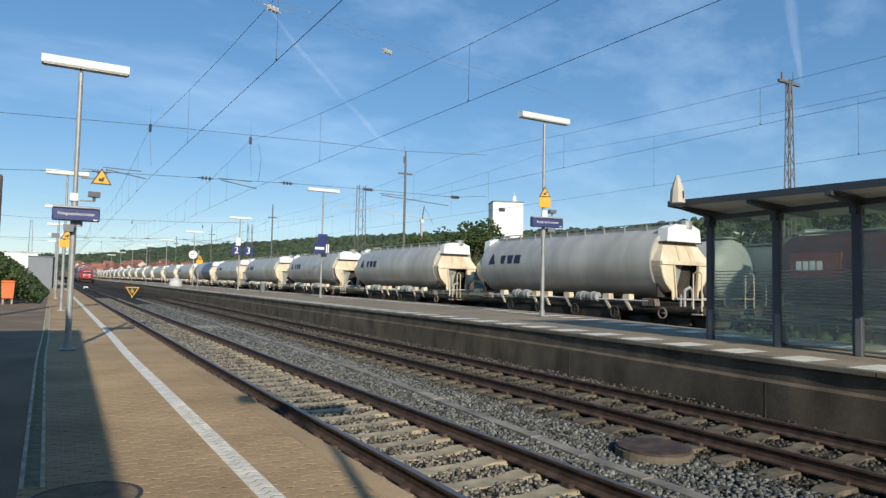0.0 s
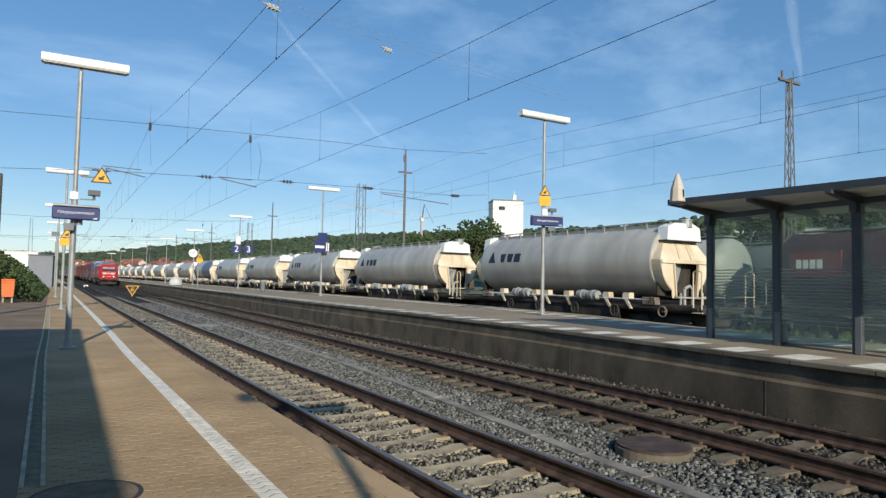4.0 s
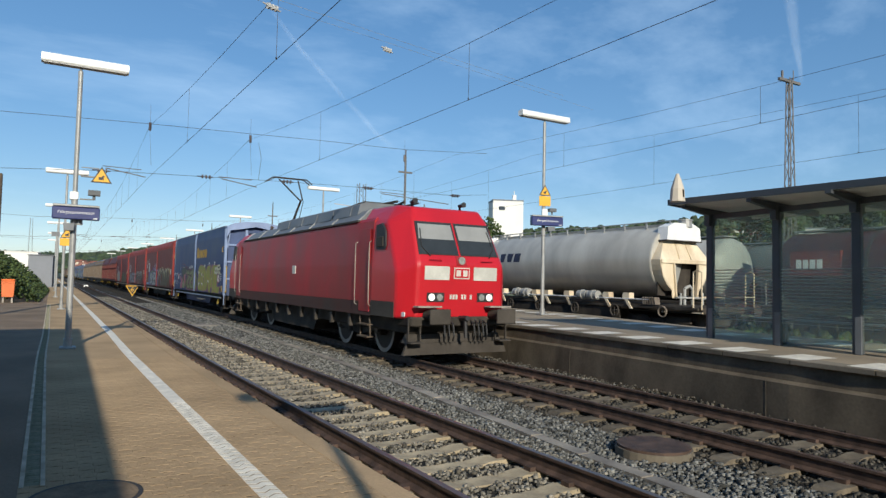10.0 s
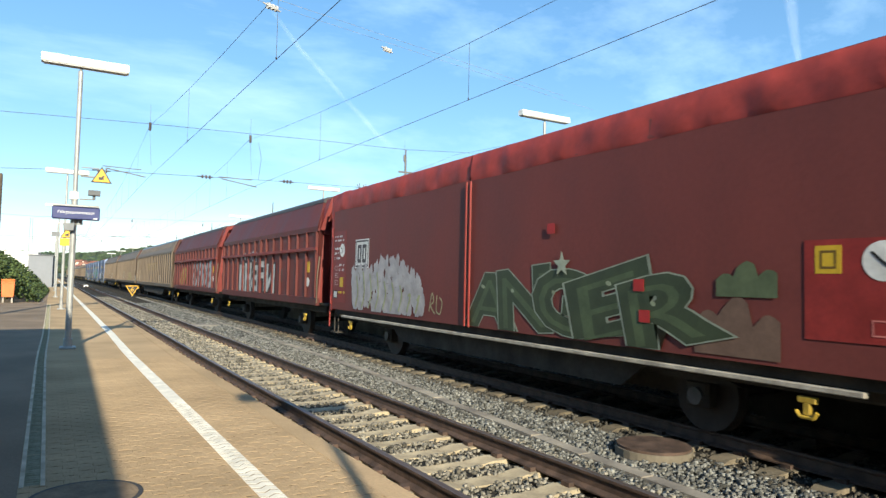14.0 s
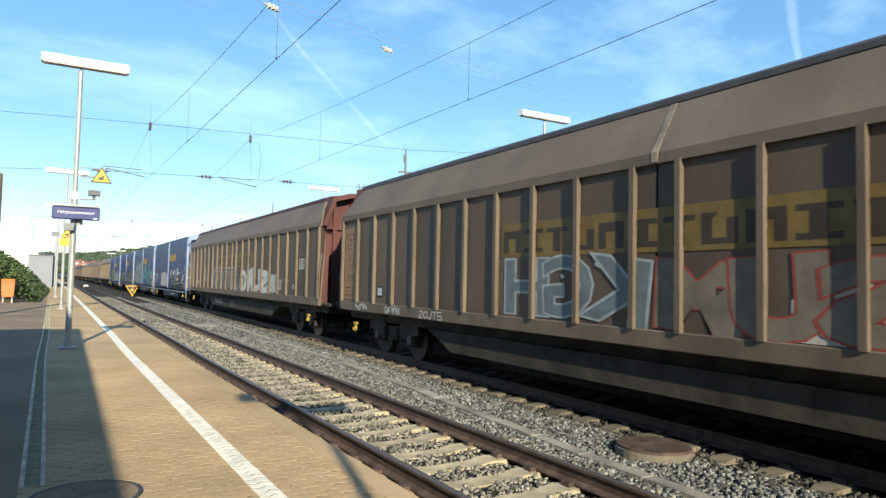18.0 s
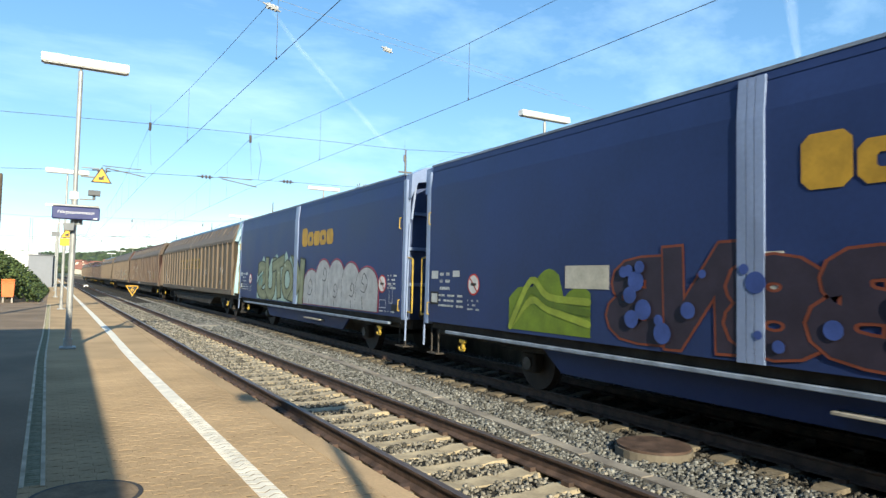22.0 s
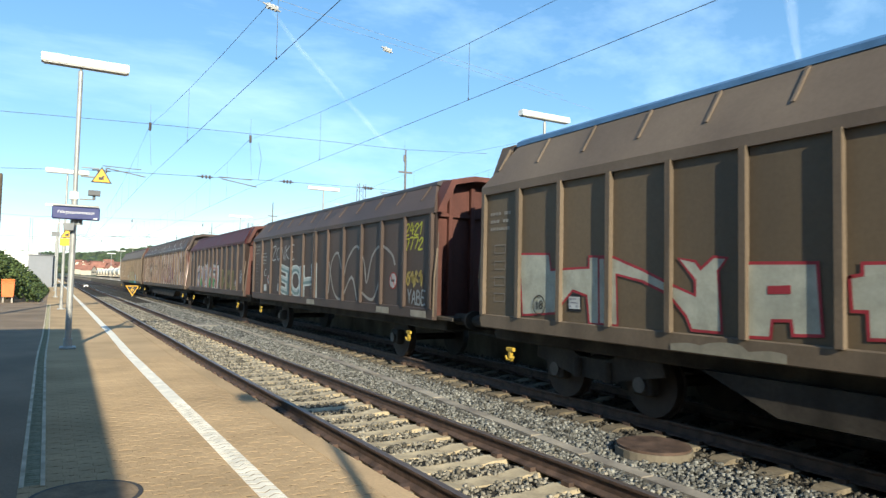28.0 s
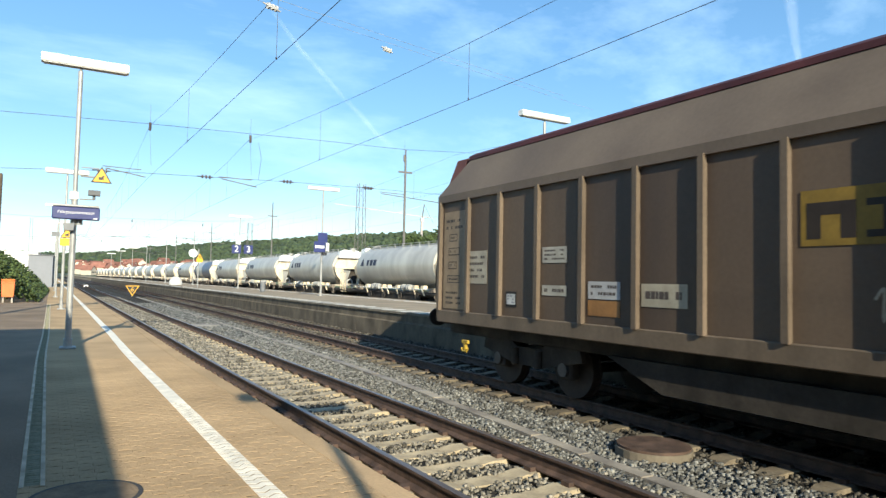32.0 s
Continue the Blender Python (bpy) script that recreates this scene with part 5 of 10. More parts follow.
def grain_wagon(body, label, mark):
    t = thing("grain_wagon", label, "freight wagon", None, "stored grain wagons")
    r, zc = 1.26, 2.70
    barrel = part("barrel", loft([(-5.0, ring_pts(r, zc)), (-4.9, ring_pts(r + 0.012, zc)), (5.5, ring_pts(r + 0.012, zc)), (5.6, ring_pts(r, zc))]), M[body], t, smooth=False)
    for p in barrel.data.polygons:
        p.use_smooth = len(p.vertices) == 4
    for e in (-1, 1):
        y0 = -5.0 if e < 0 else 5.6
        yr = y0 + e * 0.40
        zr = zc + 0.03
        # cream end: a sloped roof over two curved wing plates, with an open chute between them
        vv = [(-1.25, y0, zr), (1.25, y0, zr), (1.25, yr, zr), (-1.25, yr, zr), (-0.80, y0, 3.42), (0.80, y0, 3.42), (0.80, y0 + e * 0.12, 3.42), (-0.80, y0 + e * 0.12, 3.42)]
        ee = part("end_hopper", Geo().add(vv, [(3, 2, 1, 0), (4, 5, 6, 7), (0, 1, 5, 4), (1, 2, 6, 5), (2, 3, 7, 6), (3, 0, 4, 7)]), M["cream"], t, "cream hopper-shaped end with dust stains")
        hd = part("hood", Geo().prism([(-0.86, 3.42), (-0.80, 3.88), (-0.45, 4.02), (0.45, 4.02), (0.80, 3.88), (0.86, 3.42)], "y", y0 - e * 0.10, y0 + e * 0.34), M["sign_white"], ee, "white upper hood")
        part("hatch", Geo().tube((0.25, y0 + e * 0.16, 3.9), (0.25, y0 + e * 0.16, 4.14), 0.24, 12).tube((0.25, y0 + e * 0.16, 4.14), (0.25, y0 + e * 0.16, 4.18), 0.27, 12), M["galv"], hd)
        part("rim_strip", Geo().box(-0.90, min(y0, y0 + e * 0.36), 3.385, 0.90, max(y0, y0 + e * 0.36), 3.42), M["under"], ee)
        for x in (-0.30, 0.30):
            part("hopper_rib", Geo().add([(x * 0.8 - 0.025, y0 + e * 0.15, 3.39), (x * 0.8 + 0.025, y0 + e * 0.15, 3.39), (x + 0.025, yr + e * 0.03, zr + 0.02), (x - 0.025, yr + e * 0.03, zr + 0.02), (x * 0.8 - 0.025, y0 + e * 0.10, 3.39), (x * 0.8 + 0.025, y0 + e * 0.10, 3.39), (x + 0.025, yr - e * 0.03, zr), (x - 0.025, yr - e * 0.03, zr)], [(0, 1, 2, 3), (4, 5, 6, 7), (0, 1, 5, 4), (1, 2, 6, 5), (2, 3, 7, 6), (3, 0, 4, 7)]), M["cream"], ee)
        part("ridge_beam", Geo().box(-1.22, min(yr, yr + e * 0.05), zr - 0.12, 1.22, max(yr, yr + e * 0.05), zr + 0.02, 0.01), M["cream"], ee)
        for s in (-1, 1):
            rim = [(s * 1.26 * math.cos(a * math.pi / 22), zr - 1.26 * math.sin(a * math.pi / 22)) for a in range(8)]
            wing = rim + [(s * 0.66, 1.42), (s * 0.48, 1.42), (s * 0.60, zr - 0.12)]
            wg = part("wing_plate", Geo().prism(wing, "y", yr - e * 0.03, yr), M["cream"], ee, "curved cream end plate")
            part("wing_flange", Geo().prism(rim + [(x * 0.965, zr + (z - zr) * 0.965) for x, z in reversed(rim)], "y", y0, yr), M["cream"], wg)
            part("opening_flange", Geo().prism([(s * 0.60, zr - 0.12), (s * 0.48, 1.42), (s * 0.53, 1.42), (s * 0.65, zr - 0.12)], "y", yr, yr + e * 0.07), M["cream"], wg)
            part("ladder", Geo().path([(s * 1.30, y0 + e * 2.1, 1.1), (s * 1.30, y0 + e * 2.1, 2.28), (s * 1.30, y0 + e * 1.95, 2.36), (s * 1.30, y0 + e * 1.78, 2.28), (s * 1.30, y0 + e * 1.78, 1.1)], 0.022).tube((s * 1.30, y0 + e * 2.1, 1.5), (s * 0.2, y0 + e * 2.1, 1.5), 0.02, 6).box(s * 1.30 - 0.03, min(y0 + e * 1.75, y0 + e * 2.13), 0.98, s * 1.30 + 0.03, max(y0 + e * 1.75, y0 + e * 2.13), 1.02), M["cream"], ee)
        # dark plate in place of the shade inside the opening
        part("outlet_gap", Geo().box(-1.0, min(y0 + e * 0.01, y0 + e * 0.06), 1.5, 1.0, max(y0 + e * 0.01, y0 + e * 0.06), zr - 0.05), M["under"], ee, "dark plate standing in for shade inside the hopper opening")
        part("chute", Geo().add([(-0.60, yr - e * 0.06, zr - 0.14), (0.16, yr - e * 0.30, zr - 0.14), (-0.20, yr - e * 0.30, 1.5), (-0.50, yr - e * 0.06, 1.5), (-0.60, yr - e * 0.09, zr - 0.14), (0.16, yr - e * 0.33, zr - 0.14), (-0.20, yr - e * 0.33, 1.5), (-0.50, yr - e * 0.09, 1.5)], [(0, 1, 2, 3), (7, 6, 5, 4), (0, 4, 5, 1), (1, 5, 6, 2), (2, 6, 7, 3), (3, 7, 4, 0)]), M["vtg_end"], ee, "dusty grey chute plate")
        part("outlet_pipes", Geo().path([(-0.35, yr + e * 0.25, 1.2), (-0.35, yr + e * 0.25, 1.75), (-0.1, yr + e * 0.25, 1.85), (0.05, yr + e * 0.25, 1.7), (0.05, yr + e * 0.25, 1.2)], 0.05, 8).tube((-0.8, yr + e * 0.3, 1.45), (0.9, yr + e * 0.3, 1.42), 0.035, 6).tube((-0.6, yr + e * 0.3, 1.2), (-0.6, yr + e * 0.3, 1.6), 0.04, 6).tube((0.5, yr + e * 0.3, 1.2), (0.5, yr + e * 0.3, 1.62), 0.04, 6), M["vtg_end"], ee, "pale outlet pipework")
    part("underframe", Geo().box(-1.2, -7.1, 0.95, 1.2, 7.1, 1.18, 0.03).box(-1.36, -7.0, 1.06, -1.26, 7.0, 1.16, 0.01).box(1.26, -7.0, 1.06, 1.36, 7.0, 1.16, 0.01), M["under"], t)
    # solid dark blocks added to close the see-through space below the frame
    part("belly", Geo().prism([(-0.95, 0.95), (0.95, 0.95), (0.7, 0.45), (-0.7, 0.45)], "y", -3.7, 3.7), M["under"], t)
    for e in (-1, 1):
        part("bogie_shroud", Geo().box(-0.8, e * 5.1 - 1.5, 0.5, 0.8, e * 5.1 + 1.5, 0.95, 0.05), M["under"], t)
    part("brake_rod", Geo().tube((-1.38, -5.0, 1.36), (-1.38, 5.0, 1.36), 0.022, 6), M["sign_white"], t)
    # white outlet gear along the side: brackets with slanting levers, drums, hand wheels, coiled springs
    for y in (3.64, 1.30, 0.52, -0.77, -2.94, -3.94):
        sd = part("outlet_bracket", Geo().prism([(y - 0.15, 1.57), (y + 0.12, 1.57), (y + 0.17, 1.44), (y + 0.06, 1.30), (y - 0.17, 1.34)], "x", -1.36, -1.12), M["cream"], t, "dusty white outlet bracket")
        part("lever", Geo().prism([(y - 0.10, 1.34), (y + 0.03, 1.34), (y - 0.22, 1.02), (y - 0.34, 1.02)], "x", -1.40, -1.36), M["cream"], sd)
    for y in (2.45, 1.85, -1.72, -2.30):
        part("outlet_drum", Geo().tube((-1.34, y - 0.24, 1.44), (-1.34, y + 0.24, 1.44), 0.17, 12).tube((-1.34, y - 0.05, 1.44), (-1.34, y + 0.05, 1.44), 0.20, 12), M["vtg_end"], t, "dusty white outlet drum")
    for y in (-1.34, -3.46, 2.9, 0.9):
        part("hand_wheel", Geo().path([(-1.42, y + 0.20 * math.cos(i * math.pi / 8), 0.93 + 0.20 * math.sin(i * math.pi / 8)) for i in range(17)], 0.03, 5).tube((-1.42, y, 0.93), (-1.1, y, 0.93), 0.03, 6).tube((-1.42, y - 0.2, 0.93), (-1.42, y + 0.2, 0.93), 0.015, 5).tube((-1.42, y, 0.73), (-1.42, y, 1.13), 0.015, 5), M["loco_grey"], t)
    part("hand_wheel", Geo().path([(-1.42, -5.64 + 0.17 * math.cos(i * math.pi / 8), 0.98 + 0.17 * math.sin(i * math.pi / 8)) for i in range(17)], 0.03, 5).tube((-1.42, -5.64, 0.98), (-1.2, -5.64, 0.98), 0.03, 6), M["tw_joint"], t, "rusty hand wheel")
    for y in (4.85, -5.05):
        coil = Geo()
        for k in range(6):
            coil.prism([(y - 0.27 + k * 0.1, 1.20), (y - 0.22 + k * 0.1, 1.20), (y - 0.17 + k * 0.1, 1.44), (y - 0.22 + k * 0.1, 1.44)], "x", -1.40, -1.16)
        tagged(part("coiled_spring", coil, M["tw_joint"], t), "rusty coiled spring", kind="stuff")
    part("axle_guard", Geo().box(-1.30, -3.6, 0.62, -1.24, 3.6, 1.05, 0.01), M["under"], t)
    part("roof_walk", Geo().box(-0.32, -5.2, 3.98, 0.32, 5.8, 4.02).box(-0.34, -5.2, 3.90, -0.28, 5.8, 4.02).box(0.28, -5.2, 3.90, 0.34, 5.8, 4.02), M["galv"], t)
    part("roof_rail", Geo().tube((-0.5, -5.4, 4.10), (-0.5, 5.6, 4.10), 0.020, 6), M["galv"], t)
    for k in range(11):
        part("rail_stanchion", Geo().box(-0.525, -5.2 + k * 1.08, 3.80, -0.475, -5.13 + k * 1.08, 4.11), M["galv"], t)
    for k in (-1, 1):
        bogie(t, k * 5.1)
    buffers(t, 7.54)
    if mark:
        # brand mark as plain shapes on the barrel
        def on_barrel(y, z, out=0.018):
            return (-math.sqrt((r + out) ** 2 - (z - zc) ** 2), y, z)

        for shape in ([(4.92, -0.10), (4.36, -0.10), (4.60, 0.40), (4.68, 0.40)], [(3.98, 0.30), (3.58, 0.30), (3.66, -0.08), (3.92, -0.08)], [(3.46, 0.30), (3.00, 0.30), (3.08, -0.08), (3.40, -0.08)], [(2.90, 0.30), (2.46, 0.30), (2.48, -0.08), (2.92, -0.08)]):
            (a0, z0), (a1, _), (b1, z1), (b0, _) = shape
            pts = [on_barrel(p + (q - p) * k / 4, zc + 0.14 + z0 + (z1 - z0) * k / 4) for k in range(5) for p, q in ((a0, b0), (a1, b1))]
            part("mark", Geo().add(pts, [(2 * k, 2 * k + 1, 2 * k + 3, 2 * k + 2) for k in range(4)]), paint(0.03, 0.035, 0.07), barrel, "plain dark blue brand shape")
    return t


proto = grain_wagon("vtg", "grey barrel grain wagon with a cream hopper end", True)
proto.matrix_basis = pose(t3(20.85), 20.85, 0)
# those far down the siding: same build without the small gear
plain = grain_wagon("vtg", "grey barrel grain wagon with a cream hopper end", False)
for ob in list(plain.children_recursive):
    if ob.name.split(".")[0] in ("lever", "hand_wheel", "coiled_spring", "outlet_pipes", "chute", "opening_flange", "wing_flange", "hopper_rib", "rail_stanchion", "spring", "axle_cover"):
        bpy.data.objects.remove(ob)
for k in range(1, 21):
    y = 20.85 + 15.12 * k
    m = pose((t3(y - 5) + t3(y + 5)) / 2, y, 0, 0, 0, math.degrees(math.atan2(-(t3(y + 5) - t3(y - 5)), 10)))
    if k == 5:
        w = grain_wagon("vtg_blue", "dark blue barrel grain wagon with a white stripe", False)
        w.matrix_basis = m
        part("stripe", loft([(0.0, ring_pts(1.277, 2.70)), (4.4, ring_pts(1.277, 2.70))]), M["vtg"], w)
    elif k == 8:
        plain.matrix_basis = m
    else:
        copy_thing(proto if k < 8 else plain, m)


def tank_wagon(m, mat, label, L, zc=2.55, r=1.35, sign=None):
    t = thing("tank_wagon", label, "tank wagon", m, "stored tank wagons")
    dome = [(-L / 2 - 0.45, ring_pts(0.35, zc)), (-L / 2 - 0.36, ring_pts(0.8, zc)), (-L / 2 - 0.15, ring_pts(r * 0.93, zc)), (-L / 2, ring_pts(r, zc))]
    secs = dome + [(-y, pr) for y, pr in reversed(dome)]
    tk = part("tank", loft(secs), M[mat], t, smooth=True)
    for y in (-L / 4, 0, L / 4):
        part("tank_band", loft([(y - 0.05, ring_pts(r + 0.015, zc)), (y + 0.05, ring_pts(r + 0.015, zc))]), M["under"], tk)
    part("underframe", Geo().box(-1.25, -L / 2 - 0.7, 0.95, 1.25, L / 2 + 0.7, 1.2, 0.03), M["under"], t)
    part("walkway", Geo().box(-0.4, -L / 2, zc + r + 0.05, 0.4, L / 2, zc + r + 0.10), M["galv"], t)
    part("dome", Geo().tube((0, 0, zc + r - 0.05), (0, 0, zc + r + 0.3), 0.4, 16), M[mat], t)
    for e in (-1, 1):
        part("end_railing", Geo().path([(-1.2, e * (L / 2 + 0.6), 1.2), (-1.2, e * (L / 2 + 0.6), 2.1), (1.2, e * (L / 2 + 0.6), 2.1), (1.2, e * (L / 2 + 0.6), 1.2)], 0.022), M["galv"], t)
        bogie(t, e * (L / 2 - 1.6))
    buffers(t, L / 2 + 1.1)
    if sign:
        for i in range(4):
            part("mark", Geo().box(-r - 0.03, sign + 0.46 - i * 0.25 - 0.19, zc - 0.02, -r - 0.014, sign + 0.46 - i * 0.25, zc + 0.32), M["sign_white"], tk, "white lettering block")
        part("red_panel", Geo().prism([(zc - 0.4, 0)] * 0 + [(sign - 1.1, zc - 0.25), (sign + 0.7, zc - 0.25), (sign + 0.7, zc + 0.62), (sign - 1.1, zc + 0.62)], "x", -r - 0.012, -r + 0.2), paint(0.20, 0.028, 0.024), tk)
    return t


tank_wagon(pose(24.2, 8.7, 0), "tank_red", "dull red tank wagon with a white mark", 12.2, sign=4.95)
tank_wagon(pose(24.2, 23.3, 0), "vtg_end", "pale grey tank wagon on the second siding", 11.0)
tank_wagon(pose(29.0, 23.0, 0), "tank_dark", "dark grey tank wagon on a far siding", 13.0)
track("track_4", lambda y: 24.2 + bend(y), "yard track among dry grass", "rail_side")
track("track_5", lambda y: 29.0 + bend(y), "far yard track", "rail_side")

# ---- masts and overhead line ----
def lattice_mast(m, h, w0, w1, label):
    t = thing("lattice_mast", label, "mast", m)
    nseg = int(h / 0.75)
    for sx in (-1, 1):
        for sy in (-1, 1):
            part("corner_angle", Geo().tube((sx * w0 / 2, sy * w0 / 2, 0), (sx * w1 / 2, sy * w1 / 2, h), 0.028, 5), M["lattice"], t)
    for face in range(4):
        g = Geo()
        for i in range(nseg):
            za, zb = h * i / nseg, h * (i + 1) / nseg
            wa, wb = w0 + (w1 - w0) * i / nseg, w0 + (w1 - w0) * (i + 1) / nseg
            s = 1 if i % 2 else -1
            a, b = (s * wa / 2, -wa / 2, za), (-s * wb / 2, -wb / 2, zb)
            for k in range(face):
                a, b = (-a[1], a[0], a[2]), (-b[1], b[0], b[2])
            g.tube(a, b, 0.013, 4)
        tagged(part("bracing", g, M["lattice"], t), kind="stuff")
    return t


mast = lattice_mast(pose(27.0, 16.95, -0.5), 11.5, 0.46, 0.16, "tall weathered lattice mast beside the yard")
part("cross_arm", Geo().box(-0.75, -0.06, 11.3, 0.75, 0.06, 11.42, 0.01).tube((-0.5, 0, 11.4), (-0.5, 0, 11.75), 0.05, 8).tube((0.3, 0, 11.4), (0.3, 0, 11.9), 0.02, 6), M["lattice"], mast)
lattice_mast(pose(21.0, 50.3, -0.4), 10.2, 0.75, 0.55, "weathered lattice mast behind the grain wagons")
lattice_mast(pose(21.0, 88.0, -0.4), 9.5, 0.75, 0.55, "weathered lattice mast behind the grain wagons")


def pole_mast(m, h):
    t = thing("yard_mast", "slim steel yard mast with a short cross bar", "mast", m)
    part("pole", Geo().tube((0, 0, 0), (0, 0, h), 0.11, 10, 0.07), M["lattice"], t)
    part("cross_arm", Geo().box(-0.55, -0.05, h - 1.2, 0.55, 0.05, h - 1.08, 0.01), M["lattice"], t)
    part("top_insulator", Geo().tube((0, 0, h), (0, 0, h + 0.5), 0.05, 8), M["insul"], t)
    return t


pole_mast(pose(21.0, 42.2, -0.4), 11.2)
pole_mast(pose(21.0, 77.2, -0.4), 10.7)
pole_mast(pose(21.0, 114.5, -0.4), 10.7)
pole_mast(pose(20.6, 152, -0.4), 10.7)
pole_mast(pose(19.8, 195, -0.4), 10.7)

SPANS = (-25.0, 31.5, 88.0, 146.0, 205.0)


def wire(name, label, fx, z_contact, x_knots, sag, sys_h):
    """Contact wire and messenger of one track, with droppers, between the cross spans."""
    t = thing(name, label, "overhead wire", kind="structure")
    cw, mw, dr = Geo(), Geo(), Geo()
    for (ya, yb), k in zip(zip(SPANS, SPANS[1:]), range(9)):
        n = 12
        sa, sb = x_knots * (1 if k % 2 else -1), x_knots * (-1 if k % 2 else 1)
        pc, pm = [], []
        for i in range(n + 1):
            u = i / n
            y = ya + (yb - ya) * u
            x = fx(y) + sa + (sb - sa) * u
            pc.append((x, y, z_contact(y)))
            pm.append((x, y, z_contact(y) + sys_h - sag * 4 * u * (1 - u)))
        r = 0.0065 if ya < 60 else 0.013
        cw.path(pc, r, 5)
        mw.path(pm, r * 0.9, 5)
        for i in range(1, n):
            if i % 2 == 0 or ya > -10:
                dr.tube(pc[i], pm[i], 0.005 if ya < 60 else 0.008, 4)
                dr.tube((pc[i][0], pc[i][1] - 0.02, pc[i][2]), (pc[i][0], pc[i][1] + 0.02, pc[i][2] + 0.04), 0.018, 5)
    part("contact_wire", cw, M["wire"], t)
    part("messenger_wire", mw, M["wire"], t)
    part("dropper_wires", dr, M["wire"], t)
    return t


wire("overhead_line_1", "thin dark overhead line above the near track", lambda y: lay(y, [(-25, 4.28), (31.5, 2.98), (88, 2.55), (146, 1.9), (205, 0.6)]), lambda y: 6.12, 0.0, 1.15, 2.35)
wire("overhead_line_2", "thin dark overhead line above the second track", lambda y: lay(y, [(-25, 9.0), (31.5, 7.32), (88, 7.3), (146, 6.4), (205, 5.2)]), lambda y: 6.015, 0.0, 1.15, 2.36)
wire("overhead_line_3", "thin dark overhead line above the siding", t3, lambda y: 6.98, 0.2, 0.9, 1.97)
wire("overhead_line_4", "thin dark overhead line above the yard", lambda y: 24.2 + bend(y), lambda y: 6.7, 0.2, 0.9, 2.9)

# cross spans with insulators and registration arms
for y in SPANS[1:4]:
    t = thing("cross_span", "steel cross-span wires with brown insulators over all tracks", "overhead wire", pose(bend(y), y, 0), kind="structure")
    r = 0.010 if y < 60 else 0.016
    part("upper_span", Geo().path([(-14, 0, 8.6), (-2.5, 0, 8.3), (3.1, 0, 8.55), (7.4, 0, 8.68), (11, 0, 8.8), (15.7, 0, 8.9), (21, 0, 9.3)], r, 5), M["wire"], t)
    part("lower_span", Geo().path([(-14, 0, 5.9), (-2.5, 0, 6.0), (1.4, 0, 6.28), (5.5, 0, 6.42), (9.3, 0, 6.55), (13.6, 0, 6.62), (18.9, 0, 6.66), (21, 0, 6.9)], r, 5), M["wire"], t)
    for x in (1.25, 5.5, 9.3, 13.6, 18.9):
        g = Geo()
        for k in range(3):
            g.tube((x - 0.16 + k * 0.16, 0, 6.42), (x - 0.10 + k * 0.16, 0, 6.42), 0.09, 10)
        g.tube((x - 0.35, 0, 6.42), (x + 0.35, 0, 6.42), 0.025, 6)
        o = part("insulator", g, M["insul"], t)
        o.matrix_basis = pose(0, 0, lay(x, [(1.25, -0.15), (5.5, 0.0), (9.3, 0.13), (13.6, 0.2), (18.9, 0.24)]))
    for xt, xs in ((3.0, 1.2), (7.85, 6.0), (18.5, 14.2)):
        part("registration_arm", Geo().tube((xs + 0.2, 0, 6.4), (xt, 0, 6.15), 0.022, 6).tube((xs + 0.1, 0, 6.48), (xs + 1.6, 0, 6.46), 0.018, 6), M["lattice"], t)
    for x in (3.08, 7.48, 15.7):
        part("hanger_insulator", Geo().tube((x, 0, 8.25), (x, 0, 8.6), 0.06, 8).tube((x, 0, 8.6), (x, 0, 9.4), 0.006, 4).tube((x, 0, 8.25), (x + 0.1, 0, 6.7), 0.007, 4), M["insul"], t)
    part("jumper", Geo().path([(7.9, 0.1, 8.3), (8.05, 0.1, 7.6), (7.95, 0.1, 6.5)], 0.010, 4), M["wire"], t)
for x, y, z in ((5.49, 12.0, 6.52), (2.6, 10.0, 6.02)):
    t = thing("line_insulator", "small insulator hanging on a thin span wire", "insulator", pose(x, y, z, 0, 0, 20))
    g = Geo().tube((-0.16, 0, 0.02), (0.16, 0, -0.02), 0.012, 6)
    for k in range(3):
        g.tube((-0.08 + k * 0.07, 0, 0), (-0.05 + k * 0.07, 0, 0), 0.05, 8)
    part("insulator_discs", g, M["gull"], t)
    part("span_wire", Geo().tube((-9, 0, -0.4), (9, 0, 0.7), 0.003, 4), M["galv"], t)

# ---- left side of the platform far ahead ----
t = thing("platform_post", "dark weathered wooden post beside the platform", "post", pose(-2.33, 30, P1Z))
part("shaft", Geo().box(-0.13, -0.13, 0, 0.10, 0.13, 5.4, 0.03), M["bark"], t)
t = thing("orange_bin", "orange plastic grit bin on short legs", "container", pose(-2.62, 42.2, P1Z))
part("bin_body", Geo().prism([(-0.26, 0.32), (0.26, 0.32), (0.30, 1.15), (-0.30, 1.15)], "y", -0.3, 0.3), M["orange"], t)
part("lid", Geo().box(-0.32, -0.32, 1.15, 0.32, 0.32, 1.27, 0.04), M["orange"], t)
for sx in (-0.2, 0.2):
    part("leg", Geo().box(sx - 0.04, -0.2, 0, sx + 0.04, 0.2, 0.32), M["under_pale"], t)
t = thing("grey_building", "grey clad flat-roofed warehouse beside the line", "building", pose(-1.3, 90, -0.5))
part("wall", Geo().box(-2.5, 0, 0, 0, 26, 4.4, 0.04), M["grey_wall"], t)
for k in range(8):
    part("cladding_joint", Geo().box(-0.01, 1.5 + k * 3.1, 0.2, 0.03, 1.58 + k * 3.1, 4.3), M["grey_steel"], t)
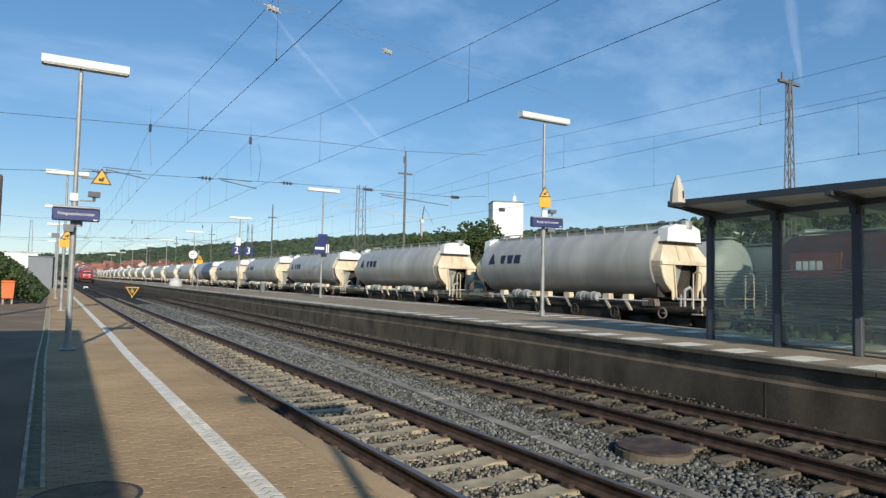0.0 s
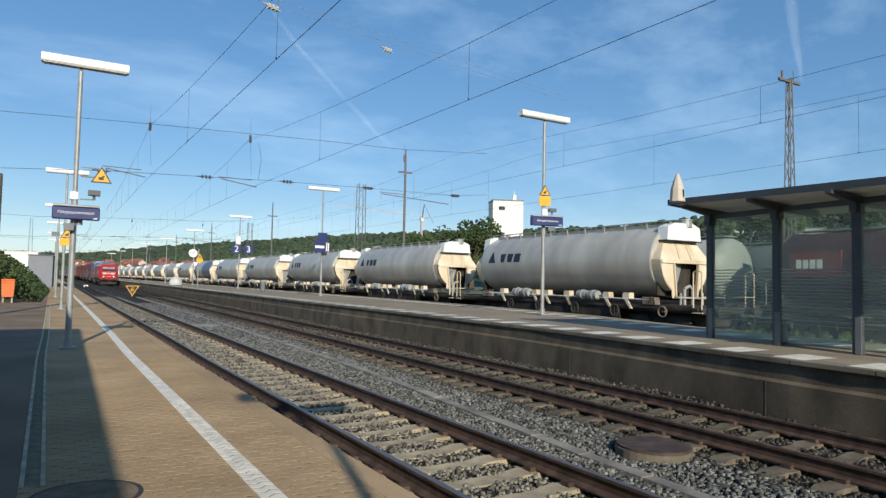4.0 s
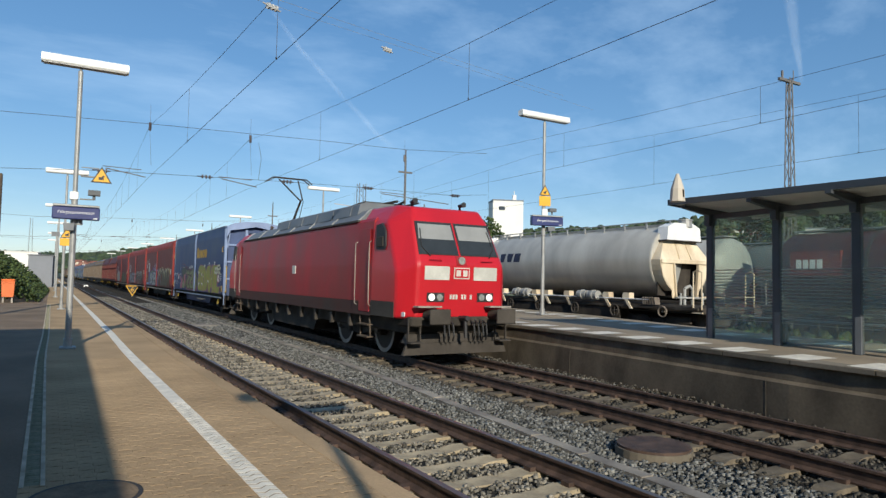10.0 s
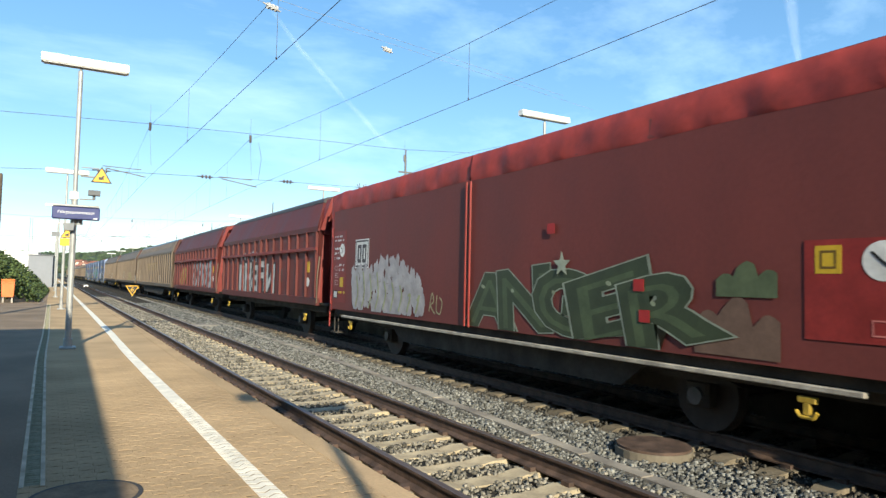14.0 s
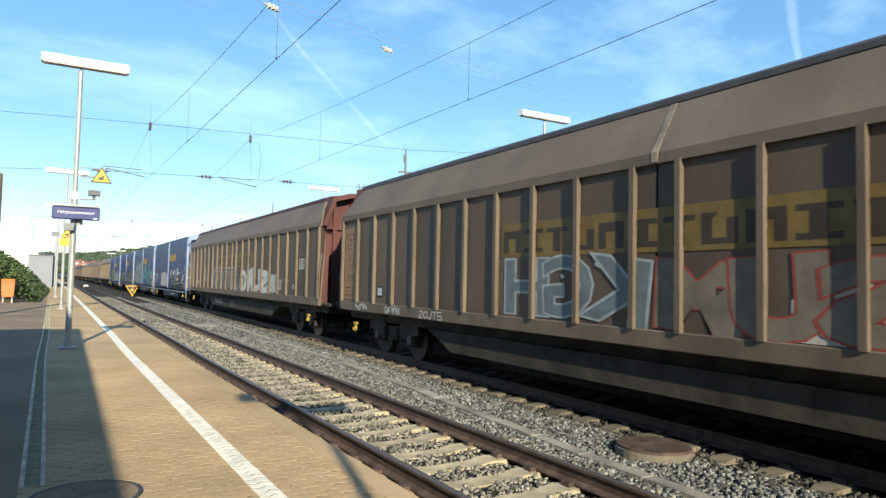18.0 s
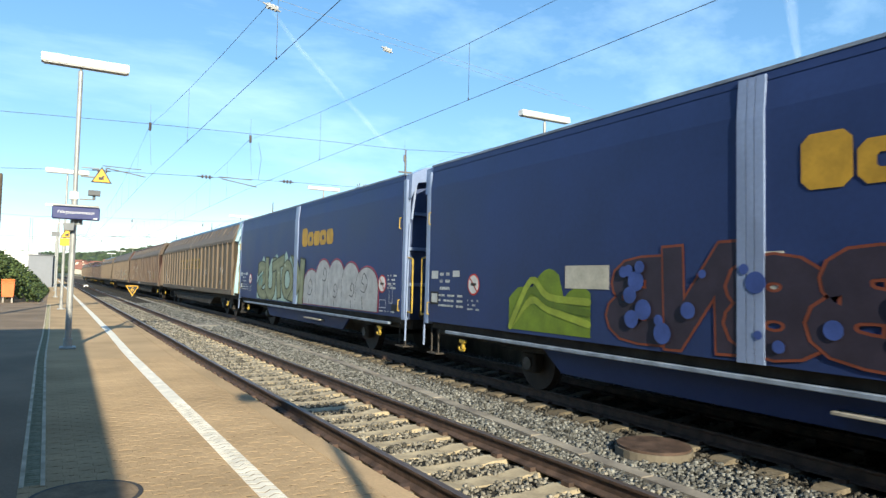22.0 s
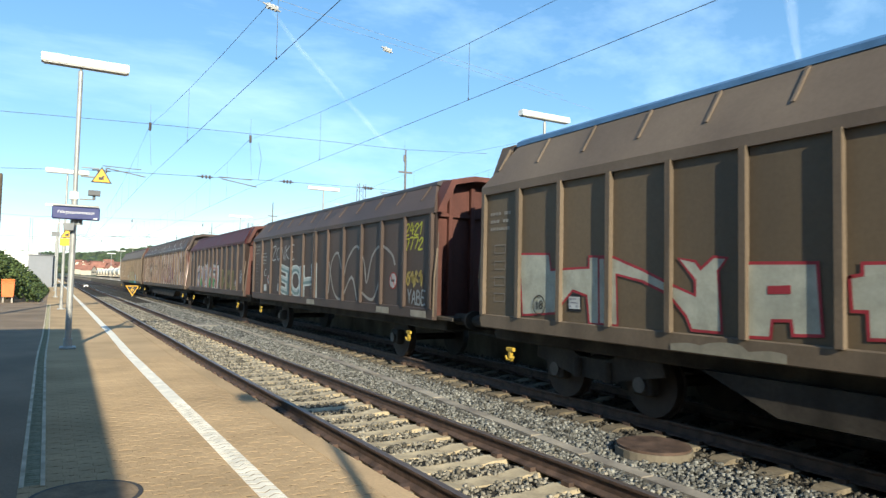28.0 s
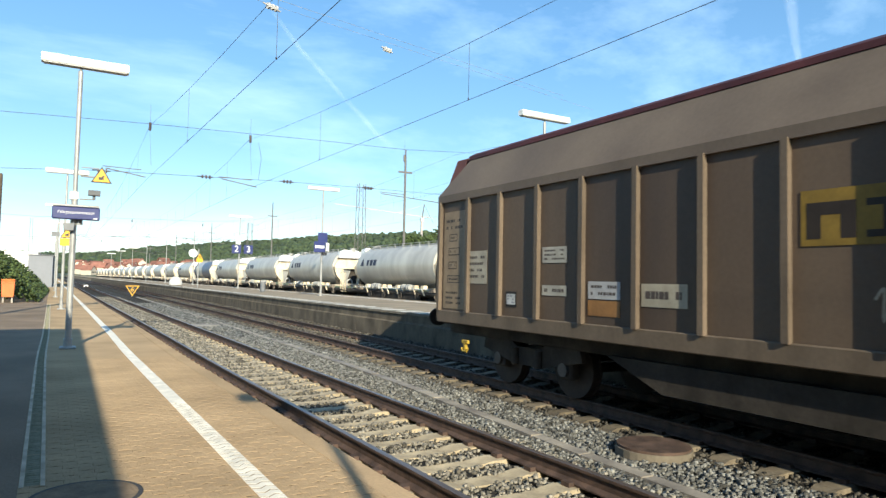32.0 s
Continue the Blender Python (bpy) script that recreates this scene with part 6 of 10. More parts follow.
part("parapet", Geo().box(-2.6, -0.1, 4.4, 0.1, 26.1, 4.5, 0.03), M["grey_steel"], t)
t = thing("white_building", "white rendered flat-roofed building", "building", pose(-4.3, 118, -0.5))
part("wall", Geo().box(-6, 0, 0, 0.6, 14, 5.5, 0.04), M["white_wall"], t)
part("parapet", Geo().box(-6.1, -0.1, 5.5, 0.7, 14.1, 5.6, 0.03), M["white_wall"], t)
lattice_mast(pose(-6.1, 150, -0.5), 13, 0.9, 0.4, "distant thin lattice mast")

# ---- track details ----
def duct_x(y):
    return lay(y, [(-10, 5.2), (6, 5.46), (12, 5.85), (18, 5.98), (60, 6.3)]) + bend(y)


g = Geo()
for k in range(70):
    y0 = -3 + k * 1.0
    for s in range(1):
        xa, xb = duct_x(y0 + 0.01), duct_x(y0 + 0.98)
        jz = random.uniform(-0.008, 0.008)
        g.add([(xa - 0.09, y0 + 0.01, -0.3), (xa + 0.09, y0 + 0.01, -0.3), (xb + 0.09, y0 + 0.98, -0.3), (xb - 0.09, y0 + 0.98, -0.3),
               (xa - 0.09, y0 + 0.01, -0.19 + jz), (xa + 0.09, y0 + 0.01, -0.19 + jz), (xb + 0.09, y0 + 0.98, -0.19 + jz), (xb - 0.09, y0 + 0.98, -0.19 + jz)],
              [(0, 3, 2, 1), (4, 5, 6, 7), (0, 1, 5, 4), (1, 2, 6, 5), (2, 3, 7, 6), (3, 0, 4, 7)])
solid("cable_duct", g, M["concrete"], "pale concrete cable duct covers between the tracks", "cable duct", kind="structure")

t = thing("manhole", "round concrete drain shaft with a rusty lid between the tracks", "manhole", pose(6.35, 5.75, 0))
part("shaft_ring", Geo().tube((0, 0, -0.5), (0, 0, -0.145), 0.46, 28), M["coping"], t)
part("lid", Geo().tube((0, 0, -0.148), (0, 0, -0.115), 0.44, 28), M["rail_side"], t)
t = thing("manhole", "flat pale concrete cover in the ballast", "manhole", pose(5.05, 28.4, 0))
part("slab", Geo().tube((0, 0, -0.4), (0, 0, -0.16), 0.62, 24), M["concrete"], t)
t = thing("manhole", "round cast-iron cover set in the platform", "manhole", pose(0.20, 5.50, P1Z))
part("frame_ring", Geo().tube((0, 0, -0.05), (0, 0, 0.008), 0.385, 36), M["iron"], t)
part("lid", Geo().tube((0, 0, 0.004), (0, 0, 0.012), 0.29, 36), M["lid_dusty"], t)
part("rim", Geo().tube((0, 0, 0.002), (0, 0, 0.0105), 0.35, 36), M["lid_dusty"], t)

t = thing("speed_sign", "yellow triangular board with the figure 6 on a short post", "sign", pose(5.72, 70.3, -0.2))
tri = [(-0.62, 1.0), (0.62, 1.0), (0, -0.02)]
part("board", Geo().prism(tri, "y", -0.02, 0.02), M["sign_yellow"], t)
part("board_rim", Geo().prism([(-0.50, 0.93), (0.50, 0.93), (0, 0.12)], "y", -0.026, -0.021), M["sign_black"], t)
words("6", 0.62, M["sign_yellow"], t, pose(0, -0.03, 0.62, 90, 0, 0), name="numeral")
part("post", Geo().box(-0.05, 0.0, -0.35, 0.05, 0.06, 0.5), M["galv"], t)
for x, y in ((2.9, 118),):
    solid("white_marker_stone", Geo().prism([(x - 0.3, y - 0.3), (x + 0.3, y - 0.3), (x + 0.25, y + 0.3), (x - 0.2, y + 0.3)], "z", -0.3, 0.1), M["sign_white"], "small white marker stone beside the track", "marker")

# older asphalt between the drain and the station building
solid("platform_asphalt", Geo().sweep([(-15.9, P1Z), (-4.0, P1Z), (-4.0, P1Z + 0.008), (-15.9, P1Z + 0.008)], span(1.0, 70.0, 3.0), t1), M["dark_asphalt"], "worn brown asphalt on the rear of the side platform", "asphalt", kind="structure")

# drain channel in the side platform: kerbs and grating plates
ch = thing("drain_channel", "narrow pale drain channel set along the platform", "drain", kind="structure")
for s in (-1, 1):
    part("kerb", Geo().sweep([(-3.91 + s * 0.070 - 0.016, P1Z), (-3.91 + s * 0.070 + 0.016, P1Z), (-3.91 + s * 0.070 + 0.016, P1Z + 0.012), (-3.91 + s * 0.070 - 0.016, P1Z + 0.012)], span(5.9, 40, 2), t1), M["stone_strip"], ch)
plate = Geo().box(-0.052, -0.48, 0, 0.052, 0.48, 0.005)
for k in range(15):
    plate.box(-0.046, -0.455 + k * 0.065, 0.004, 0.046, -0.425 + k * 0.065, 0.009)
plate = plate.mesh("channel_plate", M["grating"])
for k in range(34):
    y = 6.42 + k
    part("channel_plate", plate, None, ch, at=pose(t1(y) - 3.91, y, P1Z + 0.001, 0, 0, 1.1))

# island platform: dashed white lines and coping joints
g1, g2 = Geo(), Geo()
for k in range(160):
    y = 1.0 + k * 1.2
    for fx, s, g in ((edge2, 1, g1), (back2, -1, g2)):
        for ya, yb in ((y, y + 0.58),):
            inset = 0.08 if s > 0 else 0.85
            xa, xb = fx(ya) + s * inset, fx(yb) + s * inset
            w = (0.85 if s > 0 else 0.80) * s
            g.add([(xa, ya, P2Z + 0.004), (xb, yb, P2Z + 0.004), (xb + w, yb, P2Z + 0.004), (xa + w, ya, P2Z + 0.004)], [(0, 1, 2, 3) if s < 0 else (3, 2, 1, 0)])
solid("edge_marking_1", g1, M["white_line"], "dashed white edge marking along the island platform", "painted line", kind="structure")
solid("edge_marking_2", g2, M["white_line"], "dashed white edge marking along the platform's rear side", "painted line", kind="structure")
cp = thing("coping", "grey concrete coping slabs of the island platform", "coping", kind="structure")
for k in range(75):
    ya, yb = -4 + k * 1.25 + 0.012, -4 + (k + 1) * 1.25 - 0.012
    xa, xb = edge2(ya), edge2(yb)
    part("slab", Geo().add([(xa, ya, P2Z - 0.075), (xa + 0.34, ya, P2Z - 0.075), (xb + 0.34, yb, P2Z - 0.075), (xb, yb, P2Z - 0.075), (xa, ya, P2Z - 0.01), (xa + 0.012, ya, P2Z), (xa + 0.34, ya, P2Z), (xb + 0.34, yb, P2Z), (xb + 0.012, yb, P2Z), (xb, yb, P2Z - 0.01)],
                       [(0, 3, 2, 1), (0, 4, 9, 3), (4, 5, 8, 9), (5, 6, 7, 8), (1, 2, 7, 6), (0, 1, 6, 5, 4), (3, 9, 8, 7, 2)]), M["coping"], cp)
joint = Geo().box(-0.082, -0.007, -0.5, -0.075, 0.007, 0.385).mesh("joint_strip", M["concrete_dark"])
for k in range(30):
    y = 1.4 + k * 2.5
    part("joint_strip", joint, None, wall, at=pose(edge2(y) + 0.048, y, 0))

# sleepers of the two near tracks, fastenings, ballast stones
SL = [(-1.3, -0.225), (-1.18, -0.178), (-0.50, -0.182), (-0.28, -0.215), (0.28, -0.215), (0.50, -0.182), (1.18, -0.178), (1.3, -0.225), (1.3, -0.38), (-1.3, -0.38)]
sl_mesh = Geo().prism(SL, "y", -0.13, 0.13).mesh("sleeper", M["sleeper"])
sl_dirty = Geo().prism(SL, "y", -0.12, 0.12).mesh("sleeper", M["sleeper_dirty"])
fast = Geo()
for i in range(-22, 108):
    y = i * 0.6 + 0.3
    for tr, fx in ((track_a, t1), (track_b, t2)):
        part("sleeper", sl_mesh if tr is track_a else sl_dirty, None, tr, at=pose(fx(y) + random.uniform(-0.012, 0.012), y + random.uniform(-0.015, 0.015), 0, 0, 0, random.uniform(-0.5, 0.5)))
        if y < 30:
            for s in (-0.7525, 0.7525):
                for k in (-0.11, 0.11):
                    x = fx(y) + s + k
                    fast.box(x - 0.035, y - 0.06, -0.18, x + 0.035, y + 0.06, -0.135)
solid("rail_fastenings", fast, M["rail_side"], "rusty rail clips on the sleepers", "rail clip", kind="stuff")


def stones(name, n_target, region, label, size, seed, mat="stone"):
    rng = np.random.default_rng(seed)
    P = region(rng, n_target)
    n = len(P)
    base = np.array([(x, y, z) for z in (-1, 1) for y in (-1, 1) for x in (-1, 1)], float)
    v = base[None] * rng.uniform(0.55, 1.0, (n, 8, 3)) * rng.uniform(0.7, 1.25, (n, 1, 3))
    a, b = rng.uniform(0, 6.28, n), rng.uniform(-0.7, 0.7, n)
    ca, sa, cb, sb = np.cos(a)[:, None], np.sin(a)[:, None], np.cos(b)[:, None], np.sin(b)[:, None]
    x = v[..., 0] * ca - v[..., 1] * sa
    y = v[..., 0] * sa + v[..., 1] * ca
    z = v[..., 2]
    y, z = y * cb - z * sb, y * sb + z * cb
    sc = (size * rng.uniform(0.6, 1.35, n) * np.clip(P[:, 1] / 14, 1, 2.2))[:, None]
    co = np.stack([x * sc + P[:, :1], y * sc + P[:, 1:2], z * sc * 0.8 + P[:, 2:3]], -1).reshape(-1, 3)
    quads = np.array([(4, 5, 7, 6), (0, 1, 5, 4), (2, 6, 7, 3), (0, 4, 6, 2), (1, 3, 7, 5)])
    f = (np.arange(n)[:, None, None] * 8 + quads[None]).reshape(-1)
    me = bpy.data.meshes.new(name)
    me.vertices.add(n * 8)
    me.vertices.foreach_set("co", co.reshape(-1))
    me.loops.add(len(f))
    me.loops.foreach_set("vertex_index", f)
    me.polygons.add(len(f) // 4)
    me.polygons.foreach_set("loop_start", np.arange(0, len(f), 4))
    me.update(calc_edges=True)
    me.materials.append(M[mat])
    return tagged(new(name, me), label, "ballast", kind="stuff")


vt1, vt2, vb = np.vectorize(t1), np.vectorize(t2), np.vectorize(duct_x)


def spread(rng, n, lo, hi, y0, y1, z, power=1.5):
    u = rng.uniform(0, 1, n)
    y = y0 + (y1 - y0) * u ** power
    w = rng.uniform(lo, hi, n)
    return y, w


def bed_1(rng, n):
    y, w = spread(rng, n, -1.45, 1.45, -6, 66, 0)
    k = np.abs(((y - 0.3) / 0.6 + 0.5) % 1.0 - 0.5) > 0.185 + 0.03 * np.sin(y * 9 + w * 7)
    k |= np.abs(w) > 1.28
    k &= np.abs(np.abs(w) - 0.7525) > 0.09
    y, w = y[k], w[k]
    return np.stack([vt1(y) + w, y, -0.232 + rng.uniform(-0.01, 0.038, len(y))], -1)


def bed_2(rng, n):
    y, w = spread(rng, n, -1.5, 1.75, -6, 66, 0)
    k = np.abs(((y - 0.3) / 0.6 + 0.5) % 1.0 - 0.5) > 0.17
    k |= np.abs(w) > 1.2
    k &= np.abs(np.abs(w) - 0.7525) > 0.09
    y, w = y[k], w[k]
    return np.stack([vt2(y) + w, y, -0.232 + rng.uniform(-0.01, 0.035, len(y)) + np.clip(w - 1.2, 0, 1) * 0.18], -1)


def bed_mid(rng, n):
    u = rng.uniform(0, 1, n)
    y = -6 + 58 * u ** 1.5
    a, b = vt1(y) + 1.25, vt2(y) - 1.3
    x = a + (b - a) * rng.uniform(0, 1, n)
    d = np.abs(x - vb(y))
    k = (d > 0.10) & (((x - 6.35) ** 2 + (y - 5.75) ** 2) > 0.25) & (((x - 5.05) ** 2 + (y - 28.4) ** 2) > 0.4)
    x, y = x[k], y[k]
    return np.stack([x, y, -0.245 + rng.uniform(-0.015, 0.04, len(y))], -1)


def bed_back(rng, n):
    u = rng.uniform(0, 1, n)
    y = -6 + 54 * u ** 1.4
    x = vt2(y) + rng.uniform(1.4, 1.95, n)
    return np.stack([x, y, -0.235 + rng.uniform(-0.01, 0.04, n)], -1)


stones("ballast", 72000, bed_1, "loose grey ballast stones between the sleepers", 0.0195, 1, "stone_pale")
stones("ballast", 52000, bed_2, "loose brown-grey ballast stones of the second track", 0.020, 2, "stone_brown")
stones("ballast", 78000, bed_mid, "loose grey ballast stones between the two tracks", 0.021, 3)
stones("ballast", 12000, bed_back, "pale ballast stones along the platform wall", 0.022, 4)

# ---- hills, woods and town ----
RIDGE = [(-260, 950, 22), (-120, 950, 26), (13, 930, 23), (100, 920, 36), (184, 900, 45), (230, 800, 47), (266, 700, 49), (315, 600, 50), (345, 480, 47), (380, 360, 46), (394, 300, 50), (411, 200, 51), (440, 60, 50), (460, -200, 48), (420, -500, 40)]


def on_hill(u, v):
    """u along the ridge 0..1, v from the foot (0) to the crest (1)."""
    k = u * (len(RIDGE) - 1)
    i = min(int(k), len(RIDGE) - 2)
    f = k - i
    a, b = RIDGE[i], RIDGE[i + 1]
    x, y, z = [a[j] + (b[j] - a[j]) * f for j in range(3)]
    s = 0.55 + 0.45 * v
    h = -0.6 + (z + 0.6) * (v ** 1.25)
    return x * s, y * s, h


nu, nv = 90, 14
v = [on_hill(i / nu, j / nv) for i in range(nu + 1) for j in range(nv + 1)]
v += [(on_hill(i / nu, 1)[0] * 1.6, on_hill(i / nu, 1)[1] * 1.6, on_hill(i / nu, 1)[2] * 0.7) for i in range(nu + 1)]
f = [(i * (nv + 1) + j, (i + 1) * (nv + 1) + j, (i + 1) * (nv + 1) + j + 1, i * (nv + 1) + j + 1) for i in range(nu) for j in range(nv)]
o = (nu + 1) * (nv + 1)
f += [(i * (nv + 1) + nv, (i + 1) * (nv + 1) + nv, o + i + 1, o + i) for i in range(nu)]
solid("hillside", Geo().add(v, f), M["wood_far"], "low wooded ridge behind the town", "hill", kind="structure")


def clump_mesh(name, pts, sizes, mat, label, category, seed, squash=0.8, kind="stuff"):
    """Many small irregular leaf clumps as one object."""
    rng = np.random.default_rng(seed)
    t = (1 + 5 ** 0.5) / 2
    ico = np.array([(-1, t, 0), (1, t, 0), (-1, -t, 0), (1, -t, 0), (0, -1, t), (0, 1, t), (0, -1, -t), (0, 1, -t), (t, 0, -1), (t, 0, 1), (-t, 0, -1), (-t, 0, 1)]) / 1.9
    tri = np.array([(0, 11, 5), (0, 5, 1), (0, 1, 7), (0, 7, 10), (0, 10, 11), (1, 5, 9), (5, 11, 4), (11, 10, 2), (10, 7, 6), (7, 1, 8), (3, 9, 4), (3, 4, 2), (3, 2, 6), (3, 6, 8), (3, 8, 9), (4, 9, 5), (2, 4, 11), (6, 2, 10), (8, 6, 7), (9, 8, 1)])
    P, S = np.array(pts, float), np.array(sizes, float)
    n = len(P)
    vv = ico[None] * rng.uniform(0.6, 1.3, (n, 12, 1)) * S[:, None, None]
    vv[..., 2] *= squash
    co = (vv + P[:, None]).reshape(-1, 3)
    f = (np.arange(n)[:, None, None] * 12 + tri[None]).reshape(-1)
    me = bpy.data.meshes.new(name)
    me.vertices.add(n * 12)
    me.vertices.foreach_set("co", co.reshape(-1))
    me.loops.add(len(f))
    me.loops.foreach_set("vertex_index", f)
    me.polygons.add(len(f) // 3)
    me.polygons.foreach_set("loop_start", np.arange(0, len(f), 3))
    me.update(calc_edges=True)
    me.materials.append(mat)
    return me


rng = np.random.default_rng(11)
pts, sz = [], []
for i in range(17000):
    u, w = rng.uniform(0.1, 0.93), rng.uniform(0.12, 1.0) ** 0.8
    x, y, z = on_hill(u, w)
    d = math.hypot(x, y)
    s = rng.uniform(1.3, 3.4) * (0.6 + d / 1100)
    pts.append((x + rng.uniform(-8, 8), y + rng.uniform(-8, 8), z + s * 0.35))
    sz.append(s)
tagged(new("far_woods", clump_mesh("far_woods", pts, sz, M["wood_far"], "", "", 5)), "dense green deciduous woods on the ridge", "woods", kind="stuff")


def tree(x, y, z, h, r, seed, label="broad green deciduous tree with an uneven crown", n=1400, mat="leaf"):
    rng = np.random.default_rng(seed)
    t = thing("tree", label, "tree", pose(x, y, z))
    trunk = Geo().tube((0, 0, 0), (0.1, 0, h * 0.4), 0.035 * h, 9, 0.02 * h)
    for k in range(6):
        a = k * 1.05 + rng.uniform(0, 0.5)
        trunk.tube((0.1, 0, h * (0.28 + 0.03 * k)), (r * 0.7 * math.cos(a), r * 0.7 * math.sin(a), h * (0.55 + 0.05 * k)), 0.014 * h, 6, 0.004 * h)
    part("trunk", trunk, M["bark"], t)
    lobes = [(rng.uniform(-0.55, 0.55) * r, rng.uniform(-0.55, 0.55) * r, h * rng.uniform(0.40, 0.86), r * rng.uniform(0.35, 0.6)) for _ in range(9)]
    P, S = [], []
    for i in range(n):
        lx, ly, lz, lr = lobes[i % 9]
        d = rng.normal(size=3)
        d = d / np.linalg.norm(d) * lr * rng.uniform(0.55, 1.08)
        P.append((lx + d[0], ly + d[1], lz + d[2] * 0.85))
        S.append(rng.uniform(0.028, 0.068) * r)
    part("crown", clump_mesh("crown", P, S, M[mat], "", "", seed + 1), None, t)
    return t


# the taller trees behind the wagons beside the white tower
for i, (x, y, h, r) in enumerate(((84, 140, 17, 6), (91, 143, 20, 7), (98, 145, 19, 6.5), (76, 138, 14, 5.5), (70, 137, 13, 5), (103, 142, 14, 5), (64, 140, 12, 5), (80, 139, 16, 5.5), (73, 141, 15, 5.5), (87, 137, 17, 6), (108, 128, 12, 4.5))):
    tree(x, y, -0.5, h, r, 40 + i)
# yard edge behind the shelter
for i, (x, y, h, r) in enumerate(((60, 40, 11, 4.5), (66, 34, 12, 5), (70, 27, 13, 5.5), (72, 20, 13, 5.5), (68, 13, 12, 5), (74, 6, 13, 5.5), (80, 36, 13, 5.5), (64, 47, 10, 4.5), (70, 55, 10, 4.5))):
    tree(x, y, -0.5, h, r, 80 + i)

# bush by the platform on the left
P, S = [], []
rng = np.random.default_rng(23)
for i in range(9000):
    y = rng.uniform(42.5, 70)
    top = 3.5 - (y - 42) * 0.02
    a, b = rng.uniform(0, 1), rng.uniform(0, 1)
    x = -7.5 + 6.3 * a
    hh = top * (1 - (max(0, a - 0.50) / 0.52) ** 1.6) * (0.92 + 0.1 * math.sin(y * 1.7 + x * 2.3))
    P.append((x, y, 0.15 + hh * b ** 0.5))
    S.append(rng.uniform(0.04, 0.13))
bush = thing("bush", "dense green bush beside the platform end", "bush")
part("stems", Geo().tube((-4, 46, 0), (-3.6, 46.5, 1.8), 0.07, 6).tube((-4.5, 52, 0), (-4.2, 52, 1.8), 0.07, 6).tube((-5, 60, 0), (-4.8, 60, 1.6), 0.07, 6), M["bark"], bush)
part("leaves", clump_mesh("leaves", P, S, M["leaf"], "", "", 9), None, bush)

# tall grass between the yard tracks
P, S = [], []
for i in range(2600):
    y = rng.uniform(0, 70)
    P.append((21.2 + rng.normal() * 0.5 + (4.6 if i % 3 == 0 else 0) + (8.5 if i % 5 == 0 else 0), y, -0.1 + rng.uniform(0, 0.35)))
    S.append(rng.uniform(0.06, 0.2))
tagged(new("grass", clump_mesh("grass", P, S, M["leaf"], "", "", 10, 1.3)), "weeds and grass tufts between the yard tracks", "grass", kind="stuff")

# town
def house(x, y, z, w, d, h, rz, seed):
    t = thing("house", "pale rendered house with a red tiled gable roof", "house", pose(x, y, z, 0, 0, rz), "houses of the far town")
    part("wall", Geo().prism([(-w / 2, 0), (w / 2, 0), (w / 2, h), (0, h + w * 0.42), (-w / 2, h)], "y", -d / 2, d / 2), M["plaster"], t)
    part("roof", Geo().prism([(-w / 2 - 0.5, h - 0.35), (0, h + w * 0.46), (w / 2 + 0.5, h - 0.35), (w / 2 + 0.5, h - 0.05), (0, h + w * 0.46 + 0.35), (-w / 2 - 0.5, h - 0.05)], "y", -d / 2 - 0.5, d / 2 + 0.5), M["tiles"], t)
    for k in (-1, 0, 1):
        part("window", Geo().box(k * w * 0.28 - 0.5, -d / 2 - 0.05, h * 0.45, k * w * 0.28 + 0.5, -d / 2 + 0.02, h * 0.75), M["dark_window"], t)
    return t


rng = np.random.default_rng(31)
for i in range(64):
    u = rng.uniform(0.142, 0.262)
    x, y, z = on_hill(u, rng.uniform(0.12, 0.36))
    house(x, y, z - 0.6, rng.uniform(6, 9.5), rng.uniform(7, 11), rng.uniform(4, 5.5), rng.uniform(0, 180), i)
for x, y in ((95, 210), (100, 225), (88, 235), (118, 260)):
    house(x, y, -0.5, 11, 13, 6, 30 + x, 1)
t = thing("tower_silo", "plain white windowless silo tower with a small aerial", "tower", pose(178.5, 252, -0.5, 0, 0, -24))
part("wall", Geo().box(-6, 0, 0, 8.6, 12, 41, 0.1), M["white_wall"], t)
part("roof", Geo().box(-6.2, -0.2, 41, 8.8, 12.2, 41.6, 0.1), M["grey_wall"], t)
part("aerial", Geo().box(4.5, 5, 41.6, 6.2, 6, 44.6).tube((5.3, 5.5, 44.6), (5.3, 5.5, 46.5), 0.15, 6), M["white_wall"], t)
part("opening", Geo().box(-3.2, -0.08, 36.5, -0.2, 0.05, 38.3), M["dark_window"], t)
t = thing("tower_crane", "faded red tower crane with a long jib", "crane", pose(186, 350, -0.5))
part("tower", Geo().box(-0.5, -0.5, 0, 0.5, 0.5, 39), M["crane_red"], t)
part("jib", Geo().tube((8, 0, 41.0), (-56, 0, 45.0), 0.24, 4).tube((0, 0, 48), (-20, 0, 41.5), 0.12, 4), M["crane_red"], t)
part("cab", Geo().box(-0.9, -0.9, 38.6, 0.9, 0.9, 40.6), M["white_wall"], t)
part("apex", Geo().tube((0, 0, 39), (1.5, 0, 49), 0.4, 5).tube((1.5, 0, 49), (8, 0, 38), 0.12, 4), M["lattice"], t)
t = thing("white_building", "long pale flat building on the slope beyond the yard", "building", pose(247, 180, 10, 0, 0, -50))
part("wall", Geo().box(0, 0, 0, 34, 10, 16.5, 0.1), M["white_wall"], t)
part("roof", Geo().box(-0.3, -0.3, 16.5, 34.3, 10.3, 17.2, 0.1), M["grey_wall"], t)
for k in range(7):
    part("window", Geo().box(2 + k * 4.5, -0.06, 11.5, 4.6 + k * 4.5, 0.05, 13.6), M["dark_window"], t)

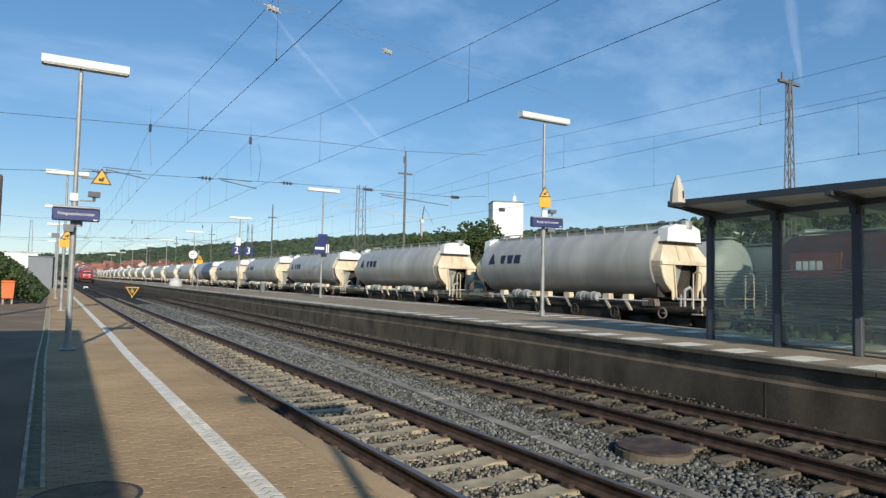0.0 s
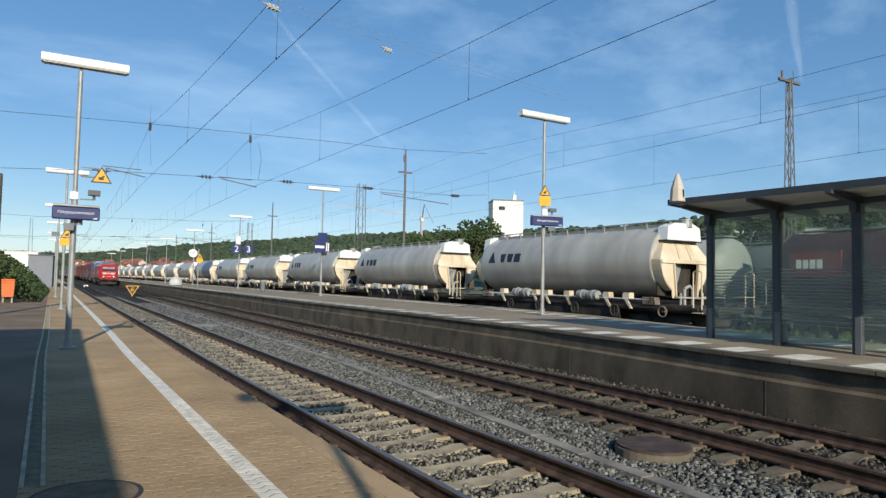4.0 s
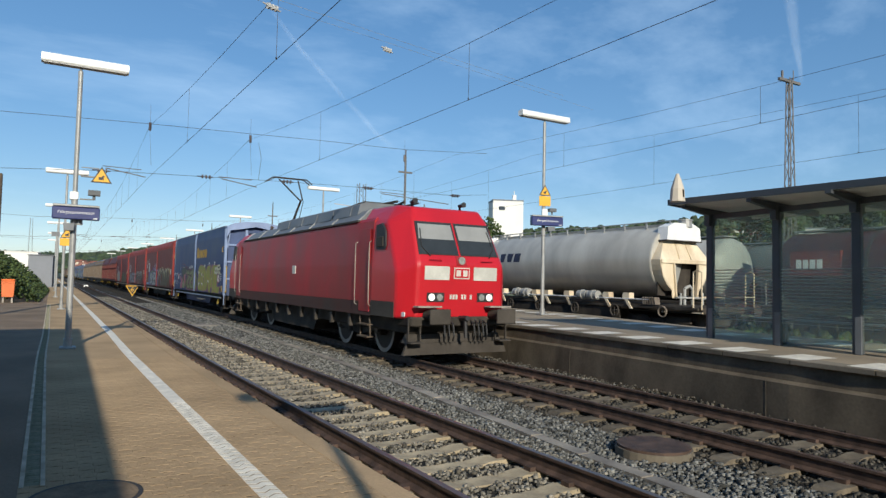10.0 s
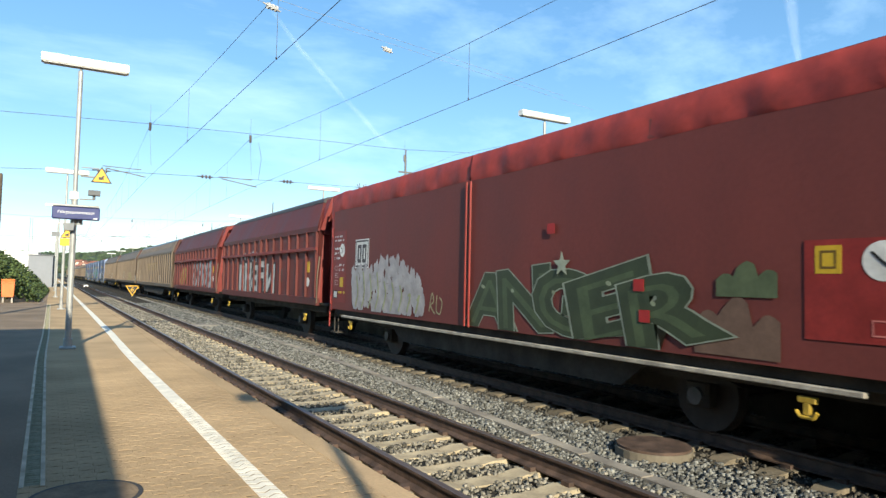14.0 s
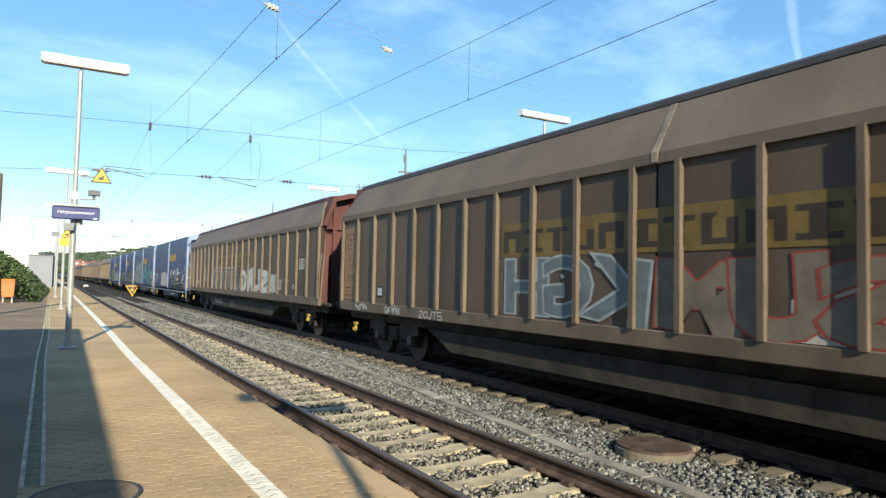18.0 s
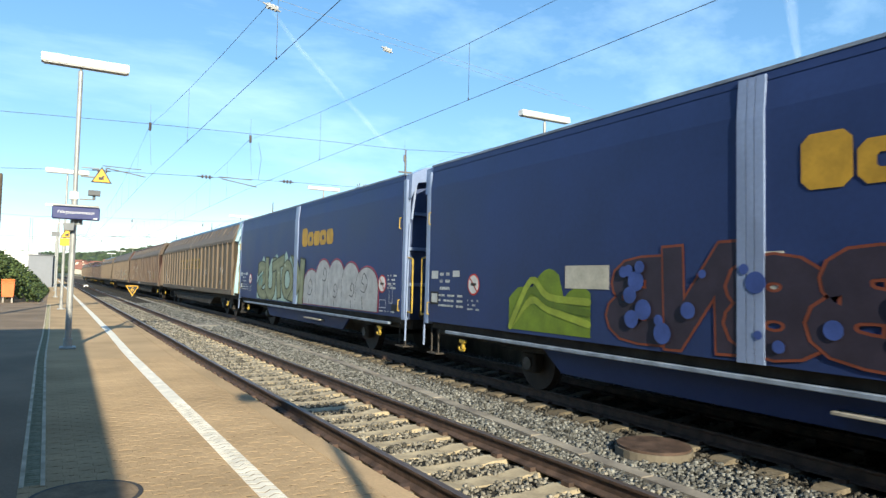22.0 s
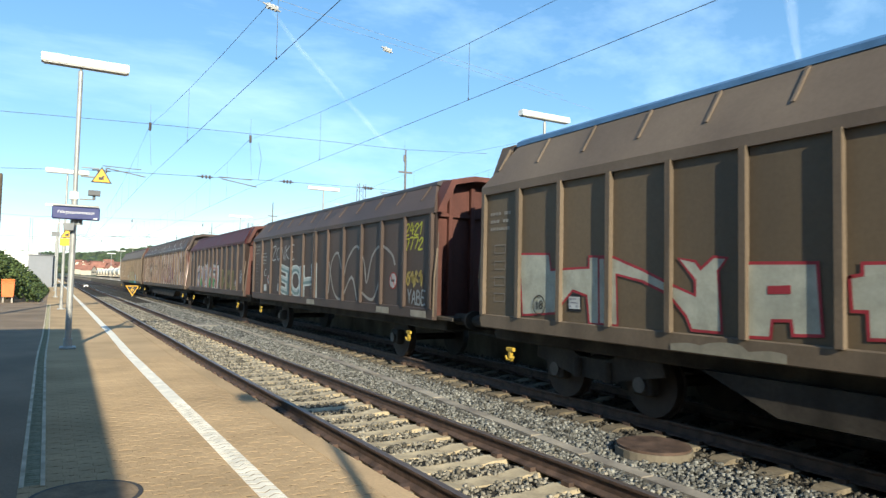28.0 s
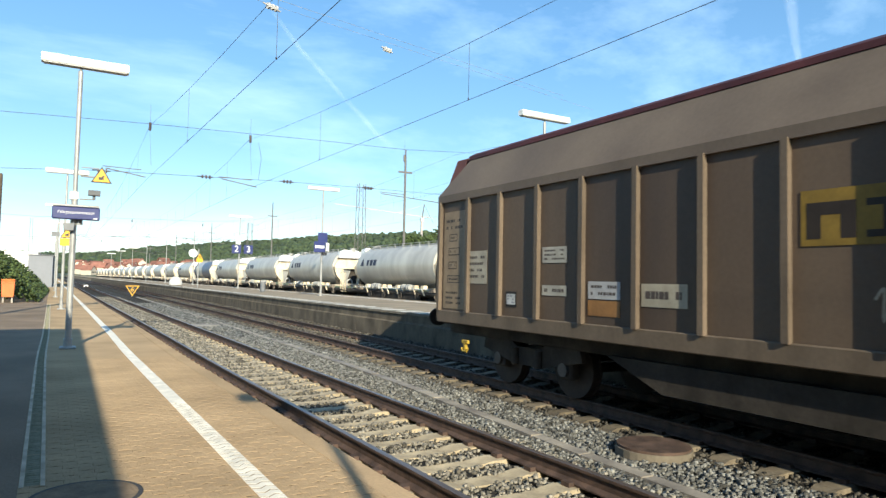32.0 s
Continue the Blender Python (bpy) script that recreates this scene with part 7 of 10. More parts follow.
part("tower", Geo().box(-2.4, -2.4, 0, 2.4, 2.4, 14, 0.1), M["white_wall"], t)

# condensation trails high up
def trail_material():
    m = bpy.data.materials.new("vapour_trail")
    m.use_nodes = True
    n, l = m.node_tree.nodes, m.node_tree.links
    n.remove(n["Principled BSDF"])
    d = n.new("ShaderNodeBsdfTranslucent")
    d.inputs["Color"].default_value = (0.9, 0.92, 0.95, 1)
    df = n.new("ShaderNodeBsdfDiffuse")
    df.inputs["Color"].default_value = (0.9, 0.92, 0.95, 1)
    ad = n.new("ShaderNodeAddShader")
    tr = n.new("ShaderNodeBsdfTransparent")
    mx = n.new("ShaderNodeMixShader")
    uv = n.new("ShaderNodeTexCoord")
    no = n.new("ShaderNodeTexNoise")
    no.inputs["Scale"].default_value, no.inputs["Detail"].default_value = 0.012, 6
    at = n.new("ShaderNodeAttribute")
    at.attribute_name = "thick"
    mu = n.new("ShaderNodeMath")
    mu.operation = "MULTIPLY"
    l.new(uv.outputs["Object"], no.inputs["Vector"])
    l.new(no.outputs["Fac"], mu.inputs[0])
    l.new(at.outputs["Fac"], mu.inputs[1])
    l.new(mu.outputs[0], mx.inputs[0])
    l.new(tr.outputs[0], mx.inputs[1])
    l.new(d.outputs[0], ad.inputs[0])
    l.new(df.outputs[0], ad.inputs[1])
    l.new(ad.outputs[0], mx.inputs[2])
    l.new(mx.outputs[0], n["Material Output"].inputs["Surface"])
    return m


TRAIL = trail_material()


def trail(name, pts, label):
    """pts: (direction from the viewpoint, half width in metres, density)."""
    me = bpy.data.meshes.new(name)
    vv, ff, th = [], [], []
    D = [Vector(p[0]).normalized() * 3600 for p in pts]
    for i, p in enumerate(D):
        tan = (D[min(i + 1, len(D) - 1)] - D[max(i - 1, 0)]).normalized()
        side = tan.cross(p.normalized()).normalized()
        for k, wgt in ((-1, 0), (-0.35, 1), (0.35, 1), (1, 0)):
            vv.append(tuple(p + side * k * pts[i][1]))
            th.append(wgt * pts[i][2])
    for i in range(len(D) - 1):
        ff += [(i * 4 + j, i * 4 + j + 1, i * 4 + 5 + j, i * 4 + 4 + j) for j in range(3)]
    me.from_pydata(vv, [], ff)
    a = me.attributes.new("thick", "FLOAT", "POINT")
    a.data.foreach_set("value", th)
    me.materials.append(TRAIL)
    ob = tagged(new(name, me), label, "vapour trail", kind="structure")
    ob.visible_shadow = False
    return ob


trail("vapour_trail", [((0.2112, 0.8935, 0.3962), 10, 0.000), ((0.2411, 0.8991, 0.3653), 13, 0.078), ((0.276, 0.903, 0.3292), 15, 0.114), ((0.3191, 0.9018, 0.2914), 15, 0.090), ((0.3454, 0.9, 0.2659), 14, 0.078), ((0.3712, 0.896, 0.2436), 18, 0.102), ((0.3933, 0.8926, 0.2204), 15, 0.090), ((0.427, 0.8834, 0.1931), 18, 0.000)], "thin broken vapour trail in the blue sky")
trail("vapour_trail", [((0.7802, 0.4904, 0.3884), 36, 0.15), ((0.7935, 0.4937, 0.3559), 30, 0.17), ((0.803, 0.4967, 0.3294), 24, 0.23), ((0.8117, 0.4978, 0.3054), 18, 0.27), ((0.8176, 0.4985, 0.2881), 13, 0.21), ((0.8234, 0.5006, 0.2672), 9, 0.00)], "short upright wisp of white vapour")

# ---- paint, marks and graffiti on the camera's side of the train ----
GLYPH = {"A": "00 28 40,13 33", "B": "00 08 37 35 04,04 43 40 00", "C": "47 28 08 00 40", "D": "00 08 38 45 43 30 00", "E": "40 00 08 48,04 34", "F": "00 08 48,04 34",
         "G": "37 28 08 00 40 44 24", "H": "00 08,40 48,04 44", "I": "20 28", "J": "01 10 30 48", "K": "00 08,48 04 40", "L": "08 00 40", "M": "00 08 23 48 40", "N": "00 08 40 48",
         "O": "20 03 06 28 46 43 20", "P": "00 08 48 44 04", "R": "00 08 48 44 04 40", "S": "00 40 44 04 08 48", "T": "20 28,08 48", "U": "08 00 40 48", "V": "08 20 48",
         "W": "08 10 24 30 48", "X": "00 48,08 40", "Y": "20 24 08,24 48", "Z": "08 48 00 40", "!": "28 23,20 21", "0": "20 03 06 28 46 43 20", "1": "06 28 20", "2": "06 28 46 00 40", "4": "28 03 43,36 30", "7": "08 48 10", "9": "44 05 28 46 30", "6": "47 06 01 20 43 05",
         "a": "00 17 37 14 42", "b": "08 02 31 45 27", "c": "47 16 02 20 43 25", "d": "01 28 35 13 40", "e": "48 18 04 34 10", "f": "06 28 22 46 40", "g": "38 07 11 32 45", "h": "00 08 33 48 41", "i": "18 40 32 08", "j": "40 26 06 12 34"}
CUR, HOOD, SILL = -1.424, -1.384, -1.424
WHITE, PALE, GREY, BLACK = (0.72, 0.72, 0.70), (0.52, 0.54, 0.54), (0.30, 0.31, 0.32), (0.018, 0.018, 0.02)
OCHRE, RED, OLIVE, PINK = (0.50, 0.29, 0.035), (0.50, 0.035, 0.03), (0.20, 0.22, 0.07), (0.52, 0.16, 0.26)
LETTERS = {}


def letter(ch, fat):
    """Outline of one character as flat faces: points, faces and the box of the plain form; fat: how far it swells."""
    if (ch, fat) not in LETTERS:
        cu = bpy.data.curves.new("letter", "FONT")
        cu.body, cu.size, cu.offset, cu.resolution_u = ch, 1.0, fat, 3
        tmp = bpy.data.objects.new("letter", cu)
        me = bpy.data.meshes.new_from_object(tmp)
        cu.offset = 0.0
        base = bpy.data.meshes.new_from_object(tmp)
        xs, ys = [v.co.x for v in base.vertices], [v.co.y for v in base.vertices]
        LETTERS[ch, fat] = ([(v.co.x, v.co.y) for v in me.vertices], [tuple(p.vertices) for p in me.polygons], (min(xs), max(xs), min(ys), max(ys)))
        for m in (me, base):
            bpy.data.meshes.remove(m)
        bpy.data.objects.remove(tmp)
        bpy.data.curves.remove(cu)
    return LETTERS[ch, fat]


def smooth(pts, n=4):
    """A soft line through the given points."""
    if len(pts) < 3:
        return pts
    out = []
    for i in range(len(pts) - 1):
        a, b, c, d = pts[max(i - 1, 0)], pts[i], pts[i + 1], pts[min(i + 2, len(pts) - 1)]
        for k in range(n):
            t = k / n
            out.append(tuple(0.5 * (2 * b[j] + (c[j] - a[j]) * t + (2 * a[j] - 5 * b[j] + 4 * c[j] - d[j]) * t * t + (3 * b[j] - a[j] - 3 * c[j] + d[j]) * t ** 3) for j in (0, 1)))
    return out + [pts[-1]]


def ribbon(g, pts, half, x):
    """One sprayed stroke as a strip with mitred corners and round ends, in the plane of a wagon side; points are (y, z)."""
    p = [Vector(q) for q in pts]
    dirs = [(b - a).normalized() for a, b in zip(p, p[1:])]
    left, right = [], []
    for i, q in enumerate(p):
        d0, d1 = dirs[max(i - 1, 0)], dirs[min(i, len(dirs) - 1)]
        n0, n1 = Vector((-d0.y, d0.x)), Vector((-d1.y, d1.x))
        m = n0 + n1
        m = n1 if m.length < 0.5 else m.normalized()
        w = half / max(m.dot(n1), 0.75)
        left.append(q + m * w)
        right.append(q - m * w)
    k = len(p)
    g.add([(x, a.x, a.y) for a in left + right], [(i, i + 1, k + i + 1, k + i) for i in range(k - 1)])
    for q in (p[0], p[-1]):
        g.add([(x - 0.00005, q.x + half * math.cos(i * math.pi / 4), q.y + half * math.sin(i * math.pi / 4)) for i in range(8)], [tuple(range(8))])
    return g


def strokes(lines, half, x, step=0.0003, soft=False):
    g = Geo()
    for i, ln_ in enumerate(lines):
        ribbon(g, smooth(ln_) if soft else ln_, half, x - i * step)
    return g


def line_work(ob, lines, half, col, x=HOOD, name="graffiti_tag", label="thin sprayed line"):
    return part(name, strokes(lines, half, x - 0.006, 0.0001, True), paint(*col), ob, label)


def tag(ob, word, ya, yb, z0, z1, col, x=CUR, seed=3, line=0.025):
    """Quick handwriting with a spray can."""
    r = random.Random(seed)
    w, h = (ya - yb) / len(word), z1 - z0
    lines = []
    for i, ch in enumerate(word):
        if ch == " ":
            continue
        lift, slant = r.uniform(-0.06, 0.06) * h, r.uniform(-0.05, 0.2)
        for ln_ in GLYPH[ch].split(","):
            pts = []
            for p in ln_.split():
                u, v = int(p[0]) / 4 + r.uniform(-0.08, 0.08), int(p[1]) / 8 + r.uniform(-0.04, 0.04)
                pts.append((ya - (i + 0.5 + (u - 0.5) * 0.74 + slant * (v - 0.5)) * w, z0 + lift + v * h))
            lines.append(pts)
    return line_work(ob, lines, line, col, x)


def cloud(ob, ya, yb, z0, z1, col, x=CUR, seed=1, bump=0.3, lift=0.002, label="sprayed background cloud"):
    """A lobed field of colour behind a piece, with a flat foot."""
    r = random.Random(seed)
    n = max(3, int((ya - yb) / bump))
    pts = []
    h = z1 - z0
    for i in range(n):
        a, b = ya - (ya - yb) * i / n, ya - (ya - yb) * (i + 1) / n
        top = z1 - r.uniform(0.0, 0.16) * h - (0.3 * h if i in (0, n - 1) else 0)
        for k in range(6):
            f = k / 6
            pts.append((a + (b - a) * f, top - 0.10 * h + 0.20 * h * math.sin(math.pi * f) * r.uniform(0.9, 1.05)))
    pts = [(y, max(z, z0 + 0.05)) for y, z in pts]
    m = len(pts)
    v = [(x - lift, y, z) for y, z in pts] + [(x - lift, y, z0) for y, z in pts]
    return part("graffiti_cloud", Geo().add(v, [(i, i + 1, m + i + 1, m + i) for i in range(m - 1)]), paint(*col), ob, label)


def spell(ob, text, ya, yb, z0, z1, fill, edge=None, shine=None, x=CUR, seed=1, fat=0.03, rim=0.045, tilt=6, overlap=0.10, flip=False, floor=1.02, inner=None, label="sprayed graffiti form"):
    """Thick sprayed letters, each with its rim and highlights; flip: turned forms that spell nothing."""
    r = random.Random(seed)
    n = len(text)
    cell = (ya - yb) / n
    zc, h = (z0 + z1) / 2, z1 - z0
    for q, ch in enumerate(text):
        if ch == " ":
            continue
        ang, tall, up = radians(r.uniform(-tilt, tilt)), r.uniform(0.90, 1.08), r.uniform(-0.04, 0.04) * h
        wide = r.uniform(0.94, 1.08) * (0.5 if ch in "I!1" else 1.0)
        yc = ya - (q + 0.5) * cell
        ca, sa = math.cos(ang), math.sin(ang)

        def flat(swell, lift, dz=0.0):
            pts, faces, (x0, x1, y0, y1) = letter(ch, swell)
            out = []
            for px, py in pts:
                u = ((px - x0) / (x1 - x0) - 0.5) * (-1 if flip else 1) * cell * (1 + overlap) * wide * 0.86
                v = ((py - y0) / (y1 - y0) - 0.5) * h * tall * 0.86
                out.append((x - lift, yc - (u * ca - v * sa), max(floor, zc + up + dz + u * sa + v * ca)))
            return Geo().add(out, faces)
        base = 0.004 + q * 0.0035
        lt = part("graffiti", flat(fat, base + 0.0015), paint(*fill), ob, label)
        if edge:
            part("graffiti_outline", flat(fat + rim, base), paint(*edge), lt)
        if inner:
            part("graffiti_shade", flat(-0.012, base + 0.0022, -0.03 * h), paint(*inner), lt)
        if shine:
            g = Geo()
            for k in range(1):
                yy, zz = yc + cell * r.uniform(-0.05, 0.34), zc + up + h * r.uniform(0.05, 0.36)
                a, b = cell * r.uniform(0.04, 0.10), h * 0.035
                g.add([(x - base - 0.003 - k * 0.0003, yy + a * math.cos(i * math.pi / 5), zz + b * math.sin(i * math.pi / 5) + 0.2 * a * math.cos(i * math.pi / 5)) for i in range(10)], [tuple(range(10))])
            part("graffiti_highlight", g, paint(*shine), lt)


def bubbles(ob, ya, yb, z0, z1, n, fill, edge, x=CUR, seed=1, ink=None, rim=0.03, glow=None):
    """A quick throw-up: swollen rounded forms side by side with a thin dark line between them."""
    r = random.Random(seed)
    cell, h = (ya - yb) / n, z1 - z0
    for q in range(n):
        yc, wd = ya - (q + 0.5) * cell, cell * r.uniform(0.58, 0.66)
        top = h * (1 - 0.28 * abs((q + 0.5) / n * 2 - 1) ** 2) * r.uniform(0.90, 1.0)
        base = 0.004 + q * 0.003

        def form(grow, lift):
            pts = [(yc + (wd + grow), z0 - grow * 0.4), (yc + (wd + grow) * 1.02, z0 + top * 0.35)]
            pts += [(yc + (wd + grow) * math.cos(a) * (1.02 - 0.05 * math.sin(a)), z0 + top * 0.58 + (top * 0.42 + grow) * math.sin(a)) for a in [math.pi * k / 12 for k in range(13)]]
            pts += [(yc - (wd + grow) * 1.02, z0 + top * 0.35), (yc - (wd + grow), z0 - grow * 0.4)]
            return Geo().add([(x - lift, y, max(z, 1.02)) for y, z in pts], [tuple(range(len(pts)))])
        b = part("graffiti", form(0, base + 0.0015), paint(*fill), ob, "swollen sprayed graffiti form")
        part("graffiti_outline", form(rim, base), paint(*edge), b)
        if glow:
            part("graffiti_cloud", form(rim * 3.2, 0.002 + q * 0.0001), paint(*glow), ob, "sprayed glow behind the forms")
        if ink:
            yy, zz, s = yc + wd * r.uniform(-0.3, 0.3), z0 + top * r.uniform(0.35, 0.7), h * r.uniform(0.10, 0.16)
            line_work(b, [[(yy + s, zz - s), (yy - s * 0.2, zz - s * 1.2), (yy - s, zz), (yy, zz + s), (yy + s * 0.6, zz), (yy, zz - s * 0.3)], [(yy + s * 0.3, z0 + 0.03), (yy + s * 0.5, zz - s * 1.8)]], 0.012, ink, x - base, "graffiti_line", "thin curled line")


def drips(ob, ya, yb, z0, z1, n, col, x=CUR, seed=1, lift=0.03):
    """Paint run down from the top of a piece."""
    r = random.Random(seed)
    g = Geo()
    for k in range(n):
        y, top = ya - (ya - yb) * (k + r.uniform(0.2, 0.8)) / n, z1 - r.uniform(0, 0.3) * (z1 - z0)
        w, ln_ = r.uniform(0.03, 0.10), (z1 - z0) * r.uniform(0.12, 0.45)
        g.add([(x - lift - k * 0.0001, y + w * 2.2 * c, z) for c, z in ((1, top), (0.5, top + 0.05), (-0.6, top + 0.04), (-1, top - 0.02), (-0.4, top - ln_ * 0.4), (-0.28, top - ln_), (0, top - ln_ - 0.03), (0.28, top - ln_), (0.45, top - ln_ * 0.35))], [tuple(range(9))])
    return part("graffiti_drips", g, paint(*col), ob, "pale paint runs")


def patch(ob, ya, yb, z0, z1, col, x=CUR, name="painted_panel", label="", lift=0.003):
    return part(name, Geo().box(x - lift - 0.002, yb, z0, x - lift + 0.001, ya, z1), paint(*col), ob, label)


def disc(ob, y, z, r, col, x=CUR, inner=0.0, sq=1.0, name="round_mark", label="", lift=0.006):
    n = 28
    o = [(y + r * sq * math.cos(2 * math.pi * i / n), z + r * math.sin(2 * math.pi * i / n)) for i in range(n)]
    if not inner:
        return part(name, Geo().prism(o, "x", x - lift - 0.001, x - lift + 0.001), paint(*col), ob, label)
    q = [(y + r * inner * sq * math.cos(2 * math.pi * i / n), z + r * inner * math.sin(2 * math.pi * i / n)) for i in range(n)]
    return part(name, Geo().add([(x - lift, a, b) for a, b in o + q], [(i, (i + 1) % n, n + (i + 1) % n, n + i) for i in range(n)]), paint(*col), ob, label)


def data_rows(ob, ya, yb, z0, z1, col, rows=4, seed=1, x=CUR, name="data_lettering"):
    """Small unreadable lettering as bars."""
    r = random.Random(seed)
    g = Geo()
    dz = (z1 - z0) / rows
    for k in range(rows):
        y = ya
        while y > yb + 0.03:
            w = min(r.uniform(0.04, 0.14) * (ya - yb), y - yb)
            zz = z1 - (k + 1) * dz
            g.add([(x - 0.004, y, zz + dz * 0.30), (x - 0.004, y - w, zz + dz * 0.30), (x - 0.004, y - w, zz + dz * 0.72), (x - 0.004, y, zz + dz * 0.72)], [(0, 1, 2, 3)])
            y -= w + 0.014
            if r.random() < 0.25:
                y -= 0.10
    o = part(name, g, paint(*col), ob, "small unreadable white lettering" if col[0] > 0.5 else "")
    return tagged(o, kind="stuff")


def no_entry(ob, y, z, r, x=CUR, dull=1.0):
    disc(ob, y, z, r, tuple(c * dull for c in RED), x, name="prohibition_sign", label="red-ringed round sign")
    disc(ob, y, z, r * 0.84, tuple(c * dull for c in WHITE), x, lift=0.009)
    part("sign_bar", strokes([[(y + r * 0.55, z + r * 0.55), (y - r * 0.55, z - r * 0.55)]], r * 0.07, x - 0.012), paint(*RED), ob)
    patch(ob, y + r * 0.4, y - r * 0.45, z - r * 0.12, z + r * 0.14, (0.05, 0.05, 0.05), x, "sign_pictogram", lift=0.010)


def info_label(ob, ya, yb, z0, z1, col, seed, ink=(0.10, 0.08, 0.07), x=HOOD, rows=3):
    """A pasted or stencilled label field with print too small to read."""
    p = patch(ob, ya, yb, z0, z1, col, x, "label_field", "weathered pale label field")
    w = (ya - yb) * 0.1
    data_rows(p, ya - w, yb + w, z0 + (z1 - z0) * 0.12, z1 - (z1 - z0) * 0.1, ink, rows, seed, x - 0.003)
    return p


def box_line(ob, ya, yb, z0, z1, col, x=HOOD, half=0.008):
    return part("label_frame", strokes([[(ya, z0), (ya, z1), (yb, z1), (yb, z0), (ya, z0)]], half, x - 0.006, 0.0001), paint(*col), ob)


def end_bay(ob, h, col, ink, seed, frames=4):
    """The pale bay at a wagon's rear end with its column of stencilled data."""
    ya, yb = h - 0.20, h - 0.98
    p = patch(ob, ya, yb, 1.30, 3.20, col, HOOD, "pale_end_panel", "pale end bay with worn data panels", 0.001)
    data_rows(p, ya - 0.08, yb + 0.1, 2.82, 3.08, ink, 2, seed, HOOD)
    r = random.Random(seed)
    for k in range(frames):
        z = 2.62 - k * 0.27
        w = r.uniform(0.12, 0.24)
        c = (ya + yb) / 2 + r.uniform(-0.08, 0.08)
        box_line(p, c + w, c - w, z, z + 0.13, ink)
        data_rows(p, c + w * 0.8, c - w * 0.8, z + 0.02, z + 0.11, ink, 1, seed + k, HOOD)
    data_rows(p, ya - 0.1, yb + 0.12, 1.36, 1.66, ink, 3, seed + 9, HOOD)


def logo_row(ob, ya, yb, z0, z1, col, x=CUR):
    """A brand mark as plain rounded blocks in its colour, the first taller than the rest."""
    w = (ya - yb) / 5
    for i in range(5):
        top = z1 if i == 0 else z0 + (z1 - z0) * 0.76
        a, b = ya - i * w, ya - (i + 1) * w + w * 0.08
        c, m = w * 0.16, (top - z0)
        o = [(a - c, z0), (b + c, z0), (b, z0 + c), (b, top - c), (b + c, top), (a - c, top), (a, top - c), (a, z0 + c)]
        if i in (1, 3):
            e = 0.32
            q = [(y + ((a + b) / 2 - y) * (1 - e), z + (z0 + m / 2 - z) * (1 - e)) for y, z in o]
            part("mark", Geo().add([(x - 0.006, y, z) for y, z in o + q], [(k, (k + 1) % 8, 8 + (k + 1) % 8, 8 + k) for k in range(8)]), paint(*col), ob)
        else:
            part("mark", Geo().prism(o, "x", x - 0.006, x - 0.003), paint(*col), ob)


def band(ob, ya=3.38, yb=-3.02, z0=2.26, z1=2.80, x=HOOD, n=11, strong=1.0):
    """Faded ochre band with a worn dark mark in plain slab blocks."""
    base = (0.105, 0.078, 0.052)
    o = tuple(c * strong + d * (1 - strong) for c, d in zip((0.30, 0.19, 0.025), base))
    ink = tuple(c * strong + d * (1 - strong) for c, d in zip((0.028, 0.022, 0.018), (0.07, 0.05, 0.036)))
    patch(ob, ya + 0.06, yb - 0.06, z0 + 0.0, z1 + 0.03, o, x, "ochre_band", "faded ochre band")
    w = (ya - yb) / n
    for i in range(n):
        a, b = ya - i * w, ya - (i + 1) * w + w * 0.16
        q = (a - b) * 0.30
        lo, hi = z0 + 0.07, z1 - 0.10
        s, t = lo + 0.07, hi - 0.07
        c = (a + b) / 2
        form = [[(a, lo), (b, lo), (b, s), (b + q, s), (b + q, t), (b, t), (b, hi), (a, hi), (a, t), (a - q, t), (a - q, s), (a, s)],
                [(a, lo), (a - q, lo), (a - q, t - 0.06), (b + q, t - 0.06), (b + q, lo), (b, lo), (b, hi), (a, hi)],
                [(a, lo), (b, lo), (b, t), (b + q, t), (b + q, s), (a - q, s), (a - q, t), (a - q * 1.6, hi), (a, hi)],
                [(c + q * 0.6, lo), (c - q * 0.6, lo), (c - q * 0.6, t), (b, t), (b, hi), (a, hi), (a, t), (c + q * 0.6, t)]][(i * 3 + 1) % 4]
        part("mark", Geo().prism(form, "x", x - 0.0065, x - 0.0045), paint(*ink), ob)


def db_mark(ob, ya, yb, z0, z1):
    b = patch(ob, ya, yb, z0, z1, WHITE, name="white_badge", label="white square badge with dark border")
    e = 0.05
    part("badge_border", strokes([[(ya - e, z0 + e), (ya - e, z1 - e), (yb + e, z1 - e), (yb + e, z0 + e), (ya - e, z0 + e)]], 0.022, CUR - 0.007, 0.0001), paint(0.07, 0.06, 0.07), b)
    m = (ya + yb) / 2
    for k, (a, c) in enumerate(((ya - 0.15, m + 0.03), (m - 0.03, yb + 0.15))):
        o = [(a, z0 + 0.14), (c, z0 + 0.14), (c, z1 - 0.14), (a, z1 - 0.14)]
        q = [(a - 0.09, z0 + 0.23), (c + 0.08, z0 + 0.23), (c + 0.08, z1 - 0.23), (a - 0.09, z1 - 0.23)]
        part("badge_block", Geo().add([(CUR - 0.0075, y, z) for y, z in o + q], [(i, (i + 1) % 4, 4 + (i + 1) % 4, 4 + i) for i in range(4)]), paint(0.07, 0.06, 0.07), b)


# navy wagons: ochre mark, data panels, prohibition signs
def form(ob, pts, fill, edge, lift, width=0.020, label="dark graffiti form with a white outline", x=CUR):
    o = part("painted_form", Geo().prism(pts, "x", x - lift * 0.5 - 0.003, x - lift * 0.5 - 0.002), paint(*fill), ob, label)
    if edge:
        part("form_outline", strokes([pts + pts[:1]], width, x - lift * 0.5 - 0.0036), paint(*edge), o)


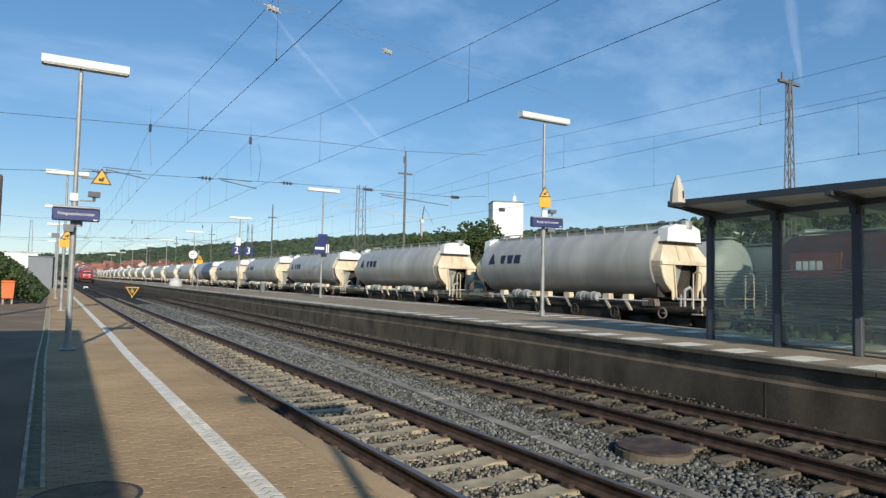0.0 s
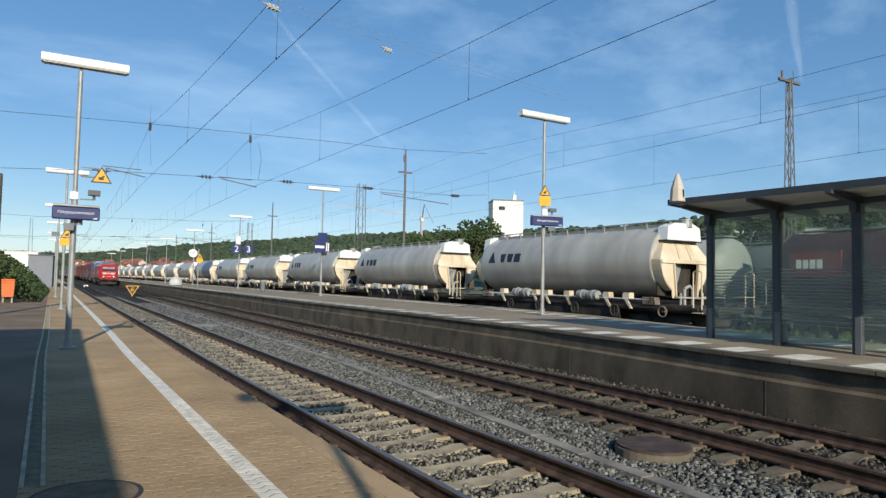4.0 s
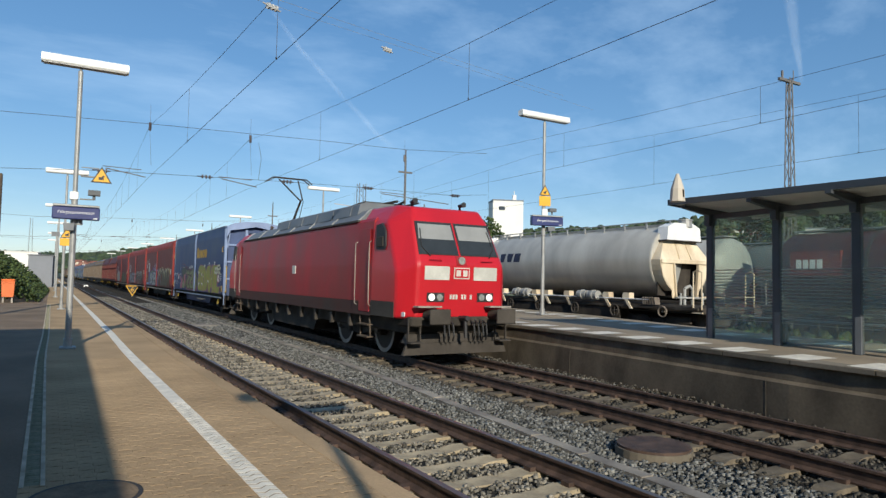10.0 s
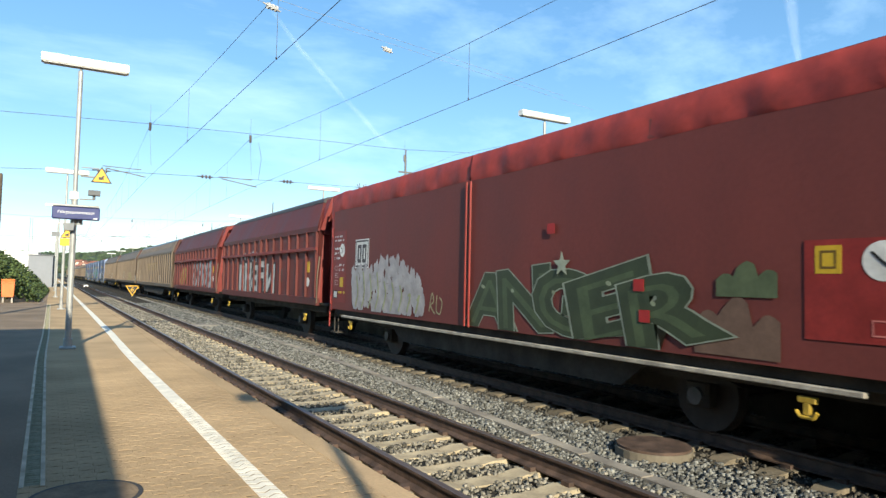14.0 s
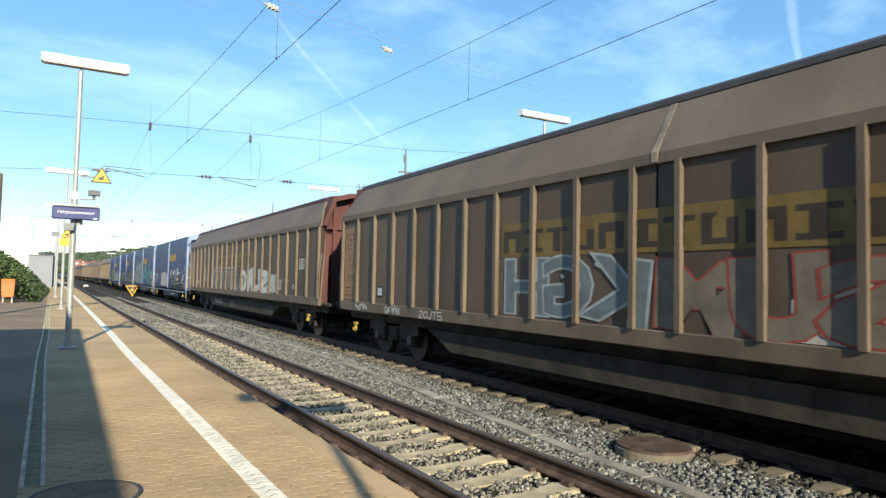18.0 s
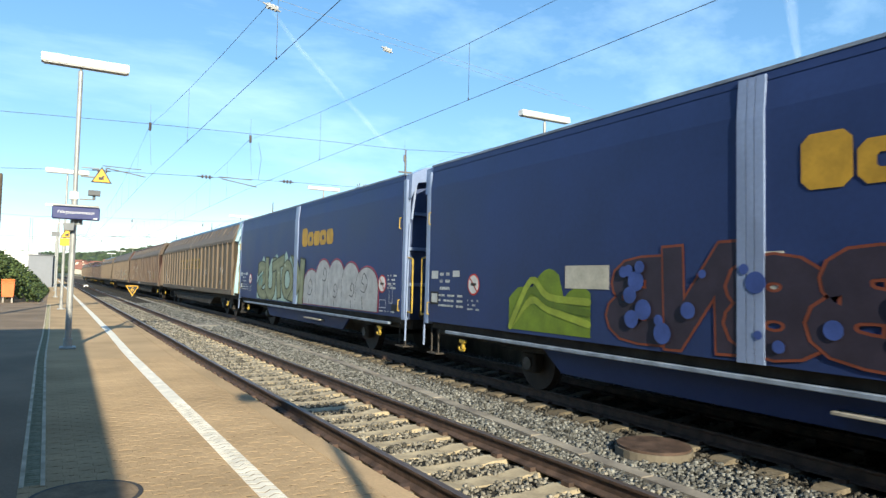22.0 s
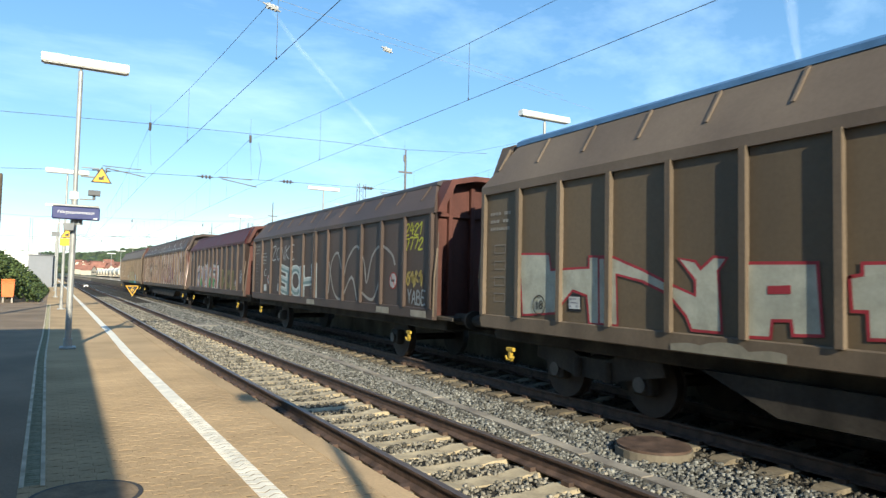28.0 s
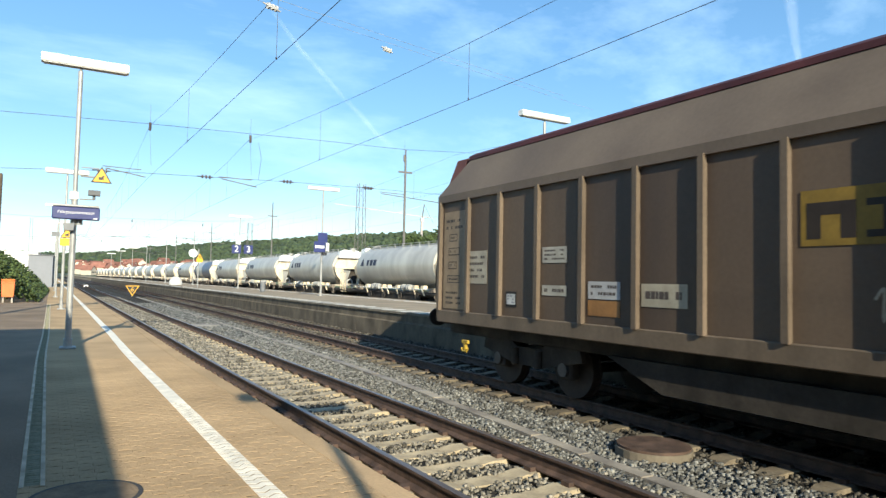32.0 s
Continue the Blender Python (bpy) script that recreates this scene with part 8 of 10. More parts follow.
for i, w in enumerate(blue):
    h = ln((1, 10, 11, 12, 13)[i]) / 2 - 0.62
    logo_row(w, -0.54, -3.32, 2.83, 3.40, OCHRE)
    no_entry(w, -h + 1.02, 1.74, 0.215)
    data_rows(w, -h + 0.72, -h + 0.25, 1.60, 1.98, WHITE, 4, i)
    box_line(w, -h + 1.15, -h + 0.80, 1.18, 1.36, (0.5, 0.52, 0.58), CUR)
    box_line(w, -h + 0.62, -h + 0.45, 1.30, 1.70, (0.5, 0.52, 0.58), CUR)
    patch(w, -h + 0.5, -h + 0.2, 1.12, 1.28, BLACK, name="label_holder")
    data_rows(w, -h + 1.15, -h + 0.3, 1.06, 1.14, PALE, 1, i + 40)
    # trailing end data block
    no_entry(w, h - 1.75, 1.78, 0.20)
    patch(w, h - 0.15, h - 0.42, 1.88, 2.04, PALE, name="label_plate")
    patch(w, h - 1.0, h - 1.25, 1.92, 2.04, PALE, name="label_plate")
    data_rows(w, h - 0.5, h - 0.98, 1.62, 2.04, PALE, 3, i + 20)
    data_rows(w, h - 0.45, h - 1.40, 1.30, 1.60, PALE, 3, i + 24)
    data_rows(w, h - 1.55, h - 1.95, 1.28, 1.52, PALE, 3, i + 28)
    patch(w, h - 0.13, h - 0.45, 1.36, 1.62, BLACK, name="label_holder")
    patch(w, h - 0.17, h - 0.41, 1.40, 1.58, PALE, name="paper_label", lift=0.006)
    part("roof_edge_strip", Geo().prism([(-1.388, 4.205), (-1.388, 4.245), (-1.33, 4.245), (-1.33, 4.205)], "y", -h, h), M["tx_rail"], w)

w = blue[0]
cloud(w, 2.7, -0.9, 1.04, 2.30, (0.34, 0.10, 0.17), seed=3, bump=0.9, label="rose sprayed background")
cloud(w, 4.2, 0.6, 1.9, 2.42, (0.07, 0.035, 0.07), seed=4, bump=0.5, lift=0.001, label="dark red sprayed haze")
spell(w, "S5G", 2.55, -0.6, 1.08, 2.18, (0.17, 0.18, 0.09), (0.055, 0.05, 0.035), (0.42, 0.42, 0.30), seed=12, flip=True, overlap=0.25, tilt=12, inner=(0.25, 0.27, 0.13))
ROSE, ROSE_RIM, DUN, SOOT = (0.42, 0.14, 0.20), (0.55, 0.30, 0.36), (0.16, 0.135, 0.06), (0.035, 0.03, 0.03)
for k, pts in enumerate(([(4.85, 1.10), (4.77, 1.39), (4.64, 1.45), (4.58, 1.64), (4.41, 1.70), (4.28, 1.66), (4.08, 1.10)], [(4.09, 1.71), (4.01, 1.78), (3.87, 1.79), (3.90, 1.20), (4.08, 1.20)], [(3.53, 1.97), (3.23, 1.93), (3.07, 1.83), (2.98, 1.72), (3.10, 1.40), (3.22, 1.20), (3.40, 1.30)])):
    form(w, pts, ROSE, ROSE_RIM, 0.004 + 0.002 * k, 0.012, "pink graffiti cloud")
form(w, [(4.41, 2.20), (3.90, 2.29), (3.87, 2.38), (3.44, 2.37), (3.40, 2.29), (2.99, 2.26), (2.96, 1.86), (3.21, 1.91), (3.56, 1.97), (4.24, 1.93)], (0.075, 0.095, 0.075), SOOT, 0.014, 0.014, "grey-green graffiti slab")
form(w, [(4.36, 2.0), (4.22, 1.98), (4.04, 1.10), (4.12, 1.10)], (0.075, 0.095, 0.075), SOOT, 0.012, 0.012, "grey-green graffiti slab")
form(w, [(3.90, 2.33), (3.46, 2.34), (3.46, 2.37), (3.87, 2.37)], (0.40, 0.42, 0.36), None, 0.019, label="pale painted edge")
form(w, [(3.76, 1.97), (3.54, 1.97), (3.38, 1.52), (3.92, 1.52)], DUN, SOOT, 0.017, 0.012, "olive graffiti wedge")
form(w, [(3.98, 1.33), (3.90, 1.48), (3.73, 1.55), (3.47, 1.55), (3.28, 1.38), (3.24, 1.10), (3.96, 1.10)], (0.29, 0.33, 0.19), SOOT, 0.021, 0.012, "pale green graffiti oval")
line_work(w, [[(3.75, 1.45), (3.72, 1.15)], [(3.55, 1.46), (3.52, 1.14)], [(3.90, 1.30), (3.80, 1.24), (3.88, 1.18)], [(3.42, 1.40), (3.40, 1.25), (3.32, 1.22)]], 0.010, SOOT, CUR - 0.0155)
form(w, [(3.03, 1.74), (2.82, 1.68), (2.45, 1.32), (2.70, 1.43), (2.74, 1.22), (3.18, 1.18), (3.22, 1.24), (2.98, 1.58)], DUN, SOOT, 0.016, 0.014, "olive graffiti arrow")
form(w, [(2.83, 2.14), (2.76, 2.23), (2.67, 2.23), (2.62, 2.14), (2.68, 2.02), (2.79, 2.02)], (0.25, 0.29, 0.16), SOOT, 0.018, 0.012, "pale green graffiti ring")
for y, z, q in ((4.82, 1.70, 0.11), (4.59, 1.76, 0.085), (2.82, 1.93, 0.09)):
    disc(w, y, z, q, ROSE_RIM, lift=0.014, name="graffiti_dot", label="pink sprayed bubble")
    disc(w, y, z, q * 0.82, ROSE, lift=0.0155, name="graffiti_dot", label="pink sprayed bubble")
line_work(w, [[(4.48, 2.35), (4.20, 2.41), (4.20, 2.58), (4.01, 2.63)], [(3.90, 2.56), (3.30, 2.51), (3.15, 2.41), (2.87, 2.36), (2.63, 2.43)], [(4.75, 2.22), (4.60, 2.05)]], 0.020, (0.20, 0.040, 0.045), CUR - 0.001, "graffiti_line", "red sprayed outline")
line_work(w, [[(5.06, 2.62), (4.97, 1.94), (4.90, 1.33)], [(5.37, 1.91), (4.97, 1.98), (4.58, 1.85)], [(5.20, 2.10), (4.97, 1.94), (4.74, 2.10)], [(4.97, 1.94), (5.09, 1.80)]], 0.009, (0.50, 0.55, 0.58), CUR - 0.001, "graffiti_star", "white sprayed star")
disc(w, 4.97, 1.95, 0.045, (0.55, 0.58, 0.60), lift=0.004, name="star_core")
tag(w, "debacgef", 1.9, 0.65, 2.28, 2.45, (0.60, 0.60, 0.58), seed=14, line=0.016)
cloud(w, -0.95, -6.6, 1.04, 2.40, (0.14, 0.10, 0.20), seed=5, bump=1.1, label="violet sprayed background")
spell(w, "B0RAJ", -1.1, -6.35, 1.06, 2.34, (0.27, 0.30, 0.06), (0.30, 0.12, 0.14), (0.55, 0.58, 0.34), seed=11, fat=0.075, rim=0.03, flip=True, overlap=0.06, tilt=4, inner=(0.34, 0.27, 0.07))
for y, z in ((-1.35, 1.95), (-1.55, 1.35), (-2.35, 1.85), (-2.40, 1.35), (-3.0, 2.30), (-4.2, 2.42), (-4.0, 1.50), (-5.5, 2.42)):
    for k in (0.07, -0.07):
        disc(w, y + k, z + abs(k), 0.075, WHITE, lift=0.034, name="eye_shape", sq=0.8)
        disc(w, y + k * 1.1, z - 0.02 + abs(k), 0.03, BLACK, lift=0.037, name="eye_dot")
part("banner", Geo().prism([(-5.55, 1.98), (-6.20, 1.93), (-6.25, 2.36), (-5.9, 2.28), (-5.6, 2.3)], "x", CUR - 0.036, CUR - 0.034).prism([(-6.23, 2.0), (-6.97, 1.92), (-6.80, 2.1), (-7.01, 2.25), (-6.65, 2.42), (-6.25, 2.40)], "x", CUR - 0.036, CUR - 0.034), paint(0.50, 0.50, 0.38), w, "pale sprayed banner")
for s, y, z, q in (("TAXI", -5.87, 2.12, 0.17), ("HAPPY", -6.57, 2.27, 0.155), ("B-DAY", -6.57, 2.09, 0.155)):
    words(s, q, paint(*BLACK), w, pose(CUR - 0.039, y, z, 90, 0, -90), name="graffiti_words")

w = blue[1]
bubbles(w, 3.42, 0.35, 1.12, 2.20, 5, (0.50, 0.47, 0.46), (0.42, 0.08, 0.09), seed=21, ink=(0.42, 0.08, 0.09), rim=0.016, glow=(0.34, 0.28, 0.33))
patch(w, -0.85, -6.3, 1.06, 1.62, (0.018, 0.02, 0.03), name="painted_ground")

INK, CHALK, BEAK = (0.018, 0.019, 0.024), (0.60, 0.60, 0.54), (0.40, 0.16, 0.08)
# two long-necked bird forms, then a square-headed one
for dy in (0.0, -1.22):
    s = 1.0 if dy == 0 else 1.25
    y0 = -1.0 + dy
    form(w, smooth([(y0, 1.98), (y0 - 0.25, 2.14), (y0 - 0.62 * s, 2.22), (y0 - 0.95 * s, 2.12)], 3) + [(y0 - 1.05 * s, 1.30), (y0 - 0.82 * s, 1.22), (y0 - 0.70 * s, 1.92), (y0 - 0.25, 1.88)], INK, CHALK, 0.006 + 0.002 * s)
    form(w, [(y0 - 0.02, 1.99), (y0 - 0.25, 2.13), (y0 - 0.62 * s, 2.20), (y0 - 0.72 * s, 2.02), (y0 - 0.3, 1.92)], CHALK, None, 0.013, label="chalk-white graffiti patch")
form(w, [(-1.05, 1.92), (-0.9, 1.72), (-0.78, 1.60), (-1.02, 1.74), (-1.25, 1.66), (-1.3, 1.80)], BEAK, None, 0.015, label="orange graffiti beak")
form(w, [(-2.62, 1.36), (-2.60, 1.60), (-3.05, 1.42), (-3.08, 1.62), (-3.30, 2.08), (-3.42, 1.25), (-2.65, 1.30)], INK, CHALK, 0.012)
form(w, [(-3.82, 1.34), (-3.86, 2.33), (-4.46, 2.28), (-4.50, 2.08), (-5.20, 1.95), (-5.26, 1.42)], INK, CHALK, 0.009)
form(w, [(-3.88, 2.30), (-4.44, 2.26), (-4.48, 2.08), (-4.88, 2.0), (-4.36, 1.82), (-3.90, 1.98)], CHALK, None, 0.014, label="chalk-white graffiti patch")
form(w, [(-3.90, 1.72), (-4.56, 1.66), (-4.58, 1.58), (-4.12, 1.50), (-3.90, 1.58)], CHALK, None, 0.014, label="chalk-white graffiti patch")
form(w, [(-4.22, 2.22), (-4.36, 2.21), (-4.36, 2.12), (-4.22, 2.12)], INK, None, 0.018)
form(w, [(-3.51, 1.56), (-4.08, 1.98), (-4.38, 1.72), (-4.26, 1.66), (-4.01, 1.78)], BEAK, None, 0.017, label="orange graffiti beak")
line_work(w, [[(-5.75, 2.02), (-6.35, 2.22)], [(-5.75, 1.98), (-6.35, 1.82)], [(-5.80, 2.08), (-6.20, 2.30)]], 0.012, (0.5, 0.5, 0.48), CUR - 0.012)
disc(w, -5.95, 1.46, 0.13, (0.6, 0.58, 0.5), lift=0.012, name="painted_ball")
tag(w, "7fB", -6.55, -6.95, 2.26, 2.48, (0.6, 0.6, 0.6), seed=23, line=0.013)
tag(w, "2016", -6.55, -7.0, 2.04, 2.22, (0.6, 0.6, 0.6), seed=24, line=0.013)

w = blue[2]
cloud(w, 5.70, -0.45, 1.10, 3.15, (0.045, 0.33, 0.035), seed=31, bump=0.42, label="bright green sprayed cloud")
spell(w, "GOON", 5.35, -0.30, 1.04, 2.98, (0.27, 0.26, 0.275), (0.05, 0.12, 0.34), None, seed=31, fat=0.075, rim=0.028, overlap=0.12, tilt=5)
r = random.Random(8)
for k in range(9):
    y, z = r.uniform(0.1, 5.0), r.uniform(1.5, 2.7)
    line_work(w, [[(y, z), (y - r.uniform(-0.15, 0.15), z - 0.16), (y - r.uniform(-0.1, 0.25), z - 0.34)]], 0.007, (0.05, 0.05, 0.06), CUR - 0.018, "graffiti_crack", "thin painted crack")


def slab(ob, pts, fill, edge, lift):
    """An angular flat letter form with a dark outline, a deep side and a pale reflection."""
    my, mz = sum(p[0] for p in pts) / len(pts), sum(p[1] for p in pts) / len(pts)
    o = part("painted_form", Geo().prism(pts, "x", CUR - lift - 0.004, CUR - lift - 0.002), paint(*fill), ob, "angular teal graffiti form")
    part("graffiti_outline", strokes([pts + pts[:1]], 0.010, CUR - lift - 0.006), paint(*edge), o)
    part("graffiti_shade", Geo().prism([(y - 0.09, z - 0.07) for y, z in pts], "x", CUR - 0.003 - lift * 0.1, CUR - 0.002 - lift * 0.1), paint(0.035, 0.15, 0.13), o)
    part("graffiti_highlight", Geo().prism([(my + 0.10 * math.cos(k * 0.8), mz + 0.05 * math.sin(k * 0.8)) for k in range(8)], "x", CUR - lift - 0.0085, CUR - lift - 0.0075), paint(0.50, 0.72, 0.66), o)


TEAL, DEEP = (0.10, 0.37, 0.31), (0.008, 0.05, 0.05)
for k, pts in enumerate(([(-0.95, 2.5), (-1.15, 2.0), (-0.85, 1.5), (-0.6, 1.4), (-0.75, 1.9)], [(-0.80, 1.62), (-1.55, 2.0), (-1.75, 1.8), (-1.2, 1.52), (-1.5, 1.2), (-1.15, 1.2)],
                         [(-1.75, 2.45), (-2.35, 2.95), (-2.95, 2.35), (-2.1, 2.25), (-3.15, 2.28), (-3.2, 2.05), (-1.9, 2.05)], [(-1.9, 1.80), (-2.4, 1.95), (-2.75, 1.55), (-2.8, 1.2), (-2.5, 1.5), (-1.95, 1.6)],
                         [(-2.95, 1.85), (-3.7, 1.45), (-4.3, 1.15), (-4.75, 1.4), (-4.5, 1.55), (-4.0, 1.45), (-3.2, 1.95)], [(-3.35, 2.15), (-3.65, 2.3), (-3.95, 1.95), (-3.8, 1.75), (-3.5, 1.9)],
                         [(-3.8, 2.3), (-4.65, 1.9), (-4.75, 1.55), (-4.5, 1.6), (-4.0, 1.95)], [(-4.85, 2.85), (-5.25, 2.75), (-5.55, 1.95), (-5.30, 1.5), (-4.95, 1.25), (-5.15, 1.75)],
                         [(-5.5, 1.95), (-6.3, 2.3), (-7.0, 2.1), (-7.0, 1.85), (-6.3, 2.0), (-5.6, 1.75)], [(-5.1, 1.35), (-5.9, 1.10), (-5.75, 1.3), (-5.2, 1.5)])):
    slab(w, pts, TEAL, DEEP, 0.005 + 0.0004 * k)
line_work(w, [[(-0.25, 2.0), (-0.55, 1.85), (-0.3, 1.6), (-0.6, 1.5)], [(-1.0, 1.3), (-1.6, 1.15), (-1.75, 1.05)], [(-3.9, 2.4), (-3.95, 2.6), (-4.3, 2.75)], [(-4.6, 2.15), (-4.8, 2.3), (-4.9, 2.1)]], 0.02, (0.12, 0.42, 0.36), CUR)

w = blue[3]
cloud(w, 4.55, 2.45, 1.06, 2.02, (0.16, 0.24, 0.025), seed=41, bump=0.9, label="green sprayed hill")
for k, c in enumerate(((0.30, 0.38, 0.05), (0.11, 0.17, 0.02), (0.30, 0.38, 0.05))):
    line_work(w, [[(4.5, 1.10), (3.95, 1.55 + 0.16 * k), (3.5, 1.72 + 0.10 * k - 0.3), (2.6, 1.45 + 0.16 * k - 0.2)]], 0.055, c, CUR - 0.002 - 0.002 * k, "graffiti_band", "curved sprayed band")
patch(w, 3.12, 2.20, 1.76, 2.10, (0.52, 0.50, 0.42), name="graffiti_ground", label="cream painted block")
patch(w, 0.50, -0.35, 1.80, 2.22, (0.50, 0.48, 0.42), name="graffiti_ground", label="cream painted block")
spell(w, "BN8BE5", 2.15, -3.6, 1.05, 2.26, (0.035, 0.028, 0.045), (0.20, 0.055, 0.03), None, seed=42, fat=0.06, rim=0.022, flip=True, overlap=0.12, tilt=4)
r = random.Random(5)
for k in range(30):
    disc(w, r.uniform(-3.4, 2.0), r.uniform(1.20, 2.12), r.uniform(0.05, 0.14), (0.05, 0.09, 0.30), lift=0.030 + 0.0002 * k, name="graffiti_dot")
for y0, y1 in ((-2.35, -2.75), (-3.7, -4.55)):
    cloud(w, y0, y1, 1.12, 2.12, (0.50, 0.49, 0.42), seed=44, bump=0.3, lift=0.028, label="cream spotted form")
for k in range(26):
    y = r.uniform(-7.0, -3.8)
    disc(w, y, r.uniform(1.15, 2.2), r.uniform(0.03, 0.09) if k % 4 else 0.17, r.choice([(0.32, 0.40, 0.06), (0.30, 0.36, 0.05), (0.05, 0.06, 0.04)] if y > -4.6 else [(0.32, 0.40, 0.06), (0.25, 0.32, 0.05)]), lift=0.034 + 0.0002 * k, name="graffiti_dot")
part("white_flake", Geo().prism([(7.25, 2.2), (7.05, 2.3), (6.95, 2.22), (6.88, 2.10), (7.0, 2.05), (7.2, 2.08)], "x", CUR - 0.005, CUR - 0.003), paint(0.6, 0.6, 0.5), blue[2], "pale flaked paint")

w = blue[4]
cloud(w, 4.85, -0.85, 1.04, 2.58, (0.33, 0.45, 0.40), seed=51, bump=0.55, label="pale mint sprayed cloud")
spell(w, "SUTOK", 4.55, -0.65, 1.05, 2.48, (0.20, 0.22, 0.13), (0.035, 0.045, 0.03), (0.40, 0.44, 0.34), seed=51, fat=0.05, rim=0.026, flip=True, overlap=0.28, tilt=10, inner=(0.25, 0.27, 0.17))
tag(w, "dcfe", 4.55, 4.0, 1.55, 2.0, (0.10, 0.30, 0.30), CUR - 0.004, 55, 0.016)
bubbles(w, -1.0, -6.25, 1.06, 2.45, 5, (0.40, 0.41, 0.42), (0.035, 0.035, 0.045), seed=52, ink=(0.035, 0.035, 0.045), rim=0.016, glow=(0.36, 0.06, 0.11))

# maroon wagons
for i, w in enumerate(reds):
    h = ln(2 + i) / 2 - 0.62
    # leading end: bright red label field; trailing end: data field
    patch(w, -h + 1.25, -h + 0.25, 1.32, 2.32, (0.27, 0.03, 0.027), name="red_label_field")
    y_ = patch(w, -h + 1.14, -h + 0.88, 1.98, 2.26, (0.55, 0.36, 0.03), name="yellow_label", lift=0.006)
    box_line(y_, -h + 1.08, -h + 0.94, 2.04, 2.20, (0.15, 0.09, 0.02), CUR - 0.004, 0.012)
    disc(w, -h + 0.50, 2.10, 0.19, WHITE, lift=0.008, name="round_plate")
    part("plate_hand", strokes([[(-h + 0.60, 2.18), (-h + 0.48, 2.06), (-h + 0.40, 2.12)]], 0.014, CUR - 0.012), paint(*BLACK), w)
    data_rows(w, -h + 1.2, -h + 0.72, 1.36, 1.46, WHITE, 1, i)
    box_line(w, -h + 0.6, -h + 0.3, 1.4, 1.54, (0.6, 0.2, 0.18), CUR - 0.003)
    patch(w, h - 0.15, h - 1.02, 1.20, 3.15, (0.20, 0.03, 0.027), name="red_label_field")
    data_rows(w, h - 0.2, h - 0.85, 2.84, 3.06, WHITE, 2, i + 5, x=CUR - 0.004)
    data_rows(w, h - 0.2, h - 0.60, 2.34, 2.74, WHITE, 3, i + 9, x=CUR - 0.004)
    disc(w, h - 0.76, 2.62, 0.18, WHITE, lift=0.009, name="round_plate")
    part("plate_hand", strokes([[(h - 0.68, 2.70), (h - 0.78, 2.58), (h - 0.70, 2.54)]], 0.014, CUR - 0.012), paint(*BLACK), w)
    for k in range(3):
        box_line(w, h - 0.24, h - 0.48, 1.68 + k * 0.2, 1.79 + k * 0.2, (0.55, 0.35, 0.33), CUR - 0.003)
        data_rows(w, h - 0.27, h - 0.46, 1.70 + k * 0.2, 1.77 + k * 0.2, WHITE, 1, i + k, x=CUR - 0.004)
    data_rows(w, h - 0.55, h - 0.92, 2.02, 2.28, WHITE, 2, i + 17, x=CUR - 0.004)
    patch(w, h - 0.62, h - 0.86, 1.62, 1.88, (0.55, 0.36, 0.03), name="yellow_label", lift=0.008)
    patch(w, h - 0.16, h - 0.46, 1.30, 1.52, BLACK, name="label_holder", lift=0.006)
    patch(w, h - 0.20, h - 0.42, 1.33, 1.49, PALE, name="paper_label", lift=0.009)
    data_rows(w, h - 0.5, h - 1.0, 1.40, 1.54, (0.65, 0.45, 0.04), 1, i + 31, x=CUR - 0.004)
    db_mark(w, h - 1.68, h - 2.55, 2.12, 2.86)

w = reds[0]
cloud(w, 5.7, -0.5, 1.04, 2.25, (0.10, 0.10, 0.26), seed=61, bump=0.4, label="violet-blue sprayed aura")
r = random.Random(61)
for k in range(22):
    disc(w, r.uniform(-0.5, 3.4), r.uniform(2.0, 2.5), r.uniform(0.04, 0.10), r.choice([(0.12, 0.20, 0.48), (0.26, 0.20, 0.46)]), lift=0.003 + 0.0002 * k, name="graffiti_dot")
line_work(w, [[(5.0, 1.2), (4.6, 1.7), (4.2, 1.9), (3.2, 2.12), (2.2, 2.15), (1.2, 2.05)], [(5.3, 1.3), (5.4, 1.55), (5.2, 1.75), (5.0, 1.6)]], 0.035, (0.12, 0.24, 0.06), CUR - 0.004)
spell(w, "BÖEM", 4.25, 0.15, 1.04, 2.06, (0.34, 0.37, 0.37), (0.012, 0.014, 0.014), None, seed=62, fat=0.03, rim=0.06, overlap=0.14, tilt=4)
line_work(w, [[(3.1, 1.35), (2.9, 1.22), (2.75, 1.38), (2.9, 1.48), (2.98, 1.38)]], 0.016, (0.03, 0.03, 0.03), CUR - 0.02)
tag(w, "MbK", 1.85, 0.55, 2.10, 2.76, (0.42, 0.45, 0.55), seed=63, line=0.03)
tag(w, "dhe", 6.05, 5.4, 2.86, 3.16, (0.40, 0.58, 0.50), seed=65, line=0.022)
tag(w, "AbfcjBdha", 7.1, 4.9, 1.06, 1.26, (0.30, 0.50, 0.68), seed=64, line=0.02)
spell(w, "VO85N", -0.55, -6.35, 1.04, 2.30, (0.085, 0.078, 0.05), (0.05, 0.045, 0.03), None, seed=66, fat=0.06, rim=0.03, flip=True, overlap=0.05, tilt=8)
spell(w, "D", -3.9, -5.2, 1.06, 2.05, (0.25, 0.07, 0.03), (0.05, 0.04, 0.03), None, seed=67, fat=0.06, rim=0.03, flip=True)
drips(w, -0.6, -6.4, 1.10, 2.48, 13, (0.46, 0.43, 0.24), seed=68, lift=0.026)
line_work(w, [[(-0.6, 2.2), (-1.1, 2.05), (-1.6, 2.38), (-2.2, 2.1), (-3.2, 2.3), (-3.9, 2.05), (-4.6, 2.15), (-5.4, 2.35), (-6.3, 2.2)]], 0.025, (0.45, 0.45, 0.38), CUR - 0.022)
